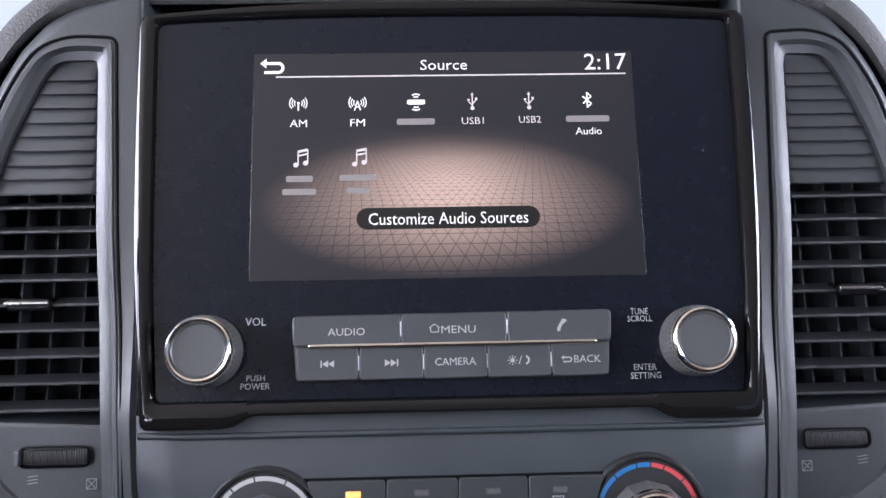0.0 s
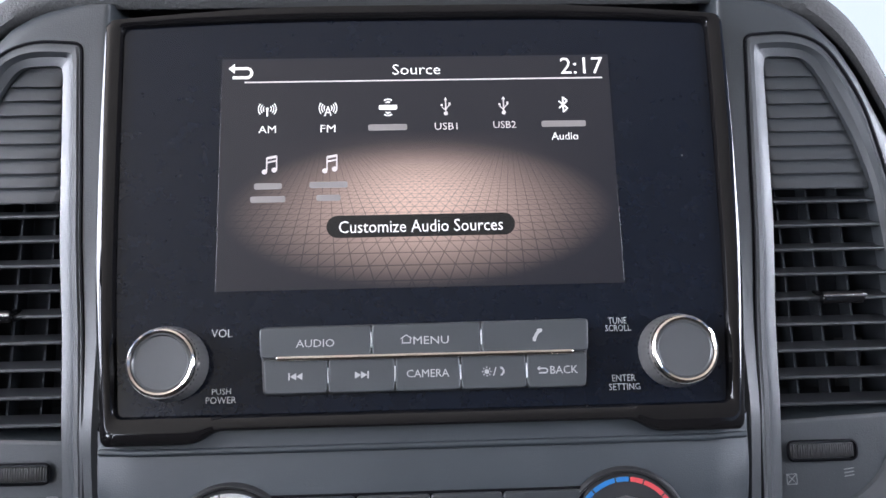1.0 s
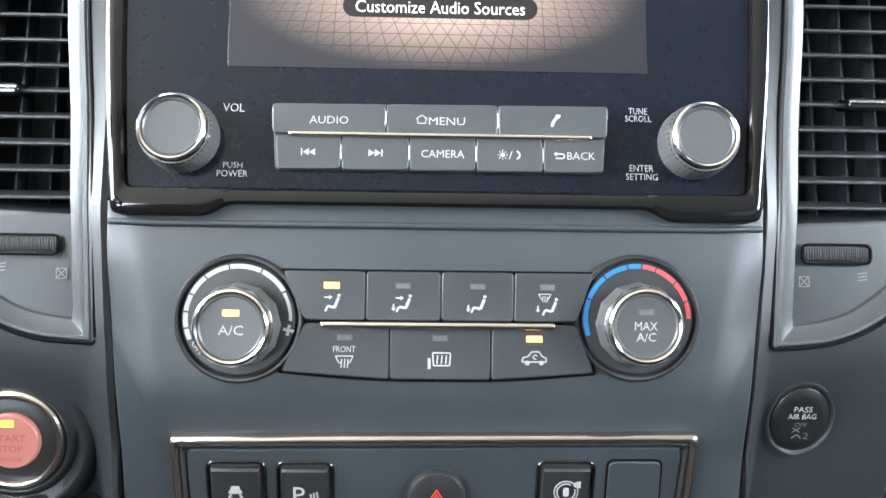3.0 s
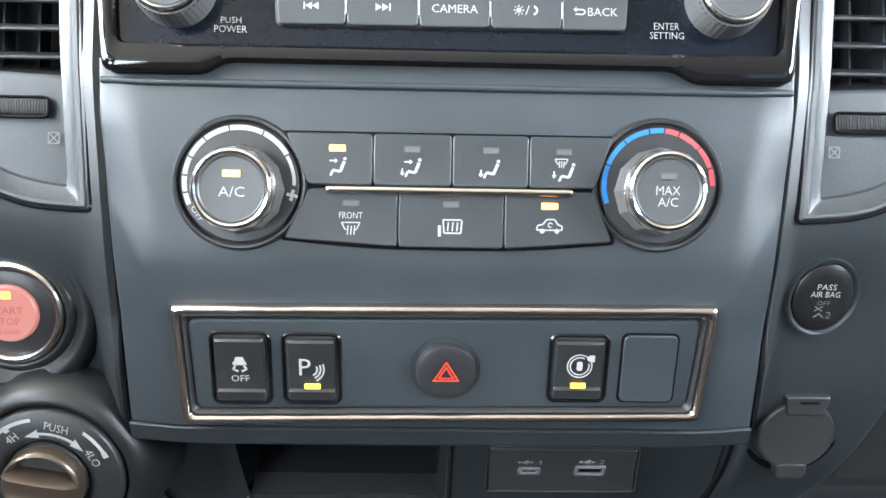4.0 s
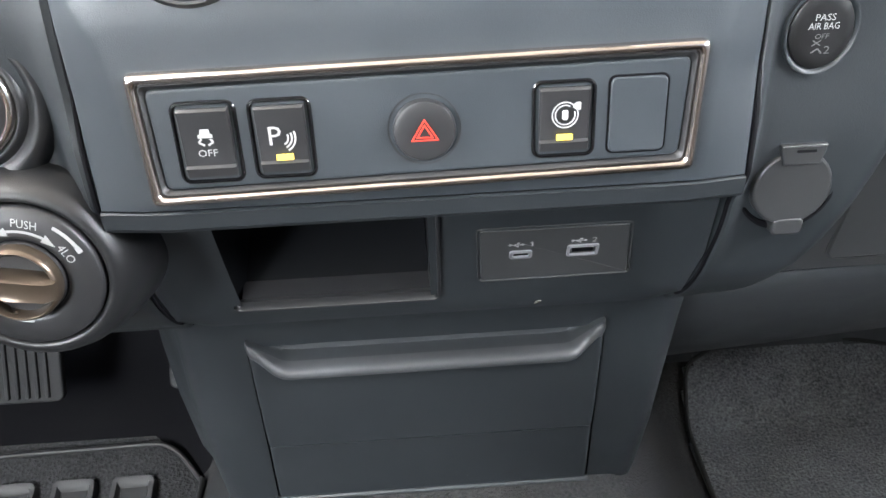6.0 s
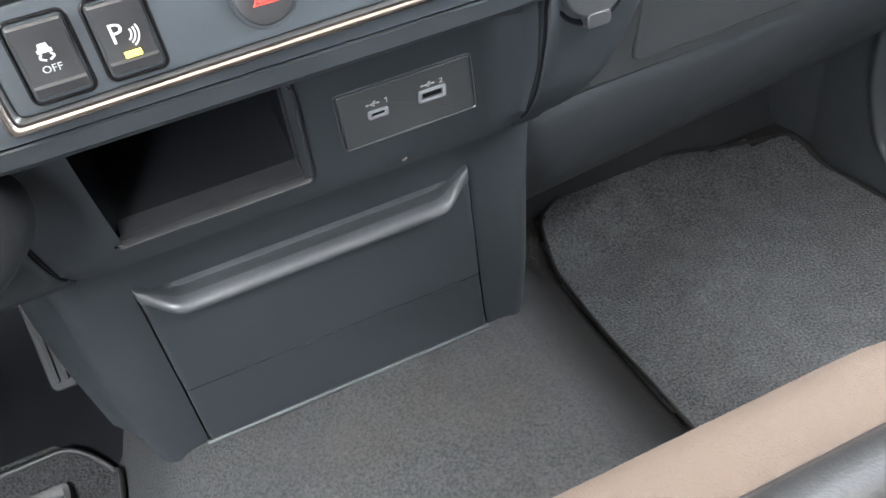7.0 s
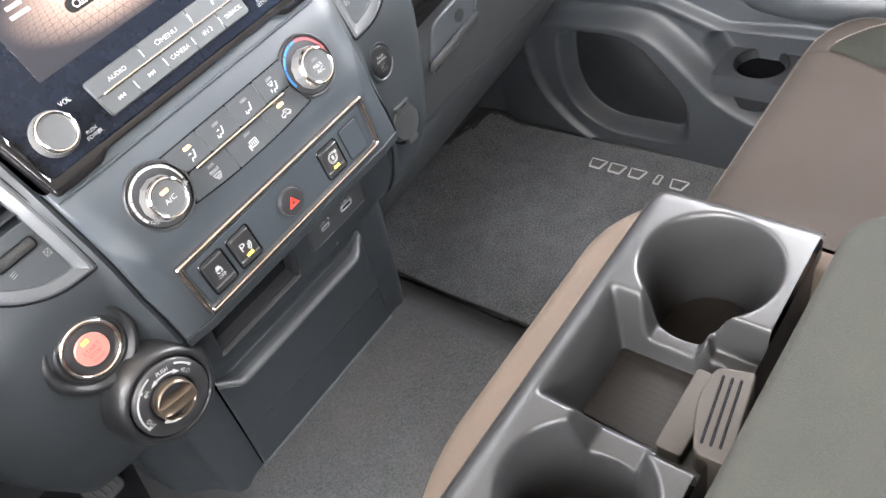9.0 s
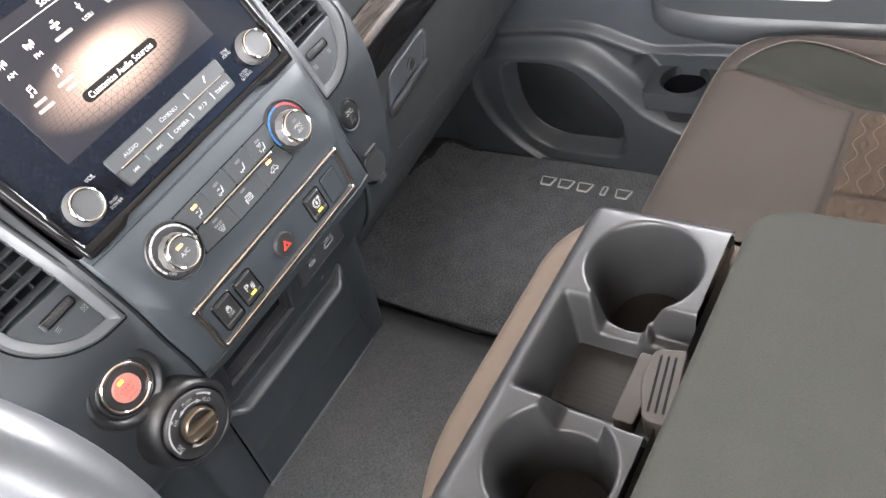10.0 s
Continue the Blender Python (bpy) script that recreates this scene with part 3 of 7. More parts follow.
def air_vent(side):
    vent = thing("air_vent", "dark plastic dash air vent with slats and ribbed upper insert", "air vent", shift(side * 0.18, pod_y(0.76), 0.76), "dash air vents")

    def on(pts, back):
        return [(side * vent_x(x, z, side), pod_y(z) + back, z) for x, z in pts]

    opening = rounded([(0.1562, 0.6725), (0.1665, 0.6738), (0.1810, 0.6775), (0.2000, 0.6900), (0.2130, 0.7120), (0.2145, 0.76), (0.2090, 0.8125), (0.2030, 0.8320), (0.1885, 0.8605), (0.1815, 0.8700), (0.1620, 0.8706), (0.1612, 0.81), (0.1580, 0.7128)], [0.002, 0.006, 0.006, 0.008, 0.01, 0.01, 0.006, 0.01, 0.006, 0.008, 0.004, 0.02, 0.02], 5)
    outer = VENT_OUTLINE

    # parts of the insert: frame ring from the gap inwards, then the sloping reveal
    corners_o = [(0.1447, 0.6638), (0.2000, 0.6790), (0.2240, 0.76), (0.1995, 0.8630), (0.1515, 0.8812)]
    corners_i = [(0.1562, 0.6725), (0.2000, 0.6900), (0.2145, 0.76), (0.1885, 0.8605), (0.1620, 0.8706)]

    def by_corners(pts, corners):
        m = len(pts)
        ks = [min(range(m), key=lambda i: math.dist(pts[i], c)) for c in corners]
        res = []
        for a, b in zip(ks, ks[1:] + [ks[0]]):
            seq = [pts[(a + j) % m] for j in range(((b - a) % m) + 1)]
            d = [0.0]
            for p, q in zip(seq, seq[1:]):
                d.append(d[-1] + math.dist(p, q))
            for i in range(48):
                s = d[-1] * i / 48
                res.append((float(np.interp(s, d, [p[0] for p in seq])), float(np.interp(s, d, [p[1] for p in seq]))))
        return res

    o = by_corners(inset(outer, 0.0009), corners_o)
    i_ = by_corners(opening, corners_i)

    def mix(t):
        return [(a[0] + (b[0] - a[0]) * t, a[1] + (b[1] - a[1]) * t) for a, b in zip(o, i_)]

    bm = bmesh.new()
    loft(bm, [on(o, 0.004), on(o, 0.0002), on(inset(o, 0.0012), -0.0006), on(mix(0.30), -0.0004), on(mix(0.55), 0.0025), on(mix(0.93), 0.0040), on(i_, 0.0060), on(i_, 0.012)])
    part("surround", bm, GREY_TRIM, vent, "grey sloping vent surround", world_coords=True, sharp=30)
    # lower plate of the insert, below the slats
    bm = bmesh.new()
    plate = rounded([(0.1540, 0.6712), (0.1665, 0.6724), (0.1820, 0.6763), (0.2015, 0.6888), (0.2145, 0.7165), (0.1560, 0.7140)], [0.002, 0.006, 0.006, 0.006, 0.003, 0.002])
    loft(bm, [on(plate, 0.020), on(plate, 0.0062), on(inset(plate, 0.0008), 0.0056), on(inset(plate, 0.0016), 0.0056)], cap1=True)
    plate_ob = part("lower_plate", bm, PLASTIC, vent, world_coords=True)
    # thumb wheel in its slot
    wx, wz = side * vent_x(0.1775 if side < 0 else 0.1752, 0.7020, side), 0.7020
    slot = leaning(wx, pod_y(wz) + 0.0050, wz, 24)
    bm = bmesh.new()
    pts = rrect(0.0325, 0.0096, 0.0035)
    loft(bm, [lift(pts, 0.0012), lift(inset(pts, 0.0008), 0.0016), lift(inset(pts, 0.0012), -0.004)], cap1=True)
    bm.transform(slot)
    part("wheel_slot", bm, BLACK, vent, world_coords=True)
    bm = bmesh.new()
    ribs = []
    for i in range(27):
        a = -0.42 + 0.84 * i / 26
        x, h = 0.0140 * a / 0.42, 0.0026 - 0.008 * a * a
        ribs += [(x - 0.00042, h - 0.0007), (x - 0.00028, h), (x + 0.00028, h), (x + 0.00042, h - 0.0007)]
    loft(bm, [[(x, -0.0030, -0.003) for x, h in ribs], [(x, -0.0030, h - 0.0003) for x, h in ribs], [(x, -0.0026, h) for x, h in ribs], [(x, 0.0026, h) for x, h in ribs], [(x, 0.0030, h - 0.0003) for x, h in ribs], [(x, 0.0030, -0.003) for x, h in ribs]], closed=False)
    bm.transform(slot)
    part("thumb_wheel", bm, RUBBER, vent, "ribbed thumb wheel", world_coords=True)
    # small grey piece stands in for a highlight on the left wheel
    if side < 0:
        bm = bmesh.new()
        box(bm, -0.0011, 0.0011, -0.0034, 0.0034, 0.0, 0.0034, 0.0004)
        bm.transform(slot @ shift(-0.0158, 0))
        part("wheel_glint", bm, GREY_TRIM, vent, "grey piece for the highlight on the thumb wheel's end", world_coords=True)
    s = 0.0022
    marks = [bar(-s, -s, s, s, 0.0004), bar(-s, s, s, -s, 0.0004), bar(-s, -s, -s, s, 0.0004), bar(s, -s, s, s, 0.0004), bar(-s, s, s, s, 0.0004), bar(-s, -s, s, -s, 0.0004)]
    part("closed_mark", flat(marks), PRINT_DIM, plate_ob, at=PLACED[plate_ob].inverted() @ leaning(side * vent_x(0.1612, 0.6905, side), pod_y(0.6905) + 0.0052, 0.6905, 24) @ shift(0, 0, 0.0003))
    marks = [bar(-0.0022, 0.0015 - 0.0015 * k, 0.0022, 0.0021 - 0.0015 * k, 0.00045) for k in range(3)]
    part("open_mark", flat(marks), PRINT_DIM, plate_ob, at=PLACED[plate_ob].inverted() @ leaning(side * vent_x(0.1870, 0.6925, side), pod_y(0.6925) + 0.0052, 0.6925, 24) @ shift(0, 0, 0.0009))
    # ribbed upper insert
    bm = bmesh.new()
    right_x = table([(z, x + 0.0022 + VENT_SHIFT) for z, x in ((0.81, 0.2080), (0.8325, 0.2005), (0.8475, 0.1930), (0.8605, 0.1860), (0.8705, 0.1785))])
    left_x = table([(0.81, 0.1612 + VENT_SHIFT), (0.8705, 0.1618 + VENT_SHIFT)])

    def ribbed(u, z):
        q = (z - 0.8105) / 0.0064
        rib = 0.0030 * (1 - (q % 1.0)) if 0 <= q < 9 else 0.0
        return (side * (left_x(z) + (right_x(z) - left_x(z)) * u), pod_y(z) + 0.0075 - rib * smooth(0, 0.05, u) * smooth(0, 0.08, 1 - u), z)

    sheet(bm, ribbed, [0, 0.03, 0.06, 0.3, 0.6, 0.88, 0.95, 1], span(0.8095, 0.8708, 150))
    part("ribbed_insert", bm, GREY_TRIM, vent, "ribbed grey insert above the slats", world_coords=True, sharp=50)
    # dark duct
    bm = bmesh.new()
    duct = [(0.152, 0.7115), (0.2165, 0.7115), (0.2165, 0.76), (0.2105, 0.811), (0.1590, 0.811)]
    loft(bm, [on(duct, 0.0090), on(duct, 0.045)], cap1=True)
    part("duct", bm, DUCT, vent, world_coords=True)
    # slats
    xl = table([(0.71, 0.1520 + VENT_SHIFT), (0.75, 0.1560 + VENT_SHIFT), (0.81, 0.1614 + VENT_SHIFT)])
    xr = table([(0.71, 0.2115 + VENT_SHIFT), (0.76, 0.2140 + VENT_SHIFT), (0.81, 0.2095 + VENT_SHIFT)])
    for k in range(9):
        z = 0.7208 + 0.01045 * k
        bm = bmesh.new()
        y = pod_y(z) + 0.005
        prof = [(-0.0008, 0.0), (-0.0005, 0.0007), (0.0002, 0.0010), (0.0010, 0.0006), (0.010, 0.0003), (0.010, -0.0003), (0.0010, -0.0006), (0.0002, -0.0010), (-0.0005, -0.0007)]
        loft(bm, [[(side * x, y + p, z + q) for p, q in prof] for x in (xl(z), xr(z))], cap0=True, cap1=True)
        part("slat", bm, SLAT, vent, world_coords=True)
    # upright vanes behind the slats
    for k in range(3):
        x = 0.1670 + 0.0150 * k + VENT_SHIFT
        bm = bmesh.new()
        loft(bm, [[(side * (x - 0.0005), pod_y(z) + 0.0155, z), (side * (x + 0.0005), pod_y(z) + 0.0155, z), (side * (x + 0.0004), pod_y(z) + 0.026, z), (side * (x - 0.0004), pod_y(z) + 0.026, z)] for z in (0.713, 0.81)], cap0=True, cap1=True)
        part("vane", bm, DUCT, vent, world_coords=True)
    # chrome-tipped tab on the middle slat
    z = 0.7626
    bm = bmesh.new()
    x = 0.1885 + VENT_SHIFT
    slab(bm, rrect(0.0205, 0.0058, 0.0022), -0.006, 0.0052, 0.0016)
    bm.transform(leaning(side * x, pod_y(z) + 0.007, z, 15))
    tab = part("slat_tab", bm, PIANO, vent, "gloss black slat tab", world_coords=True)
    bm = bmesh.new()
    slab(bm, rrect(0.0205, 0.0018, 0.0008), 0.003, 0.0062, 0.0006)
    bm.transform(leaning(side * x, pod_y(z) + 0.007, z + 0.0010, 15))
    part("bright_edge", bm, DULL_METAL, tab, "bright upper edge of the tab", world_coords=True)
    return vent


for side in (1, -1):
    air_vent(side)

# ---- infotainment unit ----
unit = thing("infotainment_unit", "gloss black infotainment unit with lit screen and knobs", "infotainment", leaning(0, 0.3125, 0.7375, 27))
OUTER = rounded([(-0.1352, -0.0215), (-0.0970, -0.0215), (-0.0885, -0.0162), (0.0885, -0.0162), (0.0970, -0.0215), (0.1352, -0.0215), (0.1412, 0.0430), (0.1436, 0.1150), (0.1438, 0.1700), (0.07, 0.1762), (-0.07, 0.1762), (-0.1438, 0.1700), (-0.1436, 0.1150), (-0.1412, 0.0430)], [0.004, 0.004, 0.004, 0.004, 0.004, 0.004, 0.03, 0.03, 0.005, 0.05, 0.05, 0.005, 0.03, 0.03])
GLASS = rounded([(-0.1298, -0.0100), (-0.0970, -0.0100), (-0.0885, -0.0100), (0.0885, -0.0100), (0.0970, -0.0100), (0.1298, -0.0100), (0.1336, 0.0420), (0.1354, 0.1120), (0.1364, 0.1670), (0.07, 0.1700), (-0.07, 0.1700), (-0.1364, 0.1670), (-0.1354, 0.1120), (-0.1336, 0.0420)], [0.003, 0.004, 0.004, 0.004, 0.004, 0.003, 0.03, 0.03, 0.004, 0.05, 0.05, 0.004, 0.03, 0.03])
bm = bmesh.new()
mid = [((a[0] * 0.45 + b[0] * 0.55), (a[1] * 0.45 + b[1] * 0.55)) for a, b in zip(OUTER, GLASS)]
q1 = [((a[0] * 0.92 + b[0] * 0.08), (a[1] * 0.92 + b[1] * 0.08)) for a, b in zip(OUTER, GLASS)]
loft(bm, [lift(OUTER, -0.025), lift(OUTER, 0.0050), lift(q1, 0.0058), lift(mid, 0.0061), lift(inset(GLASS, -0.0006), 0.0050), lift(GLASS, 0.0030), lift(GLASS, -0.002)])
part("bezel", bm, PIANO, unit, "gloss black bezel with rounded edges", sharp=50)
bm = bmesh.new()
slab(bm, inset(GLASS, 0.0001), -0.003, 0.0024, 0.0003)
part("glass_panel", bm, GLASS_BLACK, unit, "black glass front")

SCREEN_LIGHT = bpy.data.materials.new("lit_display")
SCREEN_LIGHT.use_nodes = True
st = SCREEN_LIGHT.node_tree


def sn(op, a, b=None, c=None):
    node = st.nodes.new("ShaderNodeMath")
    node.operation = op
    for i, v in enumerate((a, b, c)):
        if v is None:
            continue
        if isinstance(v, (int, float)):
            node.inputs[i].default_value = v
        else:
            st.links.new(v, node.inputs[i])
    return node.outputs[0]


sco = st.nodes.new("ShaderNodeTexCoord")
sep = st.nodes.new("ShaderNodeSeparateXYZ")
st.links.new(sco.outputs["Object"], sep.inputs[0])
sx, sy = sep.outputs[0], sep.outputs[1]
# a lit floor running to a horizon, with a triangle lattice in perspective
depth = sn("MAXIMUM", sn("SUBTRACT", 0.0240, sy), 0.001)
far = sn("DIVIDE", 0.030, depth)
lx = sn("MULTIPLY", sn("MULTIPLY", sx, far), 300.0)
ly = sn("MULTIPLY", far, 25.0)


def lattice_line(value, width):
    d = sn("ABSOLUTE", sn("SUBTRACT", sn("FRACT", value), 0.5))
    return sn("SMOOTH_MAX", sn("MULTIPLY_ADD", sn("SUBTRACT", width, d), 30.0, 0.5), 0.0, 0.1)


lines = sn("ADD", sn("ADD", lattice_line(sn("ADD", ly, 0.5), 0.045), lattice_line(sn("MULTIPLY_ADD", ly, 0.5, lx), 0.036)), lattice_line(sn("SUBTRACT", lx, sn("MULTIPLY", ly, 0.5)), 0.036))
lines = sn("MINIMUM", lines, 1.0)
ex = sn("DIVIDE", sx, 0.088)
ey_raw = sn("SUBTRACT", sy, -0.0200)
ey = sn("DIVIDE", ey_raw, 0.0345)
rad = sn("ADD", sn("MULTIPLY", ex, ex), sn("MULTIPLY", ey, ey))
glow = sn("POWER", sn("MAXIMUM", sn("SUBTRACT", 1.0, rad), 0.0), 1.35)
inner_r = sn("ADD", sn("POWER", sn("DIVIDE", sx, 0.034), 2.0), sn("POWER", sn("DIVIDE", sn("SUBTRACT", sy, -0.012), 0.021), 2.0))
core = sn("POWER", 2.71828, sn("MULTIPLY", inner_r, -1.0))
edge = sn("MULTIPLY", sn("SMOOTH_MIN", sn("MAXIMUM", sn("DIVIDE", sn("SUBTRACT", 0.0185, sy), 0.016), 0.0), 1.0, 0.3), 1.0)
level = sn("MULTIPLY", sn("MULTIPLY_ADD", core, 0.56, sn("MULTIPLY", glow, 0.52)), edge)
level = sn("MULTIPLY", level, sn("SUBTRACT", 1.0, sn("MULTIPLY", lines, 0.56)))
mixc = st.nodes.new("ShaderNodeMix")
mixc.data_type = "RGBA"
mixc.inputs["A"].default_value, mixc.inputs["B"].default_value = (0.0165, 0.0170, 0.0235, 1), (1.0, 0.70, 0.56, 1)
st.links.new(level, mixc.inputs["Factor"])
sp = st.nodes["Principled BSDF"]
sp.inputs["Base Color"].default_value, sp.inputs["Roughness"].default_value = (0.006, 0.006, 0.007, 1), 0.12
st.links.new(mixc.outputs["Result"], sp.inputs["Emission Color"])
sp.inputs["Emission Strength"].default_value = 0.98
bm = bmesh.new()
slab(bm, rrect(0.1795, 0.1085, 0.0006), 0, 0.0004, 0.0001)
display = part("display", bm, SCREEN_LIGHT, unit, "lit colour display with a glowing lattice", at=shift(-0.0008, 0.0969, 0.0024))
H = 0.0005


def up_v(z):
    return (0.8005 + (z - 0.8005) * 1.02 - 0.7375) * 1.1224 - 0.0969


def screen_text(name, s, x, z, wide, high, mat=WHITE_LIT):
    return mark(name, words(s, wide, high), display, x * 1.012 + 0.0008, up_v(z), H, mat)


def screen_bar(name, x, z, wide, high):
    return mark(name, flat([rrect(wide, high, high * 0.3)]), display, x * 1.012 + 0.0008, up_v(z), H, LIT_BAR)


LIT_BAR = glowing("lit_dim_grey", (0.40, 0.36, 0.35), 0.30)
LIT_GREY = glowing("lit_grey", (0.82, 0.74, 0.72), 0.62)
screen_text("title_text", "Source", -0.0010, 0.8653, 0.0222, 0.0052)
screen_text("clock_text", "2:17", 0.0753, 0.8660, 0.0200, 0.0082)
mark("rule", flat([bar(-0.080, 0, 0.0855, 0, 0.0007)]), display, 0.0008, up_v(0.8606), H, LIT_GREY)
arrow = [bar(-0.0040, 0.0018, 0.0030, 0.0018, 0.0014), bar(-0.0035, -0.0027, 0.0030, -0.0027, 0.0014), arc_band(0.0016, 0.0030, -90, 90, 8, 0.0029, -0.00045), [(-0.0055, 0.0018), (-0.0026, 0.0042), (-0.0026, -0.0006)]]
mark("back_arrow", flat(arrow), display, -0.0812, up_v(0.8650), H, WHITE_LIT)


def waves(a_shape):
    s = [arc_band(r, r + 0.0005, a - 40, a + 40, 6) for r in (0.0016, 0.0027, 0.0038) for a in (0, 180)]
    if a_shape:
        s += [bar(-0.0014, -0.0038, 0, 0.0008, 0.0006), bar(0.0014, -0.0038, 0, 0.0008, 0.0006), bar(-0.0009, -0.0022, 0.0009, -0.0022, 0.0005)]
    else:
        s += [bar(0, -0.0036, 0, 0.0004, 0.0007), circle(0.0007, 10)]
    return s


NOTE = [circle(0.0012, 12, -0.0022, -0.0030), circle(0.0012, 12, 0.0022, -0.0022), bar(-0.0012, -0.0030, -0.0012, 0.0035, 0.0006), bar(0.0032, -0.0022, 0.0032, 0.0042, 0.0006), bar(-0.0012, 0.0033, 0.0032, 0.0042, 0.0012), bar(-0.0012, 0.0013, 0.0032, 0.0022, 0.0008)]
FORK = [bar(0, -0.0036, 0, 0.0034, 0.0006), circle(0.0010, 12, 0, -0.0034), [(-0.0008, 0.0030), (0.0008, 0.0030), (0, 0.0044)], bar(0, -0.0014, 0.0018, 0.0006, 0.0005), bar(0.0018, 0.0004, 0.0018, 0.0018, 0.0010), bar(0, -0.0020, -0.0018, -0.0002, 0.0005), circle(0.0006, 8, -0.0018, 0.0006)]
mark("radio_icon", flat(waves(False)), display, -0.0686, up_v(0.8492), H, WHITE_LIT)
mark("mast_icon", flat(waves(True)), display, -0.0410, up_v(0.8492), H, WHITE_LIT)
satellite = [rrect(0.0085, 0.0024, 0.0008)] + [arc_band(r, r + 0.0007, 90 - 35, 90 + 35, 6, 0, 0.0008) for r in (0.0015, 0.0028)] + [arc_band(r, r + 0.0007, 270 - 35, 270 + 35, 6, 0, -0.0008) for r in (0.0015, 0.0028)]
mark("satellite_icon", flat(satellite), display, -0.0136, up_v(0.8491), H, WHITE_LIT)
for x in (0.0129, 0.0396):
    mark("usb_icon", flat(FORK), display, x, up_v(0.8492), H, LIT_GREY)
mark("wireless_icon", flat([bar(0, -0.0038, 0, 0.0038, 0.0007), bar(0, 0.0036, 0.0020, 0.0018, 0.0007), bar(0.0020, 0.0018, -0.0020, -0.0018, 0.0007), bar(0, -0.0036, 0.0020, -0.0018, 0.0007), bar(0.0020, -0.0018, -0.0020, 0.0018, 0.0007)]), display, 0.0672, up_v(0.8492), H, WHITE_LIT)
screen_text("am_text", "AM", -0.0685, 0.8406, 0.0080, 0.0035)
screen_text("fm_text", "FM", -0.0413, 0.8406, 0.0068, 0.0035)
screen_bar("satellite_label", -0.0145, 0.8407, 0.0178, 0.0030)
screen_text("usb_text", "USB1", 0.0119, 0.8408, 0.0104, 0.0034, LIT_GREY)
screen_text("usb_text", "USB2", 0.0385, 0.8411, 0.0104, 0.0034, LIT_GREY)
screen_bar("wireless_label", 0.0654, 0.8411, 0.0205, 0.0030)
screen_text("audio_text", "Audio", 0.0656, 0.8359, 0.0124, 0.0036)
for x in (-0.0672, -0.0402):
    mark("note_icon", flat(NOTE), display, x, up_v(0.8257), H, LIT_GREY)
screen_bar("phone_label", -0.0677, 0.8172, 0.0124, 0.0029)
screen_bar("phone_label", -0.0677, 0.8119, 0.0156, 0.0029)
screen_bar("phone_label", -0.0410, 0.8174, 0.0172, 0.0029)
screen_bar("phone_label", -0.0410, 0.8121, 0.0108, 0.0029)
DARK_PILL = material("dark_screen_button", (0.008, 0.008, 0.008), 0.15)
mark("screen_button", flat([rrect(0.0840, 0.0101, 0.0050, 6)]), display, 0.0004, up_v(0.8004), 0.0003 + 0.0002, DARK_PILL)
mark("button_text", words("Customize Audio Sources", 0.0730, 0.0056), display, 0.0004, up_v(0.8002), 0.0007, WHITE_LIT)

# keys below the display
TOP_X, LOW_X = [-0.0700, -0.0228, 0.0243, 0.0702], [-0.0690, -0.0413, -0.0129, 0.0151, 0.0433, 0.0698]
HULL = rounded([(-0.0690, -0.0026), (0.0690, -0.0022), (0.0712, 0.0274), (-0.0708, 0.0268)], 0.003)
bm = bmesh.new()
slab(bm, HULL, 0.0, 0.0036, 0.001)
keys = part("key_block", bm, BUTTON_DARK, unit, "block of grey keys under the display")


def key(name, corners, text="", wide=0.0, high=0.0033, shapes=None, tx=0.0, ty=0.0):
    cx, cy = sum(c[0] for c in corners) / 4, sum(c[1] for c in corners) / 4
    local = rounded([(x - cx, y - cy) for x, y in corners], 0.0020, 4)
    bm = bmesh.new()
    slab(bm, local, 0, 0.0022, 0.0007)
    ob = part(name, bm, BUTTON, unit, at=shift(cx, cy, 0.0034))
    if text:
        mark("key_text", words(text, wide, high), ob, tx, ty, 0.0023)
    if shapes:
        mark("key_icon", flat(shapes), ob, 0, ty, 0.0023)
    return ob


g = 0.00025
house = [bar(-0.0024, 0.0002, 0, 0.0019, 0.0004), bar(0.0024, 0.0002, 0, 0.0019, 0.0004), bar(-0.0017, 0.0003, -0.0017, -0.0017, 0.0004), bar(0.0017, 0.0003, 0.0017, -0.0017, 0.0004), bar(-0.0017, -0.0016, 0.0017, -0.0016, 0.0004)]
PHONE = [arc_band(0.0042, 0.0056, 120, 165, 8, 0.0046, -0.0022), rrect(0.0022, 0.0014, 0.0005, 3, 0.0020, 0.0023), rrect(0.0014, 0.0020, 0.0005, 3, -0.0004, -0.0014)]
SKIP_BACK = [[(0.0002, -0.0015), (0.0002, 0.0015), (-0.0024, 0)], [(0.0028, -0.0015), (0.0028, 0.0015), (0.0002, 0)], bar(-0.0028, -0.0015, -0.0028, 0.0015, 0.0006)]
SKIP_ON = [[(-x, y) for x, y in s] for s in SKIP_BACK]
DAY = [circle(0.0010, 12, -0.0030, 0)] + [bar(-0.0030 + 0.0014 * math.cos(a), 0.0014 * math.sin(a), -0.0030 + 0.0021 * math.cos(a), 0.0021 * math.sin(a), 0.0004) for a in [k * math.pi / 4 for k in range(8)]] + [bar(-0.0002, -0.0018, 0.0010, 0.0018, 0.0004), arc_band(0.0012, 0.0020, -80, 80, 8, 0.0026, 0)]
tops = [0.0130, 0.0275]
key("key", [(TOP_X[0] + g - 0.0004, tops[0] + g), (TOP_X[1] - g, tops[0] + g), (TOP_X[1] - g, 0.0265), (TOP_X[0] - 0.0006, 0.0262)], "AUDIO", 0.0163, ty=-0.0006)
k2 = key("key", [(TOP_X[1] + g, tops[0] + g), (TOP_X[2] - g, tops[0] + g), (TOP_X[2] - g, 0.0268), (TOP_X[1] + g, 0.0265)], "MENU", 0.0152, tx=0.0020, ty=-0.0006)
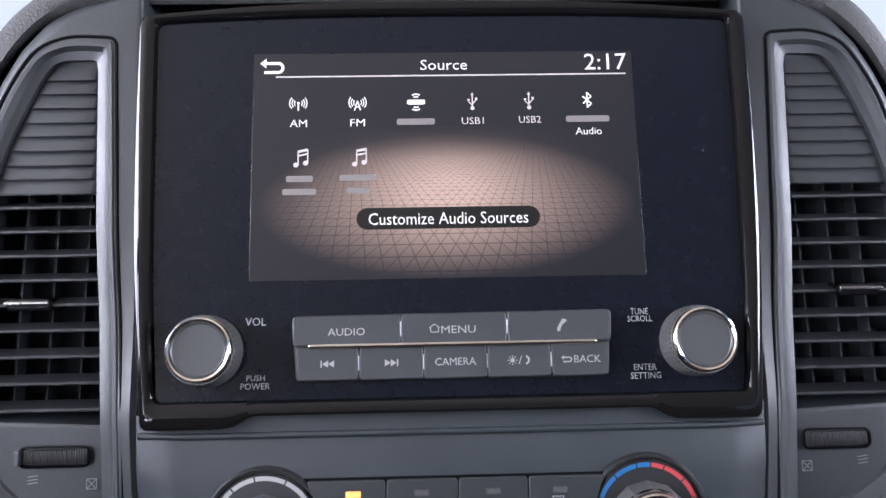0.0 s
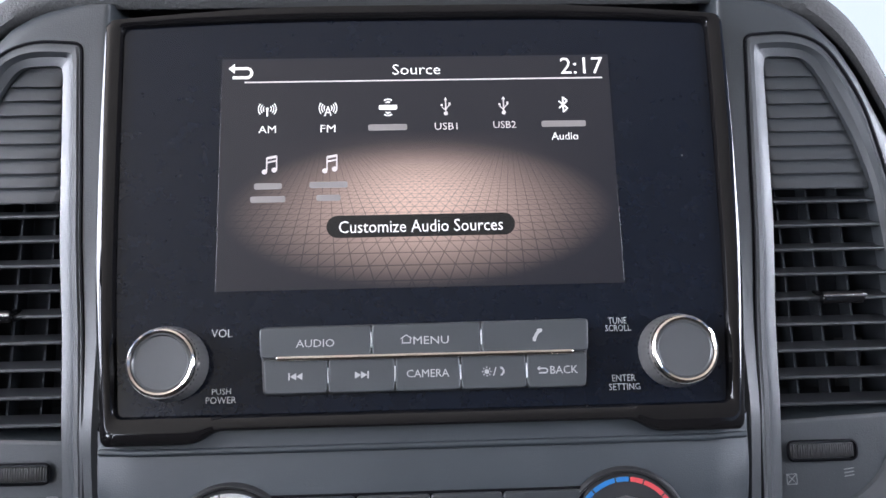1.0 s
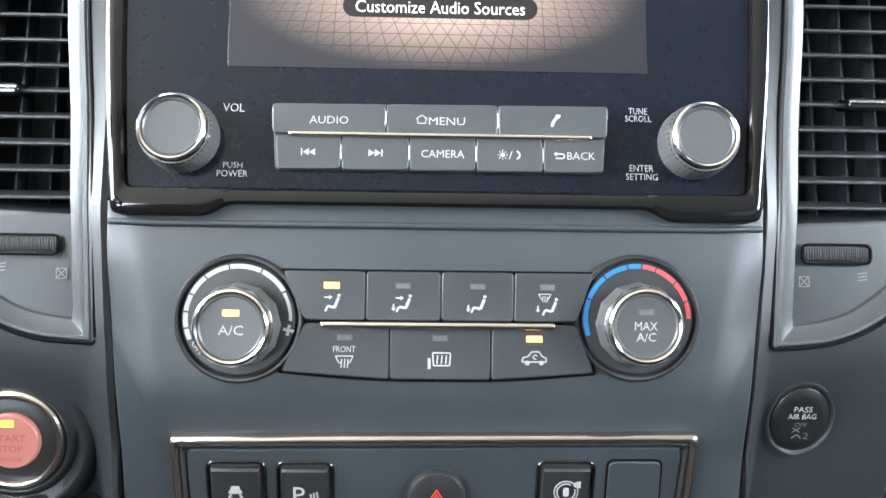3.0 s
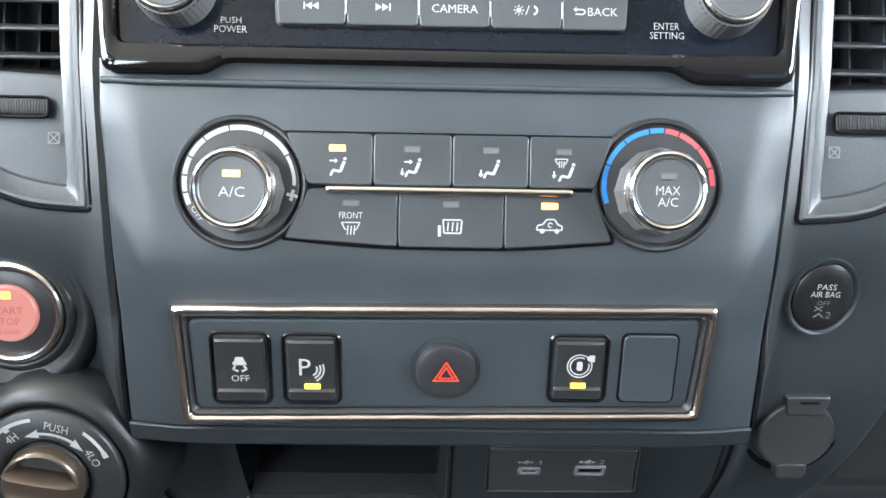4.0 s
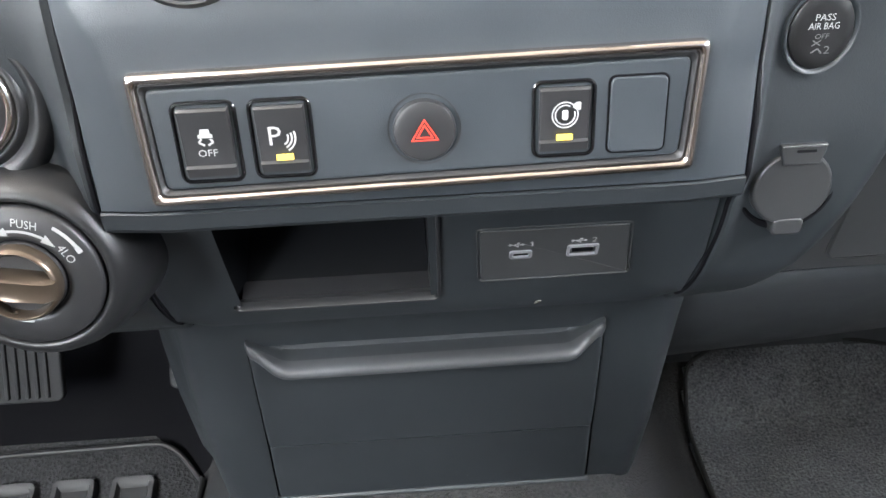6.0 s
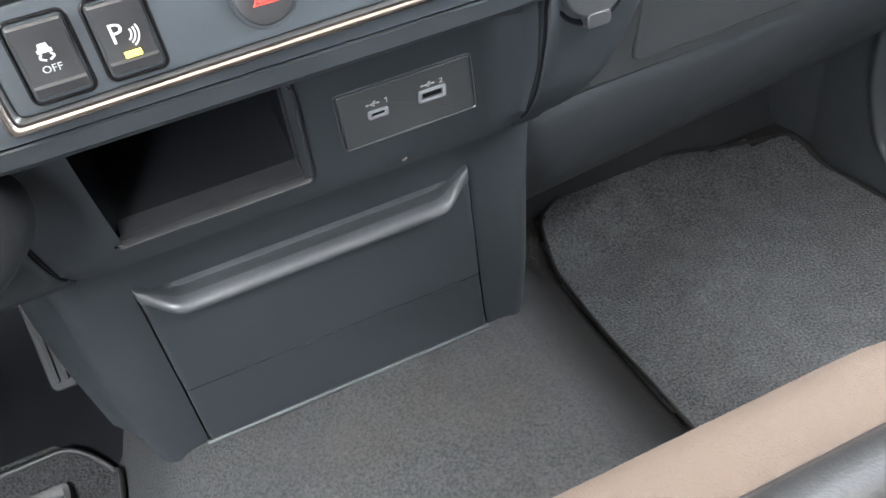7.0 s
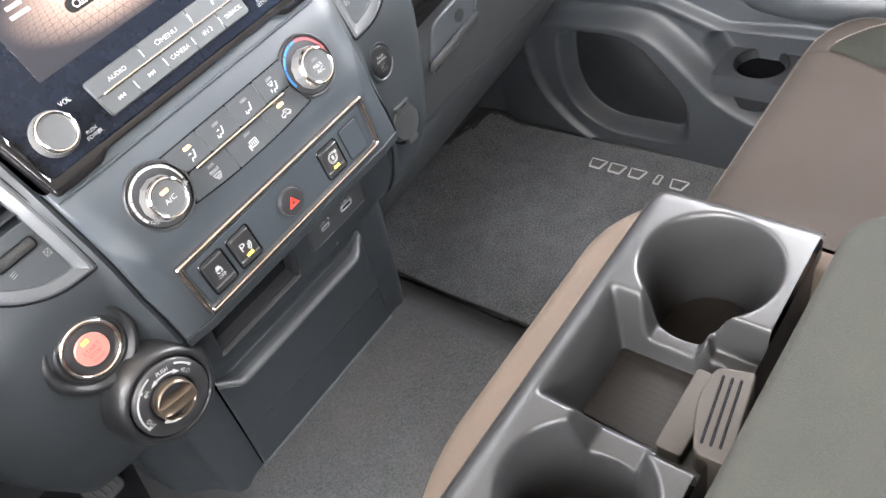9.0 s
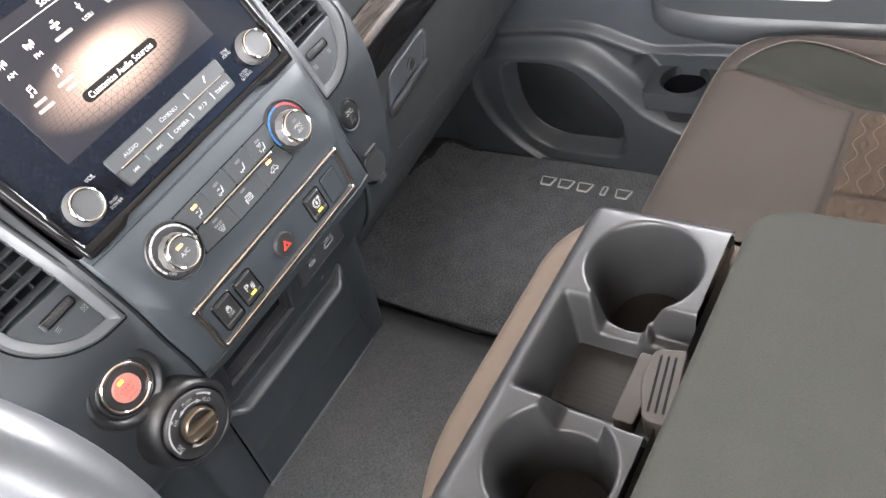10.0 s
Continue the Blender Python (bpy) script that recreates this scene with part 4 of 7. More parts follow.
mark("key_icon", flat(house), k2, -0.0086, 0, 0.0023)
key("key", [(TOP_X[2] + g, tops[0] + g), (TOP_X[3] + 0.0002, tops[0] + g), (TOP_X[3] + 0.0008, 0.0270), (TOP_X[2] + g, 0.0268)], shapes=PHONE)
low = [("", 0, SKIP_BACK), ("", 0, SKIP_ON), ("CAMERA", 0.0180, None), ("", 0, DAY), ("BACK", 0.0118, None)]
for i, (s, w, icon) in enumerate(low):
    x0, x1 = LOW_X[i] + g, LOW_X[i + 1] - g
    k = key("key", [(x0 + (0.0012 if i == 0 else 0), -0.0020), (x1 - (0.0010 if i == 4 else 0), -0.0018), (x1, 0.0126), (x0, 0.0126)], s, w, shapes=icon, tx=0.0030 if s == "BACK" else 0.0)
    if s == "BACK":
        mark("key_icon", flat([[(x * 0.42, y * 0.42) for x, y in shape] for shape in arrow]), k, -0.0063, 0, 0.0023)
bm = bmesh.new()
slab(bm, rrect(0.1275, 0.0024, 0.0011), 0, 0.0034, 0.0011, 5)
part("chrome_strip", bm, CHROME, keys, "thin chrome strip between the key rows", at=shift(0.0003, 0.0130, 0.0036))
for x, y in [(TOP_X[1], 0.0202), (TOP_X[2], 0.0202)] + [(x, 0.0055) for x in LOW_X[1:-1]]:
    bm = bmesh.new()
    slab(bm, rrect(0.0006, 0.0062, 0.0002), 0, 0.0026, 0.0001)
    part("divider", bm, SATIN_METAL, keys, at=shift(x, y, 0.0034))
for s, x, z, w, h in (("VOL", -0.0871, 0.7595, 0.0090, 0.0036), ("PUSH", -0.0866, 0.7375, 0.0080, 0.0025), ("POWER", -0.0867, 0.7343, 0.0128, 0.0028), ("TUNE", 0.0845, 0.7607, 0.0080, 0.0028), ("SCROLL", 0.0846, 0.7578, 0.0112, 0.0027), ("ENTER", 0.0856, 0.7386, 0.0102, 0.0028), ("SETTING", 0.0857, 0.7353, 0.0136, 0.0028)):
    mark("panel_text", words(s, w, h), unit, x, (z - 0.7375) * 1.1224, 0.0026, PRINT_MID)


SKIRT = material("metal_skirt", (0.16, 0.157, 0.155), 0.36, metal=0.6)


def knob(parent, name, x, y, h0, base_r, height, face_r, label, grip=BUTTON_DARK, facets=0):
    """A dash knob: ribbed skirt, chrome ring and a dished face."""
    bm = bmesh.new()
    if facets:
        turned(bm, [(base_r * 1.02, 0), (base_r * 1.02, 0.0015), (base_r - 0.0002, 0.0045), (base_r - 0.0012, height - 0.002)], facets)
    else:
        turned(bm, [(base_r, 0), (base_r, 0.004), (base_r - 0.0004, height * 0.55), (base_r - 0.0012, height - 0.002)], 168, flute=84, depth=0.00016)
    k = part(name, bm, grip, parent, label, at=shift(x, y, h0), sharp=15 if facets else 38)
    bm = bmesh.new()
    turned(bm, [(base_r - 0.0010, height - 0.0035), (face_r + 0.0019, height - 0.0016), (face_r + 0.0016, height), (face_r + 0.0008, height + 0.0006), (face_r, height + 0.0001), (face_r - 0.0003, height - 0.0010)], 64, cap=False)
    part("chrome_ring", bm, CHROME, k, "polished chrome ring")
    bm = bmesh.new()
    turned(bm, [(face_r, height - 0.0030), (face_r, height - 0.0006), (face_r - 0.0008, height - 0.0001), (face_r - 0.0014, height - 0.0007), (face_r * 0.5, height - 0.0009)], 64)
    part("knob_face", bm, KNOB_FACE, k)
    return k


knob(unit, "volume_knob", -0.1080, 0.0120, 0.0024, 0.0158, 0.0150, 0.0122, "round volume knob with chrome ring", SKIRT)
knob(unit, "tuning_knob", 0.1084, 0.0122, 0.0024, 0.0158, 0.0150, 0.0122, "round tuning knob with chrome ring", SKIRT)

# ---- climate panel and switch panel ----
CLIMATE_KEY = material("climate_key_plastic", (0.0245, 0.0275, 0.0295), 0.42, grain=0.00004, size=2500)
stack = thing("centre_stack_panel", "satin dark plastic centre stack panel with climate controls", "control panel", leaning(0, 0.2835, 0.680, 22))
climb_depth = table([(0.574, 0.0025), (0.60, 0.0062), (0.622, 0.0096), (0.655, 0.0095), (0.68, 0.0070), (0.697, 0.0048), (0.718, 0.0015), (0.73, 0.0005)])

CREASE = soft_table([(0.56, 0.1130), (0.628, 0.1165), (0.640, 0.1185), (0.655, 0.1245), (0.676, 0.1370), (0.73, 0.14)], 0.004)
WING = table([(0.56, 0.55), (0.630, 0.62), (0.650, 0.50), (0.676, 0.0), (0.73, 0.0)])


def stack_face(u, z):
    edge = seam_x(z) - 0.0006
    back, u = (0.012 if abs(u) > 1 else 0.0), max(-1.0, min(1.0, u))
    x = u * edge
    start = table([(0.574, 0.108), (0.62, 0.110), (0.655, 0.113), (0.68, 0.117), (0.73, 0.126)])(z)
    # below mid-height the wing breaks away along a slanting crease
    crease = min(edge - 0.0005, CREASE(z))
    share = WING(z)
    broken = min(1.0, max(0.0, (abs(x) - crease) / (edge - crease)))
    y = centre_y(z) + climb_depth(z) * ((1 - share) * smooth(start, edge + 0.008, abs(x)) * 1.15 + share * broken)
    near = max(0.0, 0.0015 - (edge - abs(x))) / 0.0015
    return (x, y + 0.003 * near * near + back, z)


us = [-1.02, -1, -0.992, -0.985] + span(-0.97, 0.97, 140) + [0.985, 0.992, 1, 1.02]
bm = bmesh.new()
sheet(bm, stack_face, us, [0.5768, 0.5772, 0.5780] + span(0.580, 0.7235, 60))
part("face", bm, PLASTIC_PANEL, stack, "smooth dark panel face", world_coords=True, sharp=60)
bm = bmesh.new()
sheet(bm, lambda u, k: (max(-1, min(1, u)) * (seam_x(0.574) - 0.0006), stack_face(u, 0.5768)[1] + (0, 0.0006, 0.012)[k], (0.5768, 0.5764, 0.5764)[k]), us, [0, 1, 2])
part("lower_edge", bm, PLASTIC_PANEL, stack, world_coords=True)


bm = bmesh.new()
tube(bm, [(x, centre_y(0.7160) - 0.0006 + 0.0016 * smooth(0.118, 0.137, abs(x)), 0.7160) for x in span(-0.1375, 0.1375, 40)], 0.0015, 10)
part("upper_edge", bm, PLASTIC_PANEL, stack, "rounded upper edge of the panel", world_coords=True)


def climate_key(corners, r=0.0018):
    cx, cy = sum(c[0] for c in corners) / len(corners), sum(c[1] for c in corners) / len(corners)
    bm = bmesh.new()
    slab(bm, rounded([(x - cx, y - cy) for x, y in corners], r, 3), 0, 0.0020, 0.0006)
    ob = part("climate_key", bm, CLIMATE_KEY, stack, "dark climate key", at=shift(cx, cy, 0.0008))
    return ob, cx, cy


# dark recess that the keys and dials sit in
bm = bmesh.new()
RECESS = rounded([(-0.0665, -0.0215), (-0.03, -0.0248), (0.03, -0.0248), (0.0665, -0.0215), (0.0590, 0.0), (0.0665, 0.0214), (-0.0665, 0.0214), (-0.0590, 0.0)], [0.002, 0.03, 0.03, 0.002, 0.01, 0.002, 0.002, 0.01])
slab(bm, RECESS, -0.004, 0.0012, 0.0004)
part("key_recess", bm, BLACK, stack)


def led(parent, x, y, z, mat, wide=0.0064, high=0.0026):
    bm = bmesh.new()
    slab(bm, rrect(wide, high, 0.0004), 0, 0.0004, 0.0001)
    ob = part("indicator", bm, mat, parent, "lit indicator lamp" if mat in (AMBER, YELLOW) else "unlit indicator lamp", at=shift(x, y, z))
    if mat is LED_OFF:
        mark("indicator_bars", flat([bar(-wide * 0.38 + wide * 0.76 * i / 7, -high * 0.36, -wide * 0.38 + wide * 0.76 * i / 7, high * 0.36, 0.00035) for i in range(8)]), parent, x, y, z + 0.0004, PRINT_DIM)
    return ob


LED_OFF = material("unlit_lamp", (0.05, 0.05, 0.05), 0.4)
# the seat-and-airflow pictograms are plain seat shapes with arrows
SEAT = [bar(0.0028, 0.0022, 0.0012, -0.0018, 0.0012), bar(0.0012, -0.0018, -0.0016, -0.0012, 0.0010), bar(-0.0016, -0.0012, -0.0026, -0.0034, 0.0009), circle(0.0007, 8, 0.0030, 0.0032)]
TO_FACE = [bar(-0.0030, 0.0024, -0.0010, 0.0024, 0.0006), [(-0.0010, 0.0014), (0.0004, 0.0024), (-0.0010, 0.0034)]]
TO_FEET = [bar(-0.0038, -0.0002, -0.0038, -0.0018, 0.0006), [(-0.0048, -0.0018), (-0.0028, -0.0018), (-0.0038, -0.0031)]]
SCREENY = [bar(-0.0036, 0.0022, 0.0036, 0.0022, 0.0005), bar(-0.0036, 0.0022, -0.0022, -0.0006, 0.0005), bar(0.0036, 0.0022, 0.0022, -0.0006, 0.0005), bar(-0.0022, -0.0006, -0.0012, -0.0004, 0.0005), bar(0.0022, -0.0006, 0.0012, -0.0004, 0.0005)] + [bar(x, -0.0026, x + 0.0003, 0.0010, 0.0005) for x in (-0.0013, 0.0, 0.0013)]
MIRROR = [bar(-0.0030, 0.0032, 0.0042, 0.0032, 0.0006), bar(0.0044, 0.0030, 0.0040, -0.0018, 0.0006), bar(0.0040, -0.0020, -0.0026, -0.0020, 0.0006), bar(-0.0030, 0.0032, -0.0026, -0.0020, 0.0006), bar(-0.0044, 0.0010, -0.0044, -0.0034, 0.0012)] + [bar(x, -0.0012, x + 0.0003, 0.0022, 0.0006) for x in (-0.0012, 0.0006, 0.0024)]
CAR = [bar(-0.0050, -0.0012, 0.0050, -0.0012, 0.0006), bar(-0.0050, -0.0012, -0.0046, 0.0006, 0.0006), bar(-0.0046, 0.0006, -0.0026, 0.0010, 0.0006), bar(-0.0026, 0.0010, -0.0010, 0.0030, 0.0006), bar(-0.0010, 0.0030, 0.0020, 0.0030, 0.0006), bar(0.0020, 0.0030, 0.0034, 0.0010, 0.0006), bar(0.0034, 0.0010, 0.0050, 0.0004, 0.0006), bar(0.0050, 0.0004, 0.0050, -0.0012, 0.0006), circle(0.0010, 10, -0.0028, -0.0016), circle(0.0010, 10, 0.0030, -0.0016), arc_band(0.0006, 0.0011, 20, 300, 10, 0.0004, 0.0008)]

g = 0.00022
TX = [-0.0642, -0.0300, 0.0010, 0.0312, 0.0643]
icons = [TO_FACE + SEAT, TO_FACE + SEAT + TO_FEET, SEAT + TO_FEET, [[(x * 0.7 - 0.0010, y * 0.7 + 0.0030) for x, y in s] for s in SCREENY] + [[(x + 0.0008, y - 0.0008) for x, y in s] for s in SEAT] + TO_FEET]
for i in range(4):
    x0, x1 = TX[i] + g, TX[i + 1] - g
    lo0 = -0.0552 if i == 0 else x0
    lo1 = 0.0574 if i == 3 else x1
    k, cx, cy = climate_key([(lo0, 0.0005), (lo1, 0.0005), (x1, 0.0205), (x0, 0.0205)])
    lx = (-0.0439, -0.0147, 0.0161, 0.0449)[i]
    led(k, lx - cx, 0.0147 - cy, 0.0020, AMBER if i == 0 else LED_OFF)
    mark("key_icon", flat(icons[i]), k, lx - cx, 0.0074 - cy, 0.0021)
BX = [-0.0552, -0.0200, 0.0218, 0.0574]
for i in range(3):
    x0, x1 = BX[i] + g, BX[i + 1] - g
    lo0 = -0.0645 if i == 0 else x0
    lo1 = 0.0648 if i == 2 else x1
    k, cx, cy = climate_key([(lo0, -0.0208 if i == 0 else -0.0236), (lo1, -0.0204 if i == 2 else -0.0236), (x1, -0.0010), (x0, -0.0010)])
    lx = (-0.0384, 0.0008, 0.0397)[i]
    led(k, lx - cx, -0.0066 - cy, 0.0020, AMBER if i == 2 else LED_OFF, 0.0066, 0.0026)
    mark("key_icon", flat((SCREENY, MIRROR, CAR)[i]), k, lx - cx, (-0.0164, -0.0158, -0.0148)[i] - cy, 0.0021)
    if i == 0:
        mark("key_text", words("FRONT", 0.0092, 0.0026), k, lx - cx, -0.0114 - cy, 0.0021)
bm = bmesh.new()
slab(bm, rrect(0.0970, 0.0030, 0.0012), 0, 0.0038, 0.0014, 5)
part("chrome_strip", bm, CHROME, stack, "thin chrome strip between the key rows", at=shift(0.0000, -0.0014, 0.0016))


def climate_dial(x, y, text, arcs, lit):
    bm = bmesh.new()
    turned(bm, [(0.0268, -0.003), (0.0266, 0.0004), (0.0256, 0.0016), (0.0247, 0.0014), (0.0241, -0.0002), (0.0235, 0.0002), (0.0228, 0.0008), (0.0165, 0.0010)], 72)
    d = thing("climate_dial", "fan dial with lit indicator and white scale" if lit else "temperature dial with blue and red scale", "dial", PLACED[stack] @ shift(x, y, 0.0006), "climate dials")
    part("dial_ring", bm, BUTTON_DARK, d, "dark dial ring")
    for a0, a1, mat in arcs:
        mark("scale_segment", flat([arc_band(0.0206, 0.0219 if a1 < 45 and lit else 0.0225, a0, a1, 8)]), d, 0, 0, 0.0010, mat)
    k = knob(d, "rotary_knob", 0, -0.0026, 0.0008, 0.0172, 0.0140, 0.0133, "faceted metal rotary knob with chrome ring", SKIRT, 12)
    led(k, 0, 0.0056, 0.0132, AMBER if lit else LED_OFF, 0.0066, 0.0026)
    if lit:
        mark("knob_text", words(text, 0.0098, 0.0038), k, 0, -0.0012, 0.0133)
        part("dial_text", words("OFF", 0.0066, 0.0025), PRINT, d, at=Matrix.Rotation(radians(217), 4, "Z") @ shift(0.0204, 0, 0.0010) @ Matrix.Rotation(radians(90), 4, "Z"))
        fan = [[(0.0018 * math.cos(a), 0.0018 * math.sin(a)), (0.0006 * math.cos(a + 1.2), 0.0006 * math.sin(a + 1.2)), (0, 0), (0.0016 * math.cos(a - 0.6), 0.0016 * math.sin(a - 0.6))] for a in [q * math.pi / 2 for q in range(4)]]
        mark("fan_icon", flat([[(x * 1.35, y * 1.35) for x, y in blade] for blade in fan]), d, 0.0204, -0.0046, 0.0010)
    else:
        mark("knob_text", words("MAX", 0.0092, 0.0034), k, 0, 0.0002, 0.0133)
        mark("knob_text", words("A/C", 0.0078, 0.0034), k, 0, -0.0042, 0.0133)
    return d


climate_dial(-0.0820, 0.0006, "A/C", [(a, a + w, PRINT) for a, w in ((-2, 32), (32, 32), (66, 34), (102, 26), (130, 22), (154, 18), (174, 16), (192, 12))], True)
climate_dial(0.0828, 0.0024, "", [(86, 100, PRINT_BLUE), (102, 128, PRINT_BLUE), (130, 158, PRINT_BLUE), (160, 200, PRINT_BLUE), (70, 84, PRINT_RED), (44, 68, PRINT_RED), (20, 42, PRINT_RED), (0, 18, PRINT_RED)], False)

# ---- switch panel ----
FRAME_METAL = material("dark_copper_chrome", (0.52, 0.45, 0.41), 0.22, metal=1.0, mottle=0.08)
switches = thing("switch_panel", "dark switch panel in a copper-toned chrome frame", "switch panel", leaning(0, 0.2670, 0.6098, 7.5))


def frame_line(d, r):
    """The frame's outline drawn in by d, its corners rounded by r."""
    return rounded([(-0.1098 + d, -0.0288 + d), (0.1085 - d, -0.0256 + d), (0.1106 - d, 0.0264 - d), (-0.1110 + d, 0.0244 - d)], r, 6)


bm = bmesh.new()
loft(bm, [lift(frame_line(d, r), z) for d, r, z in ((0, 0.0030, -0.004), (0, 0.0030, 0.0018), (0.0003, 0.0030, 0.0030), (0.0010, 0.0030, 0.0039), (0.0021, 0.0030, 0.0043), (0.0032, 0.0030, 0.0038), (0.0038, 0.0030, 0.0026), (0.0040, 0.0030, -0.002))])
part("chrome_frame", bm, FRAME_METAL, switches, "polished chrome frame", sharp=60)
bm = bmesh.new()
loft(bm, [lift(frame_line(d, r), z) for d, r, z in ((0.0036, 0.0030, -0.003), (0.0040, 0.0030, 0.0022), (0.0046, 0.0030, 0.0026), (0.0052, 0.0032, 0.0020), (0.0062, 0.0036, 0.0002), (0.0078, 0.0036, 0.0000))])
part("frame_step", bm, BUTTON_DARK, switches, "dark step inside the chrome frame", sharp=40)
bm = bmesh.new()
loft(bm, [lift(frame_line(d, r), z) for d, r, z in ((0.0064, 0.0036, -0.004), (0.0064, 0.0036, 0.0008), (0.0067, 0.0036, 0.0014), (0.0073, 0.0036, 0.0016), (0.0080, 0.0036, 0.0016))], cap1=True)
part("plate", bm, PLASTIC_PANEL, switches, "dark switch plate")


BUTTON_BLACK = material("black_switch_gloss", (0.004, 0.004, 0.0045), 0.22, spec=0.4)


def rocker(x0, x1, v0, v1, name, label):
    w, h = x1 - x0, v1 - v0
    cx, cy = (x0 + x1) / 2, (v0 + v1) / 2
    bm = bmesh.new()
    o = rrect(w, h, 0.0040)
    loft(bm, [lift(o, -0.002), lift(o, 0.0008), lift(inset(o, 0.0005), 0.0014), lift(inset(o, 0.0011), 0.0015), lift(inset(o, 0.0017), 0.0008), lift(inset(o, 0.0020), -0.0010), lift(inset(o, 0.0032), -0.0012)])
    s = part(name, bm, BUTTON_BLACK, switches, label, at=shift(cx, cy, 0.0010))
    bm = bmesh.new()
    a, b = w / 2 - 0.0027, h / 2 - 0.0027
    prof = [(-b, 0.0004), (-b + 0.0006, 0.0022), (-b + 0.0042, 0.0032), (-b + 0.0052, 0.0020), (0, 0.0024), (b - 0.001, 0.0038), (b, 0.0030), (b, -0.001)]
    loft(bm, [[(x, y, z - drop) for y, z in prof] for x, drop in ((-a, 0.0030), (-a + 0.0001, 0.0008), (-a + 0.0005, 0.0002), (-a + 0.0012, 0), (a - 0.0012, 0), (a - 0.0005, 0.0002), (a - 0.0001, 0.0008), (a, 0.0030))], closed=False)
    part("rocker", bm, BUTTON_DARK, s, "dark rocker with a white symbol", sharp=25)
    return s


R1 = rocker(-0.0966, -0.0712, -0.0202, 0.0132, "traction_switch", "black rocker switch for traction control")
R2 = rocker(-0.0674, -0.0426, -0.0198, 0.0129, "parking_switch", "black rocker switch with parking symbol, lit")
R3 = rocker(0.0424, 0.0678, -0.0177, 0.0138, "alarm_switch", "black rocker switch with car alarm symbol, lit")
SLIDE = [[(-0.0022, 0.0004), (0.0022, 0.0004), (0.0016, 0.0028), (-0.0016, 0.0028)], bar(-0.0028, 0.0, 0.0028, 0.0, 0.0014), bar(-0.0016, -0.0010, -0.0028, -0.0024, 0.0008), bar(-0.0028, -0.0024, -0.0006, -0.0036, 0.0008), bar(0.0016, -0.0010, 0.0028, -0.0024, 0.0008), bar(0.0028, -0.0024, 0.0008, -0.0036, 0.0008)]
mark("switch_icon", flat(SLIDE), R1, 0.0, 0.0034, 0.0034)
mark("switch_text", words("OFF", 0.0074, 0.0028), R1, 0, -0.0034, 0.0032)
mark("switch_text", words("P", 0.0048, 0.0074), R2, -0.0024, 0.0020, 0.0034)
mark("switch_icon", flat([arc_band(r, r + 0.0007, -62, 22, 8, -0.0012, 0.0016) for r in (0.0028, 0.0042, 0.0056)]), R2, 0.0006, -0.0004, 0.0034)
led(R2, 0.0004, -0.0068, 0.0030, YELLOW, 0.0066, 0.0024)
mark("switch_icon", flat([arc_band(0.0048, 0.0053, 40, 380, 24), arc_band(0.0036, 0.0041, 60, 380, 24), rrect(0.0024, 0.0040, 0.0008), [(0.0030, 0.0040), (0.0046, 0.0050), (0.0046, 0.0018), (0.0030, 0.0028)], rrect(0.0014, 0.0030, 0.0003, 3, 0.0054, 0.0034)]), R3, 0.0, 0.0024, 0.0034)
led(R3, 0.0, -0.0066, 0.0030, YELLOW, 0.0064, 0.0024)
bm = bmesh.new()
slab(bm, rrect(0.0240, 0.0318, 0.0030), -0.002, 0.0006, 0.0003)
blank = part("blank_surround", bm, BLACK, switches, "dark gap round the blank cover", at=shift(0.0842, -0.0014, 0.0014))
bm = bmesh.new()
slab(bm, rrect(0.0222, 0.0300, 0.0026), 0, 0.0014, 0.0006)
part("blank_cover", bm, PLASTIC_PANEL, blank, "blank switch cover", at=shift(0, 0, 0.0002))
bm = bmesh.new()
turned(bm, [(0.0146, -0.001), (0.0145, 0.0003), (0.0138, 0.0002), (0.0130, -0.0020), (0.0123, -0.0020), (0.0123, 0.0026), (0.0117, 0.0038), (0.0100, 0.0043), (0.004, 0.0040)], 64)
hz = part("hazard_button", bm, BUTTON_DARK, switches, "round black hazard button with red triangle", at=shift(0.0003, -0.0028, 0.0014))
for a, b in ((0.0064, 0.0054), (0.0040, 0.0029)):
    bm = bmesh.new()
    tri = [(a * math.cos(radians(d)), a * math.sin(radians(d)) * 0.92) for d in (90, 210, 330)]
    tri2 = [(b * math.cos(radians(d)), b * math.sin(radians(d)) * 0.92) for d in (90, 210, 330)]
    loft(bm, [lift(tri, 0), lift(tri, 0.00015), lift(tri2, 0.00015), lift(tri2, 0)])
    mark("red_triangle", bm, hz, 0, -0.0006, 0.0046, HAZARD_RED)

# ---- lower panel with open pocket and USB plate ----
lower = thing("lower_stack_panel", "dark panel with an open pocket under the switches", "trim panel", shift(0, 0.30, 0.47))
LOW = [(0.5758, 0.2775), (0.5757, 0.2662), (0.5750, 0.2650), (0.5675, 0.2656), (0.5648, 0.2680), (0.5570, 0.2880), (0.5500, 0.3020), (0.5170, 0.3137), (0.4785, 0.3271), (0.4650, 0.3318), (0.4605, 0.3345), (0.4590, 0.3460), (0.4590, 0.3700)]


def lower_face(u, k):
    z, y = LOW[k]
    back, u = (0.012 if abs(u) > 1 else 0.0), max(-1.0, min(1.0, u))
    if k < 5:
        y += (stack_face(1.0, 0.577)[1] - 0.0030 - 0.2658) * smooth(0.78, 1.04, abs(u)) * 1.12
    elif k < 11:
        # flat slanted end walls
        crease, edge = 0.108 + (0.55 - z) * 0.19, seam_x(z) - 0.0008
        y += (pod_y(z) + 0.0015 - y) * min(1.0, max(0.0, (abs(u) * edge - crease) / (edge - crease)))
    return (u * (seam_x(z) - 0.0008), y + back, z)


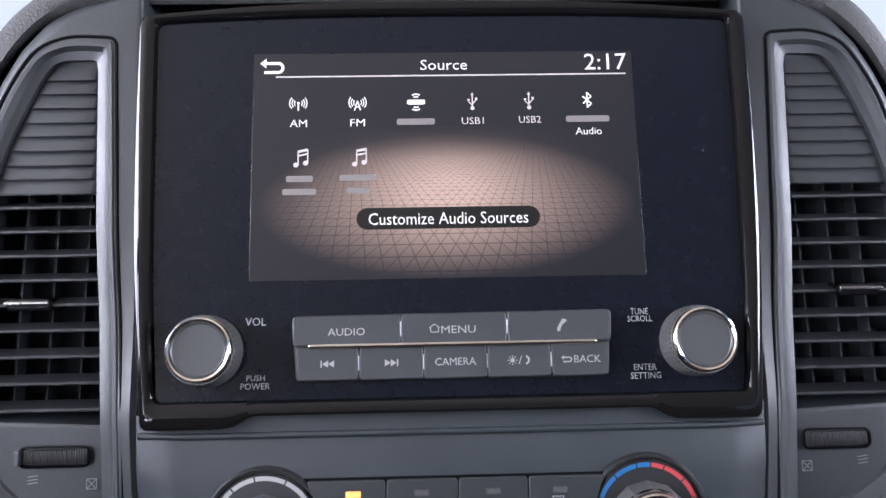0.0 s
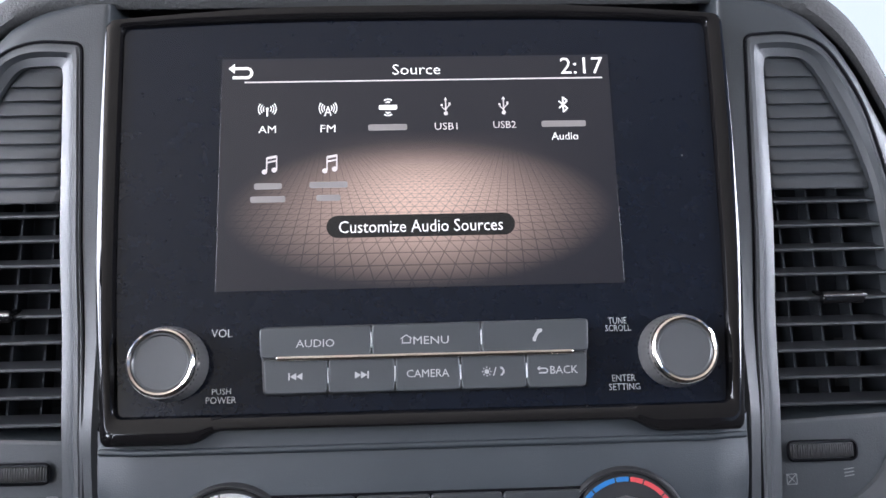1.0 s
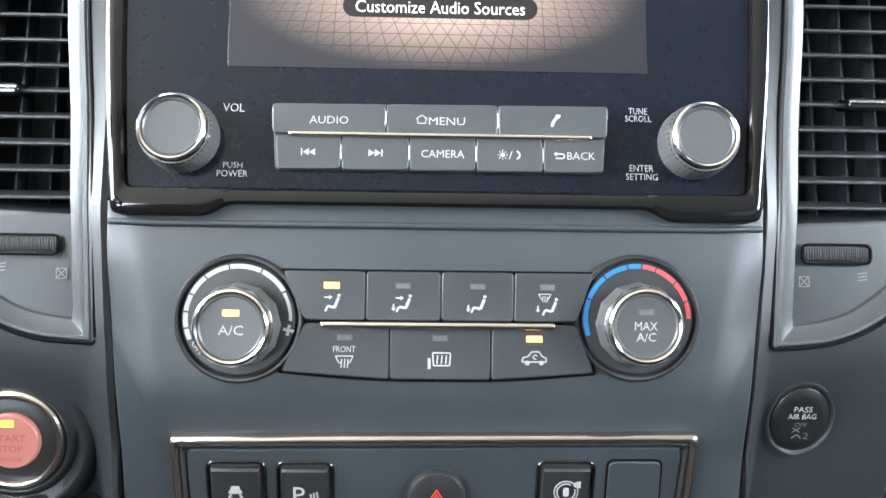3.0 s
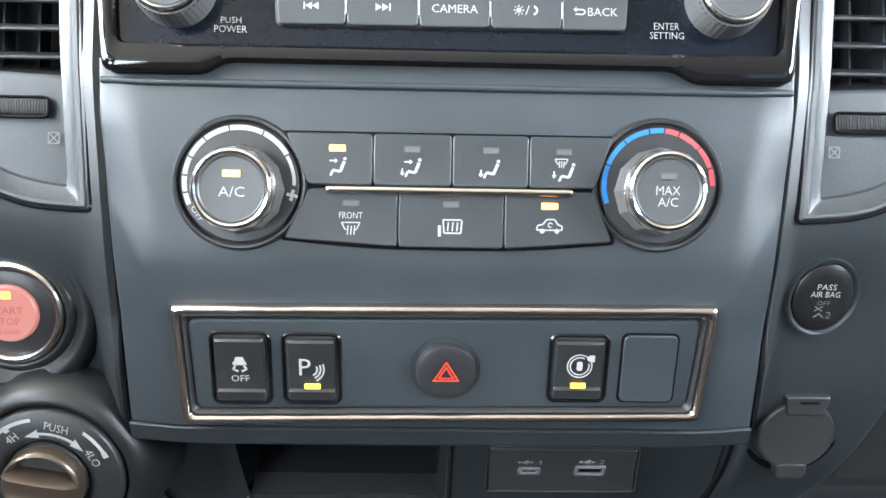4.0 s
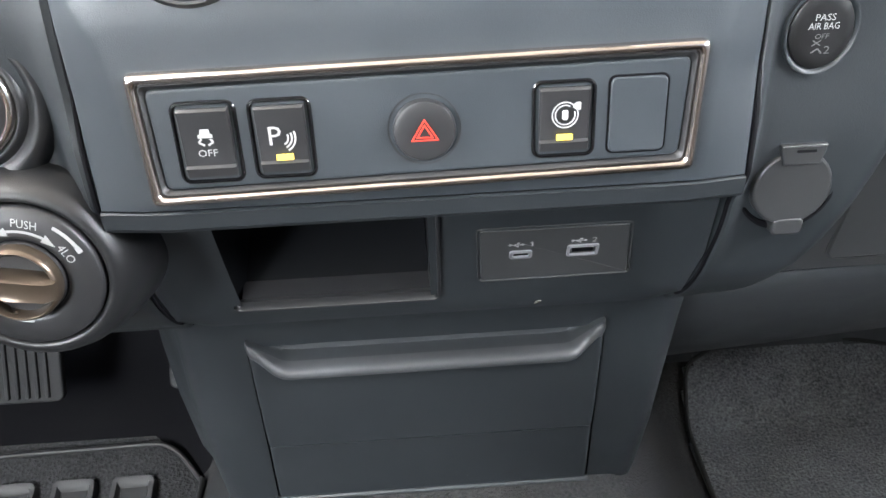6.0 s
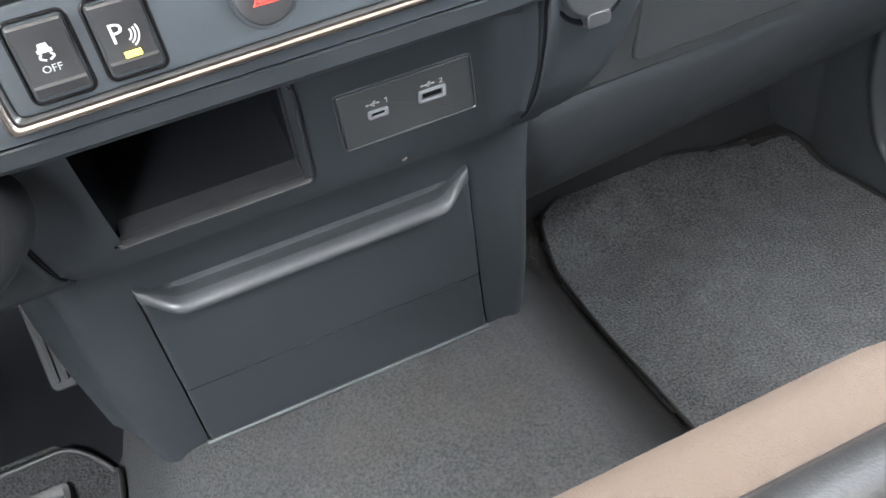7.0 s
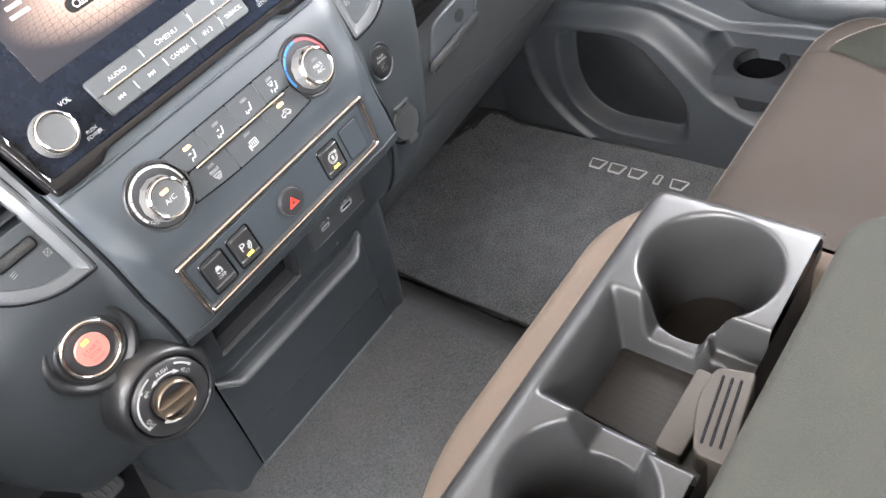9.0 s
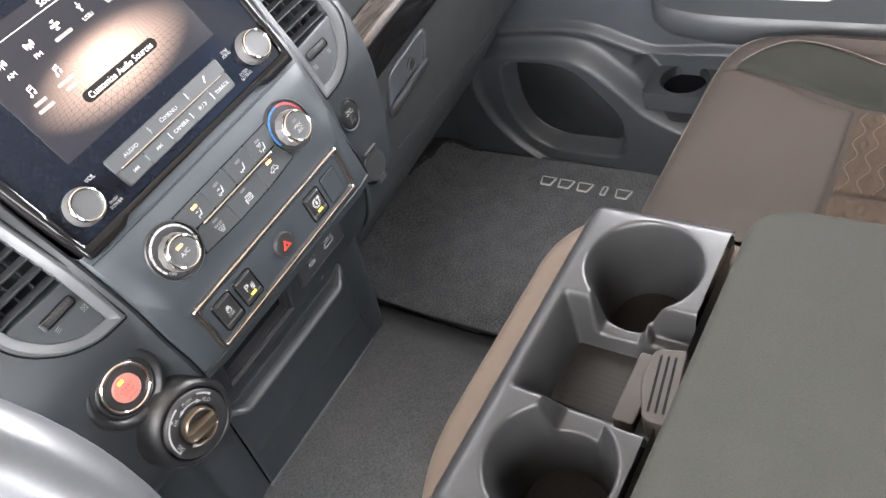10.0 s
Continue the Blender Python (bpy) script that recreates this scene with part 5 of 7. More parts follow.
POCKET_U = (-0.1050, 0.0010)
lus = sorted(set([-1.02, -1, -0.985, -0.97, -0.95, -0.93, -0.90, -0.865, 0.865, 0.90, 0.93, 0.95, 0.97, 0.985, 1, 1.02] + span(-0.84, 0.84, 40)))
bm = bmesh.new()
sheet(bm, lower_face, lus, list(range(len(LOW))), lambda u, k: 5 < k < 8 and POCKET_U[0] < u * 0.1367 < POCKET_U[1])
part("face", bm, PLASTIC, lower, "dark sloping panel", world_coords=True, sharp=24)
# pocket: rim and tapering box
bm = bmesh.new()
P_FACE = leaning(-0.0522, 0.3130, 0.5146, -19.4)
rim = rrect(0.1135, 0.0780, 0.0050, 5, 0.0012, -0.0012)
rim2 = rrect(0.1091, 0.0736, 0.0040, 5, 0.0012, -0.0012)


def rim_loop(d, z):
    """The rim runs along the pocket's foot and its passenger side only."""
    loop = inset(rim, d)
    return [(x, y, z) for x, y in loop[13:] + loop[:3]]


loft(bm, [rim_loop(0, -0.0100), rim_loop(0, 0.0006), rim_loop(0.0005, 0.0014), rim_loop(0.0013, 0.0016), rim_loop(0.0019, 0.0010), rim_loop(0.0022, -0.0040), rim_loop(0.0052, -0.0046), rim_loop(0.0058, -0.0040), rim_loop(0.0064, -0.0160)], closed=False)
bm.transform(P_FACE)
part("pocket_rim", bm, BUTTON_DARK, lower, "thin raised rim of the pocket", world_coords=True, sharp=60)
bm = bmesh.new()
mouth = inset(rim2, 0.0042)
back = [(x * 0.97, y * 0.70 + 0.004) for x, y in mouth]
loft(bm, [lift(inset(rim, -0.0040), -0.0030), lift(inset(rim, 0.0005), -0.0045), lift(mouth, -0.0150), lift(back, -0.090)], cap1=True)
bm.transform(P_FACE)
part("pocket", bm, POCKET_BLACK, lower, "deep storage pocket, coloured near black for its shade", world_coords=True)
PORT_GREY = material("usb_port_metal", (0.16, 0.16, 0.17), 0.4)
USB_GREY = material("usb_plate_grey", (0.030, 0.031, 0.032), 0.45, grain=0.00006, size=2000)
usb = thing("usb_plate", "dark plate with two USB ports", "usb port", leaning(0.0632, 0.3151, 0.5125, -18.0))
bm = bmesh.new()
UP = rounded([(-0.0378, -0.0240), (0.0450, -0.0236), (0.0398, 0.0202), (-0.0396, 0.0204)], 0.0035)
bm = bmesh.new()
loft(bm, [lift(UP, -0.001), lift(UP, 0.0004), lift(inset(UP, 0.0004), 0.0007), lift(inset(UP, 0.0008), 0.0004), lift(inset(UP, 0.0012), -0.0008), lift(inset(UP, 0.0018), -0.0008), lift(inset(UP, 0.0020), 0.0006), lift(inset(UP, 0.0023), 0.0010), lift(inset(UP, 0.0026), 0.0010)], cap1=True)
part("plate", bm, USB_GREY, usb)
TRIDENT = [bar(-0.0040, 0, 0.0022, 0, 0.0005), circle(0.0008, 10, -0.0040, 0), [(0.0020, -0.0007), (0.0020, 0.0007), (0.0036, 0)], bar(-0.0016, 0, 0.0002, 0.0014, 0.0004), bar(-0.0004, 0.0014, 0.0010, 0.0014, 0.0009), bar(-0.0022, 0, -0.0006, -0.0014, 0.0004), circle(0.0005, 8, 0.0, -0.0014)]
for k, (x, y, w, h) in enumerate(((-0.0160, -0.0004, 0.0088, 0.0034), (0.0160, 0.0004, 0.0134, 0.0062))):
    bm = bmesh.new()
    o, i_ = rrect(w + 0.0030, h + 0.0026, 0.0016), rrect(w, h, min(0.0016, h * 0.45) if k == 0 else 0.0004)
    loft(bm, [lift(o, 0), lift(o, 0.0010), lift(inset(o, 0.0004), 0.0012), lift(i_, 0.0012), lift(i_, -0.0020)], cap1=True)
    port = part("usb_port", bm, PORT_GREY, usb, ("small oval USB port", "wide USB port")[k], at=shift(x, y, 0.0012))
    bm = bmesh.new()
    slab(bm, rrect(w * 0.8, h * 0.36, 0.0003), -0.002, 0.0006, 0.0001)
    part("tongue", bm, BLACK, port)
    mark("port_icon", flat(TRIDENT), usb, x - 0.0018, y + 0.0076, 0.0013)
    digit = flat([bar(0.0002, -0.0017, 0.0002, 0.0017, 0.0006), bar(-0.0009, 0.0009, 0.0002, 0.0017, 0.0005)]) if k == 0 else words("2", 0.0024, 0.0036)
    mark("port_text", digit, usb, x + 0.0054, y + 0.0076, 0.0013)

SCUFF = material("pale_scuff", (0.075, 0.072, 0.068), 0.7)
bm = bmesh.new()
slab(bm, rounded([(-0.0022, -0.0012), (0.0010, -0.0016), (0.0020, 0.0014), (-0.0008, 0.0010)], 0.0006), -0.001, 0.0004, 0.0001)
bm.transform(leaning(0.0605, 0.3311, 0.4666, -19.4))
part("scuff_mark", bm, SCUFF, lower, "small pale scuff", world_coords=True)

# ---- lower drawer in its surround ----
# drawer plastic made paler and smoother, for the light the lip catches
LIP_TRIM = material("lit_lip_plastic", (0.052, 0.054, 0.057), 0.38, grain=0.00004, size=2000, mottle=0.25, spec=0.6)
drawer = thing("storage_drawer", "closed dark storage drawer with a full-width pull lip", "drawer", shift(-0.005, 0.39, 0.24))
SUR = [0.4760, 0.4680, 0.4600, 0.4500, 0.4400, 0.4300, 0.4135, 0.4000, 0.3600, 0.3000, 0.2425, 0.2360, 0.2300]
sur_y = soft_table([(0.23, 0.3935), (0.24, 0.3915), (0.36, 0.3765), (0.42, 0.3695), (0.44, 0.3640), (0.46, 0.3520), (0.476, 0.3330)], 0.006)
sur_l = table([(0.23, -0.172), (0.30, -0.174), (0.37, -0.172), (0.42, -0.168), (0.465, -0.166)])
sur_r = table([(0.23, 0.159), (0.27, 0.164), (0.37, 0.166), (0.42, 0.168), (0.465, 0.168)])
dr_l = table([(0.24, -0.1275), (0.31, -0.1240), (0.41, -0.1200)])
dr_r = table([(0.24, 0.1170), (0.31, 0.1150), (0.42, 0.1128)])
front_y = table([(0.24, 0.3915), (0.36, 0.3765), (0.42, 0.3695), (0.44, 0.366)])


def surround(u, z):
    """u: 0 to 1 left of the drawer, 1 to 2 over it, 2 to 3 right of it; beyond, the returns to the bulkhead."""
    l, r = sur_l(z), sur_r(z)
    y = sur_y(z)
    if 0 <= u <= 3:
        x = float(np.interp(u, [0, 1, 2, 3], [l, dr_l(z), dr_r(z), r]))
        e = max(0.0, 0.022 - min(x - l, r - x)) / 0.022
        y += 0.020 * (1 - math.sqrt(max(0.0, 1 - e * e)))
    else:
        far = -u if u < 0 else u - 3
        x = l - 0.034 * smooth(0.0, 0.30, far) - 0.014 * far if u < 0 else r + 0.01 * far
        y += 0.020 + 0.22 * far
    return (x, y, z)


bm = bmesh.new()
sheet(bm, surround, [-1, -0.6, -0.4, -0.3, -0.22, -0.14, -0.07, 0, 0.02, 0.08, 0.18, 0.32, 0.5, 0.75, 1] + span(1.1, 1.9, 8) + [2, 2.25, 2.45, 2.62, 2.75, 2.86, 2.94, 2.985, 3, 3.1, 3.4, 4], SUR, lambda u, z: 1 < u < 2 and 0.2425 < z < 0.4135)
part("surround", bm, PLASTIC, drawer, "dark rounded drawer surround", world_coords=True)
# black sheet gives the gaps round the drawer their shade
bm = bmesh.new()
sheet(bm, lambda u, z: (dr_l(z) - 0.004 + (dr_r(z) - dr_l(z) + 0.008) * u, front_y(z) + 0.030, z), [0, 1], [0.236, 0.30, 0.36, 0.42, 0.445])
part("recess", bm, BLACK, drawer, "black sheet behind the drawer for the shade in its gaps", world_coords=True)
# drawer front: its upper edge is a rolled lip that sweeps up to the corners, with a finger scoop behind
lip_z = soft_table([(-0.02, 0.4175), (0.010, 0.4160), (0.095, 0.4000), (0.115, 0.3990), (0.885, 0.3995), (0.905, 0.4005), (0.985, 0.4165), (1.02, 0.4180)], 0.008)


def drawer_front(u, k):
    zt = lip_z(u)
    fixed = [(0.2450, 0.0040), (0.2455, -0.0036), (0.2480, -0.0050), (0.2500, -0.0050), (0.3105, -0.0050), (0.3121, -0.0051), (0.3129, -0.0022), (0.3139, -0.0022), (0.3147, -0.0060), (0.3400, -0.0066)]
    rolled = [(-0.0200, -0.0066), (-0.0075, -0.0067), (-0.0064, -0.0070), (-0.0060, -0.0092), (-0.0050, -0.0140), (-0.0022, -0.0168), (0.0015, -0.0172), (0.0042, -0.0152), (0.0052, -0.0115), (0.0050, -0.0060), (0.0044, 0.0000), (0.0052, 0.0050)]
    if k < 10:
        z, d = fixed[k]
    elif k < 22:
        dz, d = rolled[k - 10]
        z = zt + dz
        # the lip sinks back into the surround at its upturned ends
        d = -0.0066 + (d + 0.0066) * (1 - 0.72 * smooth(0.402, 0.4165, zt)) if d < -0.0066 else d
    else:
        z, d = max(0.4150, zt + 0.005), 0.0090
    l, r = dr_l(min(z, 0.42)) + 0.0016, dr_r(min(z, 0.42)) - 0.0016
    side_ = min(u, 1 - u) * (r - l)
    d += 0.004 * max(0.0, 1 - side_ / 0.003) ** 2
    return (l + (r - l) * u, front_y(z) + d, z)


bm = bmesh.new()
DRAWER_US = [0, 0.003, 0.007, 0.012] + span(0.02, 0.14, 16) + span(0.18, 0.86, 14) + span(0.88, 0.98, 14) + [0.988, 0.993, 0.997, 1]
sheet(bm, drawer_front, DRAWER_US, list(range(14)))
part("drawer_front", bm, PLASTIC, drawer, "dark flat drawer front", world_coords=True, sharp=60)
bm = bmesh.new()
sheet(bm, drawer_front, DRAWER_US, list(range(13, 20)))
part("pull_lip", bm, LIP_TRIM, drawer, "smooth pull lip, paler for the light it catches", world_coords=True, sharp=60)
# scoop likewise paler than the drawer front, for the light on it
bm = bmesh.new()
sheet(bm, drawer_front, DRAWER_US, list(range(19, 23)))
part("finger_scoop", bm, GREY_TRIM, drawer, "dark scoop behind the pull lip", world_coords=True, sharp=60)
bm = bmesh.new()
tube(bm, [(-0.1280, 0.3862, 0.2450), (0.1165, 0.3862, 0.2450)], 0.0022, 8)
part("lower_edge", bm, GREY_TRIM, drawer, "pale worn lower edge", world_coords=True)

# ---- start button, drive dial, air bag lamp, power socket ----
start = thing("engine_start_button", "lit pink engine start button in a chrome ring", "start button", leaning(-0.1872, 0.2958, 0.6162, 12))
bm = bmesh.new()
turned(bm, [(0.0445, -0.016), (0.0408, -0.004), (0.0385, 0.0025), (0.0362, 0.0068), (0.0335, 0.0088), (0.0310, 0.0086), (0.0290, 0.0060), (0.0276, 0.0056), (0.0262, 0.0072), (0.0246, 0.0080), (0.0236, 0.0074), (0.0231, 0.0060)], 72, cap=False)
part("housing", bm, HOUSING, start, "raised round housing", sharp=60)
bm = bmesh.new()
turned(bm, [(0.0233, 0.004), (0.0231, 0.0078), (0.0223, 0.0090), (0.0210, 0.0096), (0.0200, 0.0090), (0.0195, 0.0060)], 72, cap=False)
part("chrome_ring", bm, CHROME, start, "polished chrome ring", sharp=60)
bm = bmesh.new()
turned(bm, [(0.0199, 0.0), (0.0196, 0.0062), (0.0150, 0.0074), (0.0130, 0.0074)], 64)
part("collar", bm, BUTTON_DARK, start)
bm = bmesh.new()
turned(bm, [(0.0126, 0.004), (0.0126, 0.0092), (0.0118, 0.0100), (0.007, 0.0097)], 64)
sb = part("push_button", bm, START_PINK, start, "lit pink push button")
led(sb, -0.0006, 0.0083, 0.0099, YELLOW, 0.0058, 0.0032)
START_PRINT = material("faded_start_print", (0.30, 0.06, 0.05), 0.5)
mark("button_text", words("START", 0.0142, 0.0032), sb, 0, 0.0016, 0.0103, START_PRINT)
mark("button_text", words("STOP", 0.0108, 0.0032), sb, 0, -0.0032, 0.0103, START_PRINT)
mark("button_text", words("ENGINE", 0.0104, 0.0019), sb, 0, -0.0080, 0.0103, START_PRINT)

dial = thing("drive_mode_dial", "black four-wheel-drive dial with white scale", "dial", leaning(-0.1720, 0.2812, 0.5474, 8) @ Matrix.Scale(0.825, 4))
bm = bmesh.new()
turned(bm, [(0.0590, -0.030), (0.0568, -0.012), (0.0545, 0.001), (0.0522, 0.0100), (0.0495, 0.0162), (0.0462, 0.0200), (0.0432, 0.0214), (0.0412, 0.0206), (0.0400, 0.0170)], 80, cap=False)
part("housing", bm, HOUSING, dial, "raised round housing", sharp=60)
bm = bmesh.new()
turned(bm, [(0.0394, 0.012), (0.0392, 0.0215), (0.0380, 0.0230), (0.0250, 0.0245), (0.0222, 0.0235), (0.0216, 0.021)], 80)
dp = part("scale_plate", bm, BUTTON_DARK, dial, "glossy black scale ring", sharp=60)
bm = bmesh.new()
turned(bm, [(0.0212, 0.018), (0.0208, 0.0250), (0.0200, 0.0262), (0.0150, 0.0262)], 64)
knob_base = part("dial_knob", bm, BUTTON_DARK, dial, "black knob with a raised grip")
GRIP_BRONZE = material("bronze_grip", (0.115, 0.088, 0.066), 0.30, metal=0.75)
bm = bmesh.new()
turned(bm, [(0.0206, 0.024), (0.0204, 0.0310), (0.0197, 0.0326), (0.0186, 0.0332), (0.0176, 0.0322), (0.0170, 0.0262)], 64, cap=False)
part("grip_rim", bm, GRIP_BRONZE, knob_base, "satin bronze rim round the knob", sharp=60)
bm = bmesh.new()
loops = []
for x, w, h in ((-0.0200, 0.0045, 0.030), (-0.0192, 0.0062, 0.0345), (-0.015, 0.0068, 0.0378), (0, 0.0070, 0.0388), (0.015, 0.0068, 0.0378), (0.0192, 0.0062, 0.0345), (0.0200, 0.0045, 0.030)):
    loops.append([(x, -w, 0.026), (x, -w * 0.92, h - 0.0024), (x, -w * 0.75, h), (x, -w * 0.5, h - 0.0008), (x, w * 0.5, h - 0.0008), (x, w * 0.75, h), (x, w * 0.92, h - 0.0024), (x, w, 0.026)])
loft(bm, loops, closed=False, cap0=True, cap1=True)
part("grip", bm, GRIP_BRONZE, knob_base, "satin bronze grip bar", at=Matrix.Rotation(radians(-10), 4, "Z"), sharp=50)
ZP = 0.0248
mark("scale_arc", flat([arc_band(0.0338, 0.0358, 98, 190, 16), bar(-0.0318, -0.0056, -0.0354, -0.0062, 0.0030), bar(-0.0172, 0.0272, -0.0192, 0.0304, 0.0030)]), dp, 0, 0, ZP - 0.0008)
mark("scale_arc", flat([arc_band(0.0336, 0.0356, 24, 52, 8), bar(0.0300, 0.0138, 0.0326, 0.0150, 0.0034)]), dp, 0, 0, ZP - 0.0008)
part("push_arc", flat([arc_band(0.0262, 0.0276, 68, 112, 8), [(0.0100, 0.0276), (0.0078, 0.0232), (0.0150, 0.0218)], [(-0.0100, 0.0276), (-0.0150, 0.0218), (-0.0078, 0.0232)]]), PRINT, dp, at=Matrix.Rotation(radians(-16), 4, "Z") @ shift(0, 0, ZP - 0.0004))
mark("pointer", flat([arc_band(0.0222, 0.0252, 212, 268, 10)]), dp, 0, 0, ZP)
for s, a, w, r in (("4LO", 27, 0.0094, 0.0280), ("PUSH", 75, 0.0108, 0.0312), ("4H", 123, 0.0060, 0.0285), ("2WD", 185, 0.0094, 0.0300)):
    part("scale_text", words(s, w * 1.12, 0.0046), PRINT, dp, at=Matrix.Rotation(radians(a - 90), 4, "Z") @ shift(0, r, ZP - 0.0004))

SMOKED = material("smoked_lens", (0.009, 0.009, 0.0095), 0.42, spec=0.3)
bag = thing("air_bag_lamp", "round black air bag indicator with grey print", "indicator lamp", leaning(0.1652, pod_y(0.6292) + 0.0012, 0.6292, 2) @ Matrix.Scale(0.88, 4))
OVAL = Matrix.Diagonal((0.87, 1.04, 1.0, 1.0))
bm = bmesh.new()
turned(bm, [(0.0208, -0.0020), (0.0204, 0.0002), (0.0194, 0.0004), (0.0182, -0.0008), (0.0172, -0.0030)], 64, cap=False)
bm.transform(OVAL)
part("recess_ring", bm, PLASTIC, bag, "dished ring round the lens", sharp=60)
bm = bmesh.new()
turned(bm, [(0.0174, -0.004), (0.0173, -0.0006), (0.0166, 0.0000), (0.0120, 0.0006)], 64)
bm.transform(OVAL)
part("lens", bm, SMOKED, bag, "smoked round lens")
mark("lamp_text", words("PASS", 0.0094, 0.0031), bag, 0, 0.0066, 0.0009, PRINT_MID)
mark("lamp_text", words("AIR BAG", 0.0146, 0.0031), bag, 0, 0.0026, 0.0009, PRINT_MID)
mark("lamp_text", words("OFF", 0.0066, 0.0024), bag, 0, -0.0022, 0.0009, PRINT_FAINT)
mark("lamp_icon", flat([bar(-0.0046, -0.0066, -0.0006, -0.0040, 0.0005), bar(-0.0046, -0.0040, -0.0006, -0.0066, 0.0005), bar(-0.0044, -0.0100, -0.0016, -0.0080, 0.0007), bar(-0.0016, -0.0080, 0.0006, -0.0102, 0.0007)]), bag, 0.0006, 0, 0.0009, PRINT_FAINT)
mark("lamp_text", words("2", 0.0028, 0.0036), bag, 0.0036, -0.0088, 0.0009, PRINT_FAINT)

CAP_GREY = material("socket_cap_grey", (0.024, 0.025, 0.026), 0.36, grain=0.0001, size=1500)
socket = thing("power_socket", "closed power socket with grey hinged cap", "power socket", leaning(0.1672, pod_y(0.5570) + 0.002, 0.5570, 4))
bm = bmesh.new()
turned(bm, [(0.0238, -0.006), (0.0232, 0.0010), (0.0222, 0.0014), (0.0208, 0.0004), (0.0200, -0.003)], 64, cap=False)
part("collar", bm, BLACK, socket)
bm = bmesh.new()
cap_pts = []
for i in range(64):
    a = 2 * math.pi * i / 64
    cap_pts.append((0.0184 * math.cos(a), 0.0184 * math.sin(a)))
slab(bm, cap_pts, -0.001, 0.0058, 0.0016)
capo = part("cap", bm, CAP_GREY, socket, "round grey cap")
bm = bmesh.new()
slab(bm, rounded([(-0.0085, -0.0060), (0.0085, -0.0060), (0.0108, 0.0040), (-0.0108, 0.0040)], 0.0012), 0.0, 0.0070, 0.001)
hinge = part("hinge", bm, CAP_GREY, capo, at=shift(0.0012, 0.0180, 0))
bm = bmesh.new()
slab(bm, rrect(0.0090, 0.0014, 0.0006), 0.0, 0.0003, 0.0001)
part("hinge_slot", bm, BLACK, capo, at=shift(0.0022, 0.0190, 0.0069))
bm = bmesh.new()
slab(bm, rrect(0.0150, 0.0094, 0.0030), -0.001, 0.0062, 0.0016)
part("pull_tab", bm, CAP_GREY, capo, "worn pull tab", at=shift(0.001, -0.0196, 0))

# ---- glove box ----
glove = thing("glove_box", "dark glove box lid with a recessed latch", "glove box", shift(0.35, 0.36, 0.56))
GP = rounded([(0.305, 0.504), (0.401, 0.519), (0.417, 0.556), (0.408, 0.573), (0.319, 0.560)], [0.008, 0.008, 0.010, 0.008, 0.010])


def on_pass(pts, back):
    f = table([(z, y) for z, y in reversed(PASS_FACE[5:10])])
    return [(x, f(z) + back, z) for x, z in pts]


bm = bmesh.new()
loft(bm, [on_pass(GP, 0.002), on_pass(GP, -0.0020), on_pass(inset(GP, 0.0015), -0.0034), on_pass(inset(GP, 0.004), -0.0034), on_pass(inset(GP, 0.0045), -0.0010), on_pass(inset(GP, 0.006), -0.0010)], cap1=True)
part("latch_plate", bm, DOOR_DARK, glove, "rounded latch plate", world_coords=True)
bm = bmesh.new()
LP = rounded([(0.300, 0.5065), (0.392, 0.5195), (0.398, 0.5320), (0.391, 0.5315), (0.305, 0.5180)], 0.003)
loft(bm, [on_pass(LP, -0.0060), on_pass(inset(LP, -0.001), -0.0120), on_pass(inset(LP, 0.002), -0.0135)], cap1=True)
part("latch_handle", bm, SATIN_METAL, glove, "pale worn latch handle", world_coords=True)
bm = bmesh.new()
turned(bm, [(0.0085, 0), (0.0085, 0.002), (0.0070, 0.0026), (0.0062, 0.0014), (0.0030, 0.0014)], 40)
bm.transform(leaning(0.361, 0.3632, 0.5480, -6))
part("lock", bm, BUTTON_DARK, glove, "round key lock", world_coords=True)
bm = bmesh.new()
loft(bm, [on_pass(rounded([(0.262, 0.436), (0.765, 0.446), (0.765, 0.596), (0.262, 0.592)], 0.012), b) for b in (0.002, -0.0012)] + [on_pass(inset(rounded([(0.262, 0.436), (0.765, 0.446), (0.765, 0.596), (0.262, 0.592)], 0.012), 0.0015), -0.0024)])
part("lid_edge", bm, PASS_PLASTIC, glove, world_coords=True)

# ---- passenger door ----
SPEAKER_MESH = material("speaker_mesh", (0.0100, 0.0115, 0.0130), 0.6, grain=0.0008, size=900)
door = thing("door_1", "dark passenger door panel with speaker and map pocket", "door", shift(0.80, 0.1, 0.05), kind="structure")
ridge_hi = soft_table([(-1.2, 0.30), (0.101, 0.300), (0.215, 0.290), (0.269, 0.309), (0.319, 0.327), (0.373, 0.330), (0.430, 0.325), (0.486, 0.318), (0.8, 0.285)], 0.010)
ridge_lo = soft_table([(-1.2, 0.150), (0.12, 0.150), (0.165, 0.156), (0.22, 0.186), (0.269, 0.234), (0.310, 0.271), (0.348, 0.291), (0.392, 0.296), (0.452, 0.292), (0.508, 0.287), (0.62, 0.27), (0.8, 0.24)], 0.012)
SPK = rounded([(0.270, 0.064), (0.420, 0.058), (0.482, 0.090), (0.508, 0.150), (0.508, 0.225), (0.498, 0.262), (0.400, 0.268), (0.350, 0.256), (0.265, 0.160)], 0.035, 6)
POCKET = rounded([(-0.10, 0.190), (0.215, 0.195), (0.258, 0.250), (0.236, 0.289), (-0.10, 0.291)], 0.025, 5)


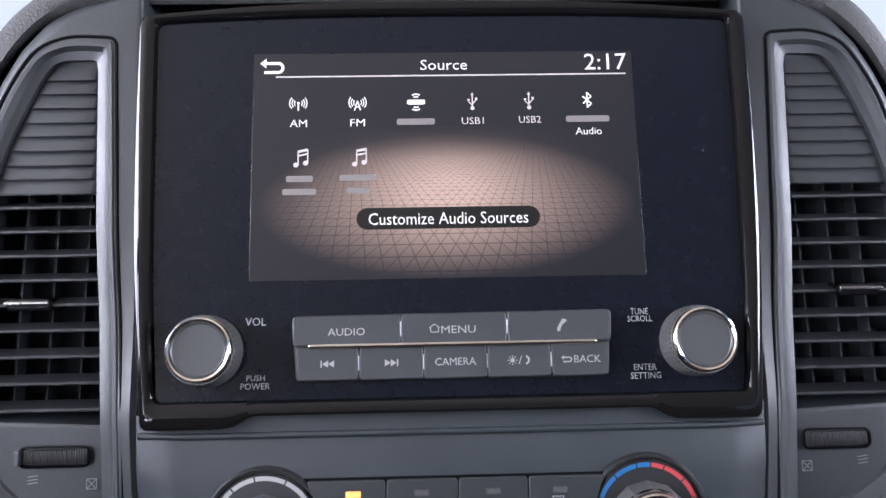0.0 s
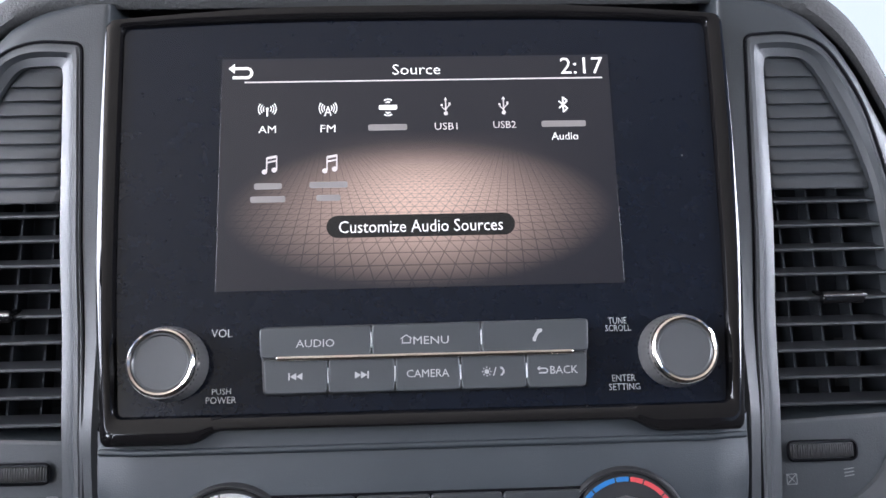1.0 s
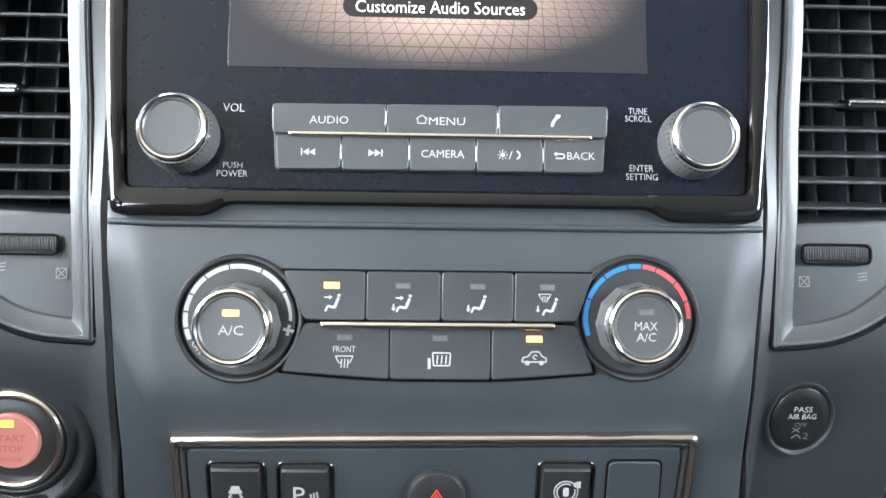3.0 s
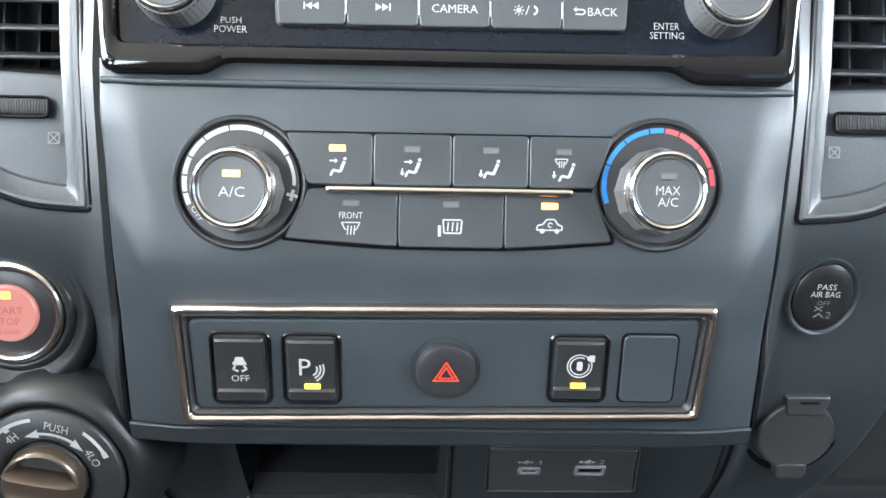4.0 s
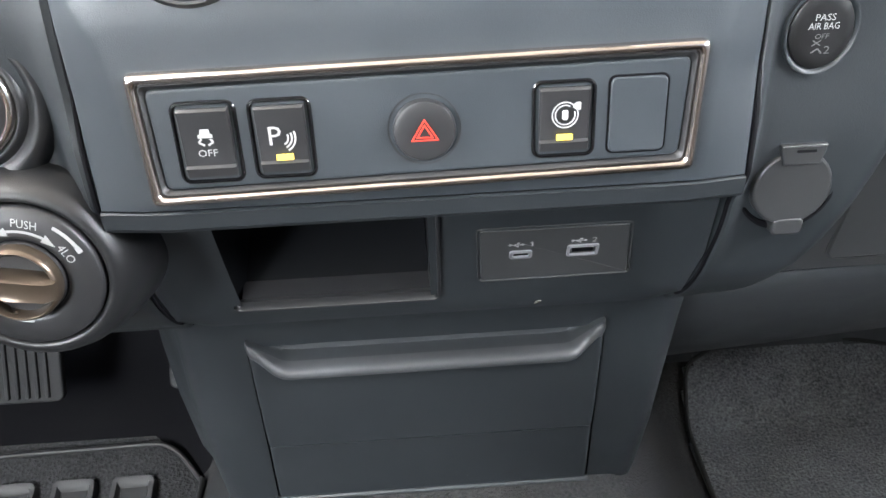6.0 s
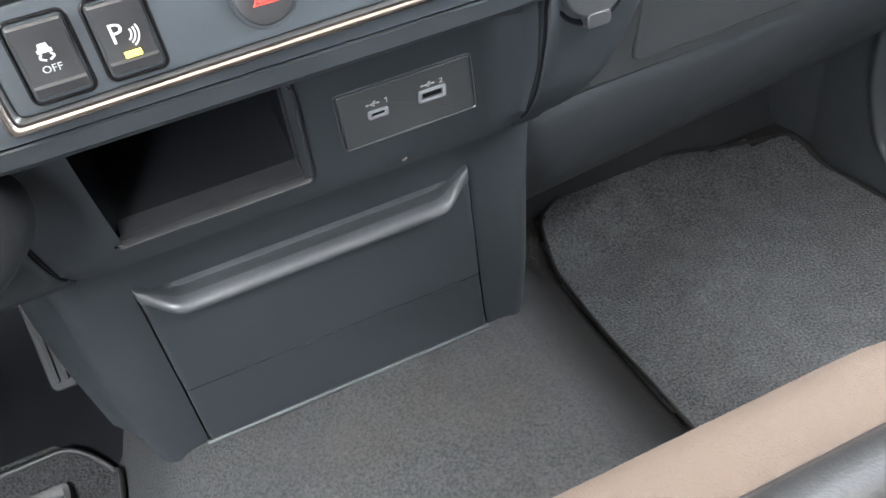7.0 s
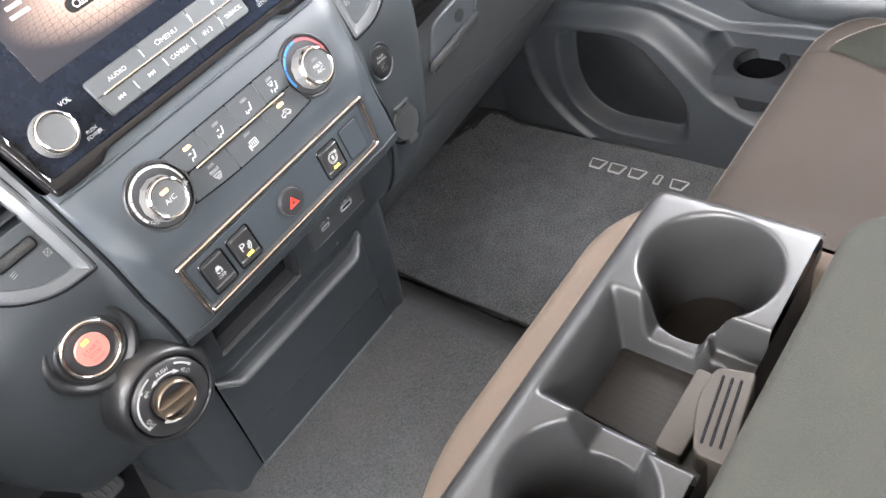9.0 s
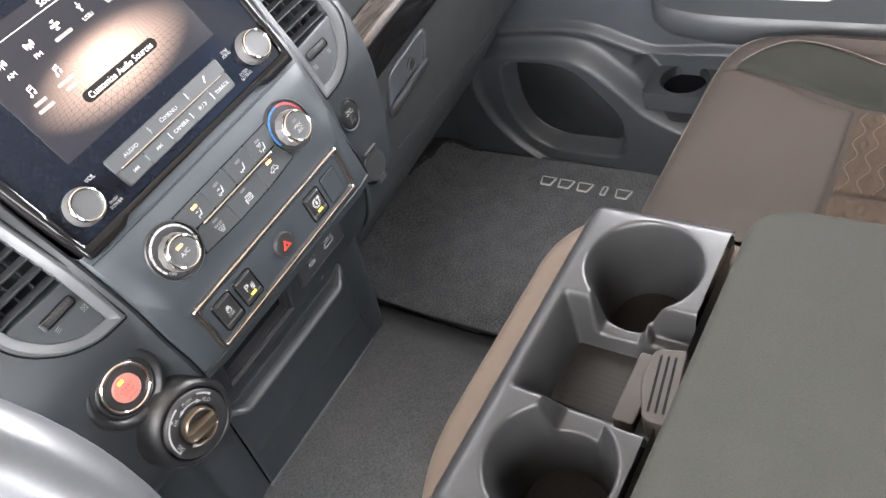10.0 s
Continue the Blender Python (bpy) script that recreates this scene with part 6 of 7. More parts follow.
def depth_in(y, z, pts):
    """Distance inside a closed line; negative outside it."""
    best = 9.0
    for i in range(len(pts)):
        (ay, az), (by, bz) = pts[i - 1], pts[i]
        vy, vz = by - ay, bz - az
        t = min(1.0, max(0.0, ((y - ay) * vy + (z - az) * vz) / max(1e-12, vy * vy + vz * vz)))
        best = min(best, math.hypot(y - ay - t * vy, z - az - t * vz))
    return best if inside(y, z, pts) else -best


RIDGES = {}


def ridges(y):
    if y in RIDGES:
        return RIDGES[y]
    hi, lo = ridge_hi(y), ridge_lo(y)
    fall = math.hypot(1, (ridge_lo(y + 0.005) - ridge_lo(y - 0.005)) / 0.01)
    fall_hi = math.hypot(1, (ridge_hi(y + 0.005) - ridge_hi(y - 0.005)) / 0.01)
    RIDGES[y] = (hi, lo, fall_hi, fall)
    return RIDGES[y]


rim_y = soft_table([(-0.05, 0.38), (0.0335, 0.460), (0.064, 0.505), (0.11, 0.548), (0.173, 0.572), (0.23, 0.574), (0.32, 0.565)], 0.012)


def door_x(y, z):
    hi, lo, fall_hi, fall = ridges(y)
    x = 0.790
    front = smooth(0.80, 0.70, y)
    dh, dl = (z - hi) / fall_hi, (z - lo) / fall
    x -= 0.016 * smooth(0.009, -0.004, dh) * front
    x += 0.012 * smooth(-0.004, -0.030, dh) * front
    x -= 0.038 * smooth(0.016, -0.016, dl) * front
    if 0.25 < y < 0.57 and 0.03 < z < 0.30:
        x += 0.040 * smooth(-0.004, 0.014, depth_in(y, z, SPK))
    if y < 0.27 and 0.17 < z < 0.31:
        x += 0.050 * smooth(-0.002, 0.012, depth_in(y, z, POCKET))
    # the panel sweeps in at its front edge, with a soft rim
    x -= 0.012 * math.exp(-((y - rim_y(z)) / 0.011) ** 2) * smooth(0.31, 0.25, z)
    x -= 0.05 * smooth(0.655, 0.735, y) * smooth(0.45, 0.35, z)
    return x


bm = bmesh.new()
sheet(bm, lambda y, z: (door_x(y, z), y, z), span(-1.2, -0.12, 16) + span(-0.11, 0.66, 190) + span(0.68, 0.90, 8), span(-0.05, 0.02, 6) + span(0.023, 0.36, 120) + span(0.38, 0.95, 16))
part("panel", bm, DOOR_DARK, door, "dark moulded door panel", world_coords=True, sharp=80)
bm = bmesh.new()
so = inset(SPK, 0.016)
loft(bm, [[(0.7830, y, z) for y, z in so], [(0.7810, y, z) for y, z in inset(so, 0.003)]], cap1=True)
part("speaker_grille", bm, SPEAKER_MESH, door, "black speaker mesh", world_coords=True)
# armrest top with bright pull-cup and window switch plate
bm = bmesh.new()
ARM = rounded([(-0.9, 0.715), (0.10, 0.715), (0.185, 0.735), (0.215, 0.80), (-0.9, 0.80)], 0.035, 6)
loft(bm, [[(x, y, 0.355) for y, x in inset(ARM, 0.012)], [(x, y, 0.372) for y, x in ARM], [(x, y, 0.398) for y, x in ARM], [(x, y, 0.406) for y, x in inset(ARM, 0.006)]], cap0=True, cap1=True)
part("armrest", bm, GREY_TRIM, door, "grey padded armrest", world_coords=True)
bm = bmesh.new()
PULL = rounded([(-0.065, 0.770), (0.075, 0.768), (0.082, 0.790), (-0.065, 0.796)], 0.008, 6)
loft(bm, [[(x, y, 0.4064) for y, x in PULL], [(x, y, 0.4085) for y, x in inset(PULL, 0.002)], [(x, y, 0.4070) for y, x in inset(PULL, 0.006)]], cap1=True)
part("pull_plate", bm, SATIN_METAL, door, "bright metal pull plate on the armrest", world_coords=True)
bm = bmesh.new()
turned(bm, [(0.044, 0.0), (0.044, 0.060), (0.0425, 0.0625), (0.040, 0.062), (0.038, 0.058), (0.035, 0.01)], 48)
bm.transform(shift(0.802, 0.166, 0.1610))
cup = part("bottle_cup", bm, SPEAKER_MESH, door, "round bottle holder in the map pocket", world_coords=True)
# floor of the map pocket round the bottle holder, turned down at its front
bm = bmesh.new()
ring_in, ring_out, ring_low = [], [], []
for i in range(64):
    a = 2 * math.pi * i / 64
    c_, s_ = math.cos(a), math.sin(a)
    reach = min((0.047 if c_ < 0 else 0.075) / max(1e-6, abs(c_)), (0.066 if s_ < 0 else 0.062) / max(1e-6, abs(s_)))
    ring_in.append((0.802 + 0.0425 * c_, 0.166 + 0.0425 * s_, 0.2232))
    ring_out.append((0.802 + reach * c_, 0.166 + reach * s_, 0.2215))
    ring_low.append((0.802 + reach * c_, 0.166 + reach * s_, 0.186))
loft(bm, [[(x, y, 0.214) for x, y, z in ring_in], ring_in, ring_out, ring_low])
part("pocket_floor", bm, DOOR_DARK, door, "dark floor of the map pocket", world_coords=True)
# black disc set high in the cup to stand for the shade inside
bm = bmesh.new()
slab(bm, circle(0.0385, 40, 0.802, 0.166), 0.203, 0.207, 0.001)
part("cup_shade", bm, BLACK, cup, "black disc for the shade inside the bottle holder", at=PLACED[cup].inverted())

# ---- floor mats ----


def floor_mat(name, label, pts, mat, edge, group):
    cx, cy = sum(p[0] for p in pts) / len(pts), sum(p[1] for p in pts) / len(pts)
    ob = thing(name, label, "floor mat", shift(cx, cy, mat_z(cx, cy)), group)
    bm = bmesh.new()
    xs, ys = [p[0] for p in pts], [p[1] for p in pts]
    n = 60
    sheet(bm, lambda x, y: (x, y, mat_z(x, y) + 0.004 * noise.noise((x * 14, y * 14, 0)) * 0.3), span(min(xs), max(xs), n), span(min(ys), max(ys), n), lambda x, y: not inside(x, y, pts))
    thicken(bm, -0.004)
    part("carpet_top", bm, mat, ob, world_coords=True)
    bm = bmesh.new()
    tube(bm, [(x, y, mat_z(x, y) + 0.001) for x, y in pts], 0.0028, 8, True)
    part("binding", bm, edge, ob, "black bound edge", world_coords=True)
    return ob


def mat_z(x, y):
    return floor_z(x, y) + 0.010


PM = rounded([(0.305, -0.05), (0.765, -0.05), (0.752, 0.246), (0.742, 0.463), (0.738, 0.600), (0.725, 0.673), (0.633, 0.685), (0.567, 0.701), (0.404, 0.730), (0.317, 0.690), (0.304, 0.629), (0.297, 0.506), (0.302, 0.400)], [0.02, 0.02, 0.1, 0.05, 0.04, 0.018, 0.05, 0.03, 0.02, 0.018, 0.04, 0.06, 0.06], 6)
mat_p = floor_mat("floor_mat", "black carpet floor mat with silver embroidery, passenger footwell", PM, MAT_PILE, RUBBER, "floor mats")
GREY_THREAD = material("grey_embroidery", (0.10, 0.10, 0.105), 0.7, grain=0.0004, size=900)
# five embroidered shapes along the door side of the mat
for k in range(5):
    y0 = 0.236 + 0.0398 * k
    w = (0.033, 0.012, 0.033, 0.034, 0.033)[k]
    y0 += (0, 0.009, 0, 0, 0)[k]
    x0, x1 = 0.668, 0.692
    shape = rounded([(y0, x1), (y0 + w, x1), (y0 + w - 0.004 * (k != 1), x0), (y0 + 0.006 * (k != 1), x0)], 0.003)
    bm = bmesh.new()
    loft(bm, [[(x, y, mat_z(x, y) + 0.0012) for y, x in shape], [(x, y, mat_z(x, y) + 0.0032) for y, x in shape], [(x, y, mat_z(x, y) + 0.0036) for y, x in inset(shape, 0.001)], [(x, y, mat_z(x, y) + 0.0022) for y, x in inset(shape, 0.004)]], cap1=True)
    block = part("embroidered_shape", bm, SILVER_THREAD, mat_p, "silver embroidered block", world_coords=True)
    bm = bmesh.new()
    loft(bm, [[(x, y, mat_z(x, y) + 0.0020) for y, x in inset(shape, 0.0035)], [(x, y, mat_z(x, y) + 0.0042) for y, x in inset(shape, 0.0040)]], cap1=True)
    part("embroidered_fill", bm, GREY_THREAD, block, "dark grey fill", world_coords=True)
DM = rounded([(-0.62, 0.20), (-0.246, 0.20), (-0.246, 0.545), (-0.285, 0.580), (-0.62, 0.575)], 0.02, 5)
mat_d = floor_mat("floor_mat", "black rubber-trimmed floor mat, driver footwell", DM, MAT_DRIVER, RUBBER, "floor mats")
for k in range(4):
    bm = bmesh.new()
    x = -0.32 - 0.062 * k
    o = rrect(0.048, 0.20, 0.008)
    loft(bm, [[(x + a, 0.45 + b, mat_z(x, 0.45 + b) + h) for a, b in inset(o, d)] for d, h in ((0, 0.001), (0.002, 0.008), (0.007, 0.008), (0.010, 0.003))], cap1=True)
    part("rubber_tread", bm, RUBBER, mat_d, "raised rubber tread", world_coords=True)

# ---- pedals ----


PEDAL = material("worn_pedal_rubber", (0.026, 0.026, 0.027), 0.6, grain=0.0003, size=700, spec=0.2)


def foot_pedal(name, label, m, wide, high, ribs):
    p = thing(name, label, "pedal", m)
    bm = bmesh.new()
    slab(bm, rrect(wide, high, 0.008), 0, 0.008, 0.002)
    part("pad", bm, PEDAL, p)
    for k in range(ribs):
        bm = bmesh.new()
        slab(bm, rrect(0.0042, high * 0.88, 0.002), 0, 0.003, 0.001)
        part("rib", bm, PEDAL, p, at=shift((k - (ribs - 1) / 2) * wide * 0.8 / ribs, 0, 0.008))
    bm = bmesh.new()
    tube(bm, [(0, high * 0.3, -0.002), (0.005, high * 0.9, -0.03), (0.005, high * 1.5, -0.12)], 0.009)
    part("arm", bm, BLACK, p)
    return p


foot_pedal("accelerator_pedal", "narrow ribbed black accelerator pedal", leaning(-0.258, 0.655, 0.215, 38), 0.046, 0.140, 4)
foot_pedal("brake_pedal", "wide ribbed black brake pedal", leaning(-0.425, 0.600, 0.215, 30), 0.100, 0.075, 8)

# ---- centre seat cushion, console tray, folded armrest ----
cushion = thing("centre_seat_cushion", "tan cloth centre seat cushion under the console", "seat cushion", shift(0.02, -0.2, 0.26))
CU = rounded([(-0.165, -0.55), (0.185, -0.55), (0.192, 0.036), (0.140, 0.066), (-0.100, 0.066), (-0.173, 0.036)], [0.03, 0.03, 0.03, 0.08, 0.08, 0.03], 6)
bm = bmesh.new()
loft(bm, [lift(inset(CU, d), z) for d, z in ((0.020, 0.27), (0.010, 0.30), (0.006, 0.42), (0.002, 0.48), (0.0, 0.50), (0.001, 0.513), (0.006, 0.523), (0.016, 0.529), (0.026, 0.529))] + [[(x, y - 0.013 * smooth(-0.02, 0.03, y), z) for x, y in inset(CU, 0.0315)] for z in (0.5280, 0.46)], cap0=True, cap1=True)
part("cushion", bm, FABRIC_TAN, cushion, "tan cloth cushion with soft edges", world_coords=True, sharp=80)
bm = bmesh.new()
tube(bm, lift(inset(CU, 0.0005), 0.504), 0.0012, 6, True)
part("piping", bm, FABRIC_TAN, cushion, world_coords=True)

console = thing("cup_holder_console", "grey plastic console tray with two cup holders", "cup holder", shift(0.021, -0.05, 0.53))
CUPS = ((0.1115, -0.0475), (-0.0880, -0.0500))


def console_z(x, y):
    top = 0.560
    z = top
    # rounded outer edges
    dx = min(x + 0.152, 0.177 - x)
    dy = 0.026 - y
    for d, r in ((dx, 0.016), (dy, 0.018)):
        if d < r:
            e = 1 - max(0.0, d) / r
            z -= r * 0.9 * (1 - math.sqrt(max(0.0, 1 - e * e)))
    # tray
    t = min(1.0, max(0.0, (x + 0.038) / 0.021), max(0.0, (0.065 - x) / 0.016), max(0.0, (0.006 - y) / 0.013), max(0.0, (y + 0.088) / 0.010))
    z = min(z, top - 0.052 * t)
    # necks between tray and cups
    for sx_ in (1, -1):
        c = 0.064 if sx_ > 0 else -0.042
        nx = smooth(0.034, 0.024, abs(x - c))
        ny = smooth(0.027, 0.018, abs(y + (0.0440 if sx_ > 0 else 0.0490)))
        z = min(z, top - 0.036 * nx * ny)
    # notch for the latch behind the tray
    z = min(z, top - 0.034 * smooth(-0.0420, -0.0380, x) * smooth(0.0710, 0.0670, x) * smooth(-0.066, -0.071, y))
    # cups
    for cx, cy in CUPS:
        r = math.hypot(x - cx, y - cy)
        if r < 0.052:
            lipr = min(1.0, max(0.0, (0.0475 - r) / 0.0085))
            z = min(z, top - 0.004 * smooth(0.0505, 0.0465, r) - 0.084 * lipr)
    return z


cxs, cys = span(-0.152, 0.177, 290), span(-0.106, 0.026, 116)
heights = np.array([[console_z(x, y) for x in cxs] for y in cys])
for reach in (2, 1):
    # soften every moulded edge
    padded, side_n = np.pad(heights, reach, mode="edge"), 2 * reach + 1
    heights = sum(padded[i:i + heights.shape[0], j:j + heights.shape[1]] for i in range(side_n) for j in range(side_n)) / side_n ** 2
cx_at, cy_at = {x: i for i, x in enumerate(cxs)}, {y: i for i, y in enumerate(cys)}
bm = bmesh.new()
sheet(bm, lambda x, y: (x, y, float(heights[cy_at[y], cx_at[x]])), cxs, cys)
part("tray_body", bm, CONSOLE, console, "grey moulded tray", world_coords=True, sharp=80)
bm = bmesh.new()
C_O = rrect(0.329, 0.132, 0.004, 3, 0.0125, -0.040)
loft(bm, [lift(C_O, 0.5445), lift(C_O, 0.470)], cap1=True)
part("tray_skirt", bm, CONSOLE, console, world_coords=True)
bm = bmesh.new()
TR = rounded([(-0.018, -0.074), (0.0490, -0.074), (0.0485, -0.0075), (-0.0155, -0.0075)], 0.004)
slab(bm, TR, 0.5070, 0.5105, 0.001)
part("tray_liner", bm, LINER, console, "dimpled black rubber liner", world_coords=True)
for cx, cy in CUPS:
    bm = bmesh.new()
    slab(bm, circle(0.036, 48, cx, cy), 0.4730, 0.4755, 0.001)
    part("cup_liner", bm, LINER, console, "black rubber cup liner", world_coords=True)
latch = thing("armrest_latch", "dark ribbed latch on the console edge", "latch", shift(0.007, -0.099, 0.530))
bm = bmesh.new()
LT = rounded([(-0.033, -0.020), (0.036, -0.010), (0.030, 0.014), (0.002, 0.016), (-0.034, 0.002)], [0.003, 0.003, 0.006, 0.03, 0.006], 5)
slab(bm, LT, -0.03, 0.022, 0.0015)
part("latch_body", bm, LATCH_BROWN, latch)
for k in range(3):
    bm = bmesh.new()
    slab(bm, rrect(0.052, 0.0020, 0.001), 0, 0.0006, 0.0002)
    part("groove", bm, BLACK, latch, at=shift(0.001 - 0.0008 * k, -0.0075 + 0.0056 * k, 0.0218) @ Matrix.Rotation(radians(8), 4, "Z"))
bm = bmesh.new()
slab(bm, rrect(0.066, 0.018, 0.003), -0.02, 0.008, 0.001)
part("latch_base", bm, LATCH_BROWN, latch, "brown plastic latch base", at=shift(-0.001, 0.019, 0))

armrest = thing("folded_armrest", "grey-green cloth folded centre armrest", "armrest", shift(0.02, -0.35, 0.5))
AR = rounded([(-0.155, -0.62), (0.180, -0.62), (0.174, -0.150), (0.154, -0.123), (-0.155, -0.119)], [0.03, 0.03, 0.03, 0.02, 0.02], 6)
bm = bmesh.new()
loft(bm, [lift(inset(AR, d), z) for d, z in ((0.006, 0.518), (0.0, 0.53), (0.0, 0.580), (0.002, 0.591), (0.006, 0.598), (0.010, 0.6008), (0.016, 0.6022))] + [lift([(0.02 + (x - 0.02) * k, -0.37 + (y + 0.37) * k) for x, y in inset(AR, 0.016)], z) for k, z in ((0.95, 0.6036), (0.88, 0.6048), (0.75, 0.6060), (0.5, 0.6070), (0.2, 0.6073))], cap0=True, cap1=True)
part("cloth_cover", bm, FABRIC_LID, armrest, "grey-green woven cloth cover", world_coords=True, sharp=80)
bm = bmesh.new()
loft(bm, [lift(inset(AR, 0.010), 0.47), lift(inset(AR, 0.002), 0.475), lift(inset(AR, 0.0), 0.515), lift(inset(AR, 0.012), 0.519)], cap0=True, cap1=True)
part("lower_shell", bm, BUTTON_DARK, armrest, "black plastic lower shell", world_coords=True)

# ---- passenger seat ----
seat = thing("passenger_seat", "taupe cloth passenger seat with brown patterned inset", "seat", shift(0.45, -0.25, 0.10))
SE = rounded([(0.225, -0.60), (0.674, -0.60), (0.674, -0.025), (0.624, 0.043), (0.280, 0.054), (0.225, 0.0)], [0.04, 0.04, 0.06, 0.06, 0.05, 0.05], 8)


def seat_top(x, y):
    bolster = 0.022 * smooth(0.545, 0.625, x) + 0.022 * smooth(0.34, 0.26, x)
    z = 0.420 + bolster * smooth(0.06, -0.10, y)
    d = min(0.674 - x, x - 0.225, 0.052 - y)
    corner = 0.0
    for cx_, cy_ in ((0.614, -0.010), (0.285, -0.010)):
        if (x > cx_ if cx_ > 0.4 else x < cx_) and y > cy_:
            d = min(d, 0.060 - math.hypot(x - cx_, y - cy_))
    r = 0.05
    if d < r:
        e = 1 - max(0.0, d) / r
        z -= r * 0.9 * (1 - math.sqrt(max(0.0, 1 - e * e)))
    # sewn grooves
    seam_b = 0.5225 + 0.062 * smooth(-0.150, 0.023, y)
    for g_ in (abs(x - seam_b) if y < 0.03 else 1, abs(y + 0.147) if x < 0.5225 else 1, abs(x - 0.375) if y < -0.147 else 1):
        z -= 0.004 * math.exp(-(g_ / 0.004) ** 2)
    return z


bm = bmesh.new()
loft(bm, [[(x, y, seat_top(x, y)) for x, y in inset(SE, d)] for d in (0.0, 0.002, 0.005, 0.010, 0.017, 0.026, 0.038)] + [[(x, y, 0.418) for x, y in inset(SE, 0.039)]], cap1=True)
part("cushion", bm, FABRIC_SEAT, seat, "taupe cloth cushion", world_coords=True, sharp=80)
# main pad between the bolsters
seam_b = soft_table([(-0.60, 0.515), (-0.176, 0.519), (-0.140, 0.5255), (-0.0625, 0.5565), (0.020, 0.584), (0.06, 0.598)], 0.01)
bm = bmesh.new()
sheet(bm, lambda u, y: (0.262 + (seam_b(y) - 0.002 - 0.262) * u, y, seat_top(0.262 + (seam_b(y) - 0.002 - 0.262) * u, y) + 0.0015 - 0.003 * smooth(0.985, 1, u) - 0.003 * smooth(-0.142, -0.1455, y)), span(0, 0.95, 20) + [0.97, 0.985, 1], [-0.1460, -0.1445, -0.142] + span(-0.137, 0.048, 24))
part("front_pad", bm, FABRIC_SEAT, seat, "smooth taupe front pad", world_coords=True, sharp=80)
bol_out = soft_table([(-0.60, 0.565), (-0.30, 0.572), (-0.163, 0.588), (-0.118, 0.604), (-0.047, 0.625), (-0.022, 0.617), (-0.003, 0.602), (0.014, 0.583)], 0.006)
bm = bmesh.new()


def bolster(u, y):
    x0, x1 = seam_b(y) + 0.002, bol_out(y)
    x = x0 + (max(x1, x0) - x0) * u
    return (x, y, seat_top(x, y) + 0.0018 - 0.002 * smooth(0.04, 0, u) - 0.002 * smooth(0.97, 1, u))


sheet(bm, bolster, [0, 0.02, 0.04] + span(0.1, 0.9, 12) + [0.95, 0.97, 1], span(-0.60, 0.012, 60))
part("bolster_panel", bm, FABRIC_LID, seat, "grey-green bolster panel", world_coords=True, sharp=80)


def quilt(x, y):
    """Wavy quilting: rows of leaf-shaped pads."""
    row = (y + 0.149) / 0.017
    wave = 0.5 * math.sin((x - 0.26) * 150) * (1 if int(math.floor(row)) % 2 else -1)
    d = abs(((row + wave * 0.5) % 1.0) - 0.5) * 2
    return 0.0022 * (1 - d ** 3)


for x0, x1 in ((0.245, 0.3735), (0.3765, 0.5165)):
    bm = bmesh.new()
    sheet(bm, lambda x, y: (x, y, seat_top(x, y) + 0.0005 + quilt(x, y) * smooth(-0.1485, -0.153, y) * smooth(x1, x1 - 0.005, x) * smooth(x0, x0 + 0.005, x)), span(x0, x1, 90), span(-0.60, -0.1485, 260))
    part("inset_panel", bm, FABRIC_BROWN, seat, "brown quilted inset with wavy rows", world_coords=True, sharp=80)
# stitched wave lines on the inset
for k in range(0, 14):
    bm = bmesh.new()
    path = []
    for x in span(0.380, 0.513, 40):
        y = -0.1575 - 0.017 * k + 0.0043 * math.sin((x - 0.26) * 150) * (1 if k % 2 else -1)
        path.append((x, y, seat_top(x, y) + 0.0012 + quilt(x, y)))
    tube(bm, path, 0.00045, 5)
    part("wave_stitch", bm, THREAD_TAN, seat, world_coords=True)
bm = bmesh.new()
loft(bm, [lift(inset(SE, d), z) for d, z in ((0.0, 0.378), (0.001, 0.35), (0.004, 0.30), (0.02, 0.20), (0.03, 0.08))], cap1=True)
part("side_skirt", bm, FABRIC_SEAT, seat, world_coords=True)


def stitch(path, name, label):
    bm = bmesh.new()
    for a, b in zip(path[0::2], path[1::2]):
        tube(bm, [a, b], 0.00045, 5)
    part(name, bm, THREAD, seat, label, world_coords=True)


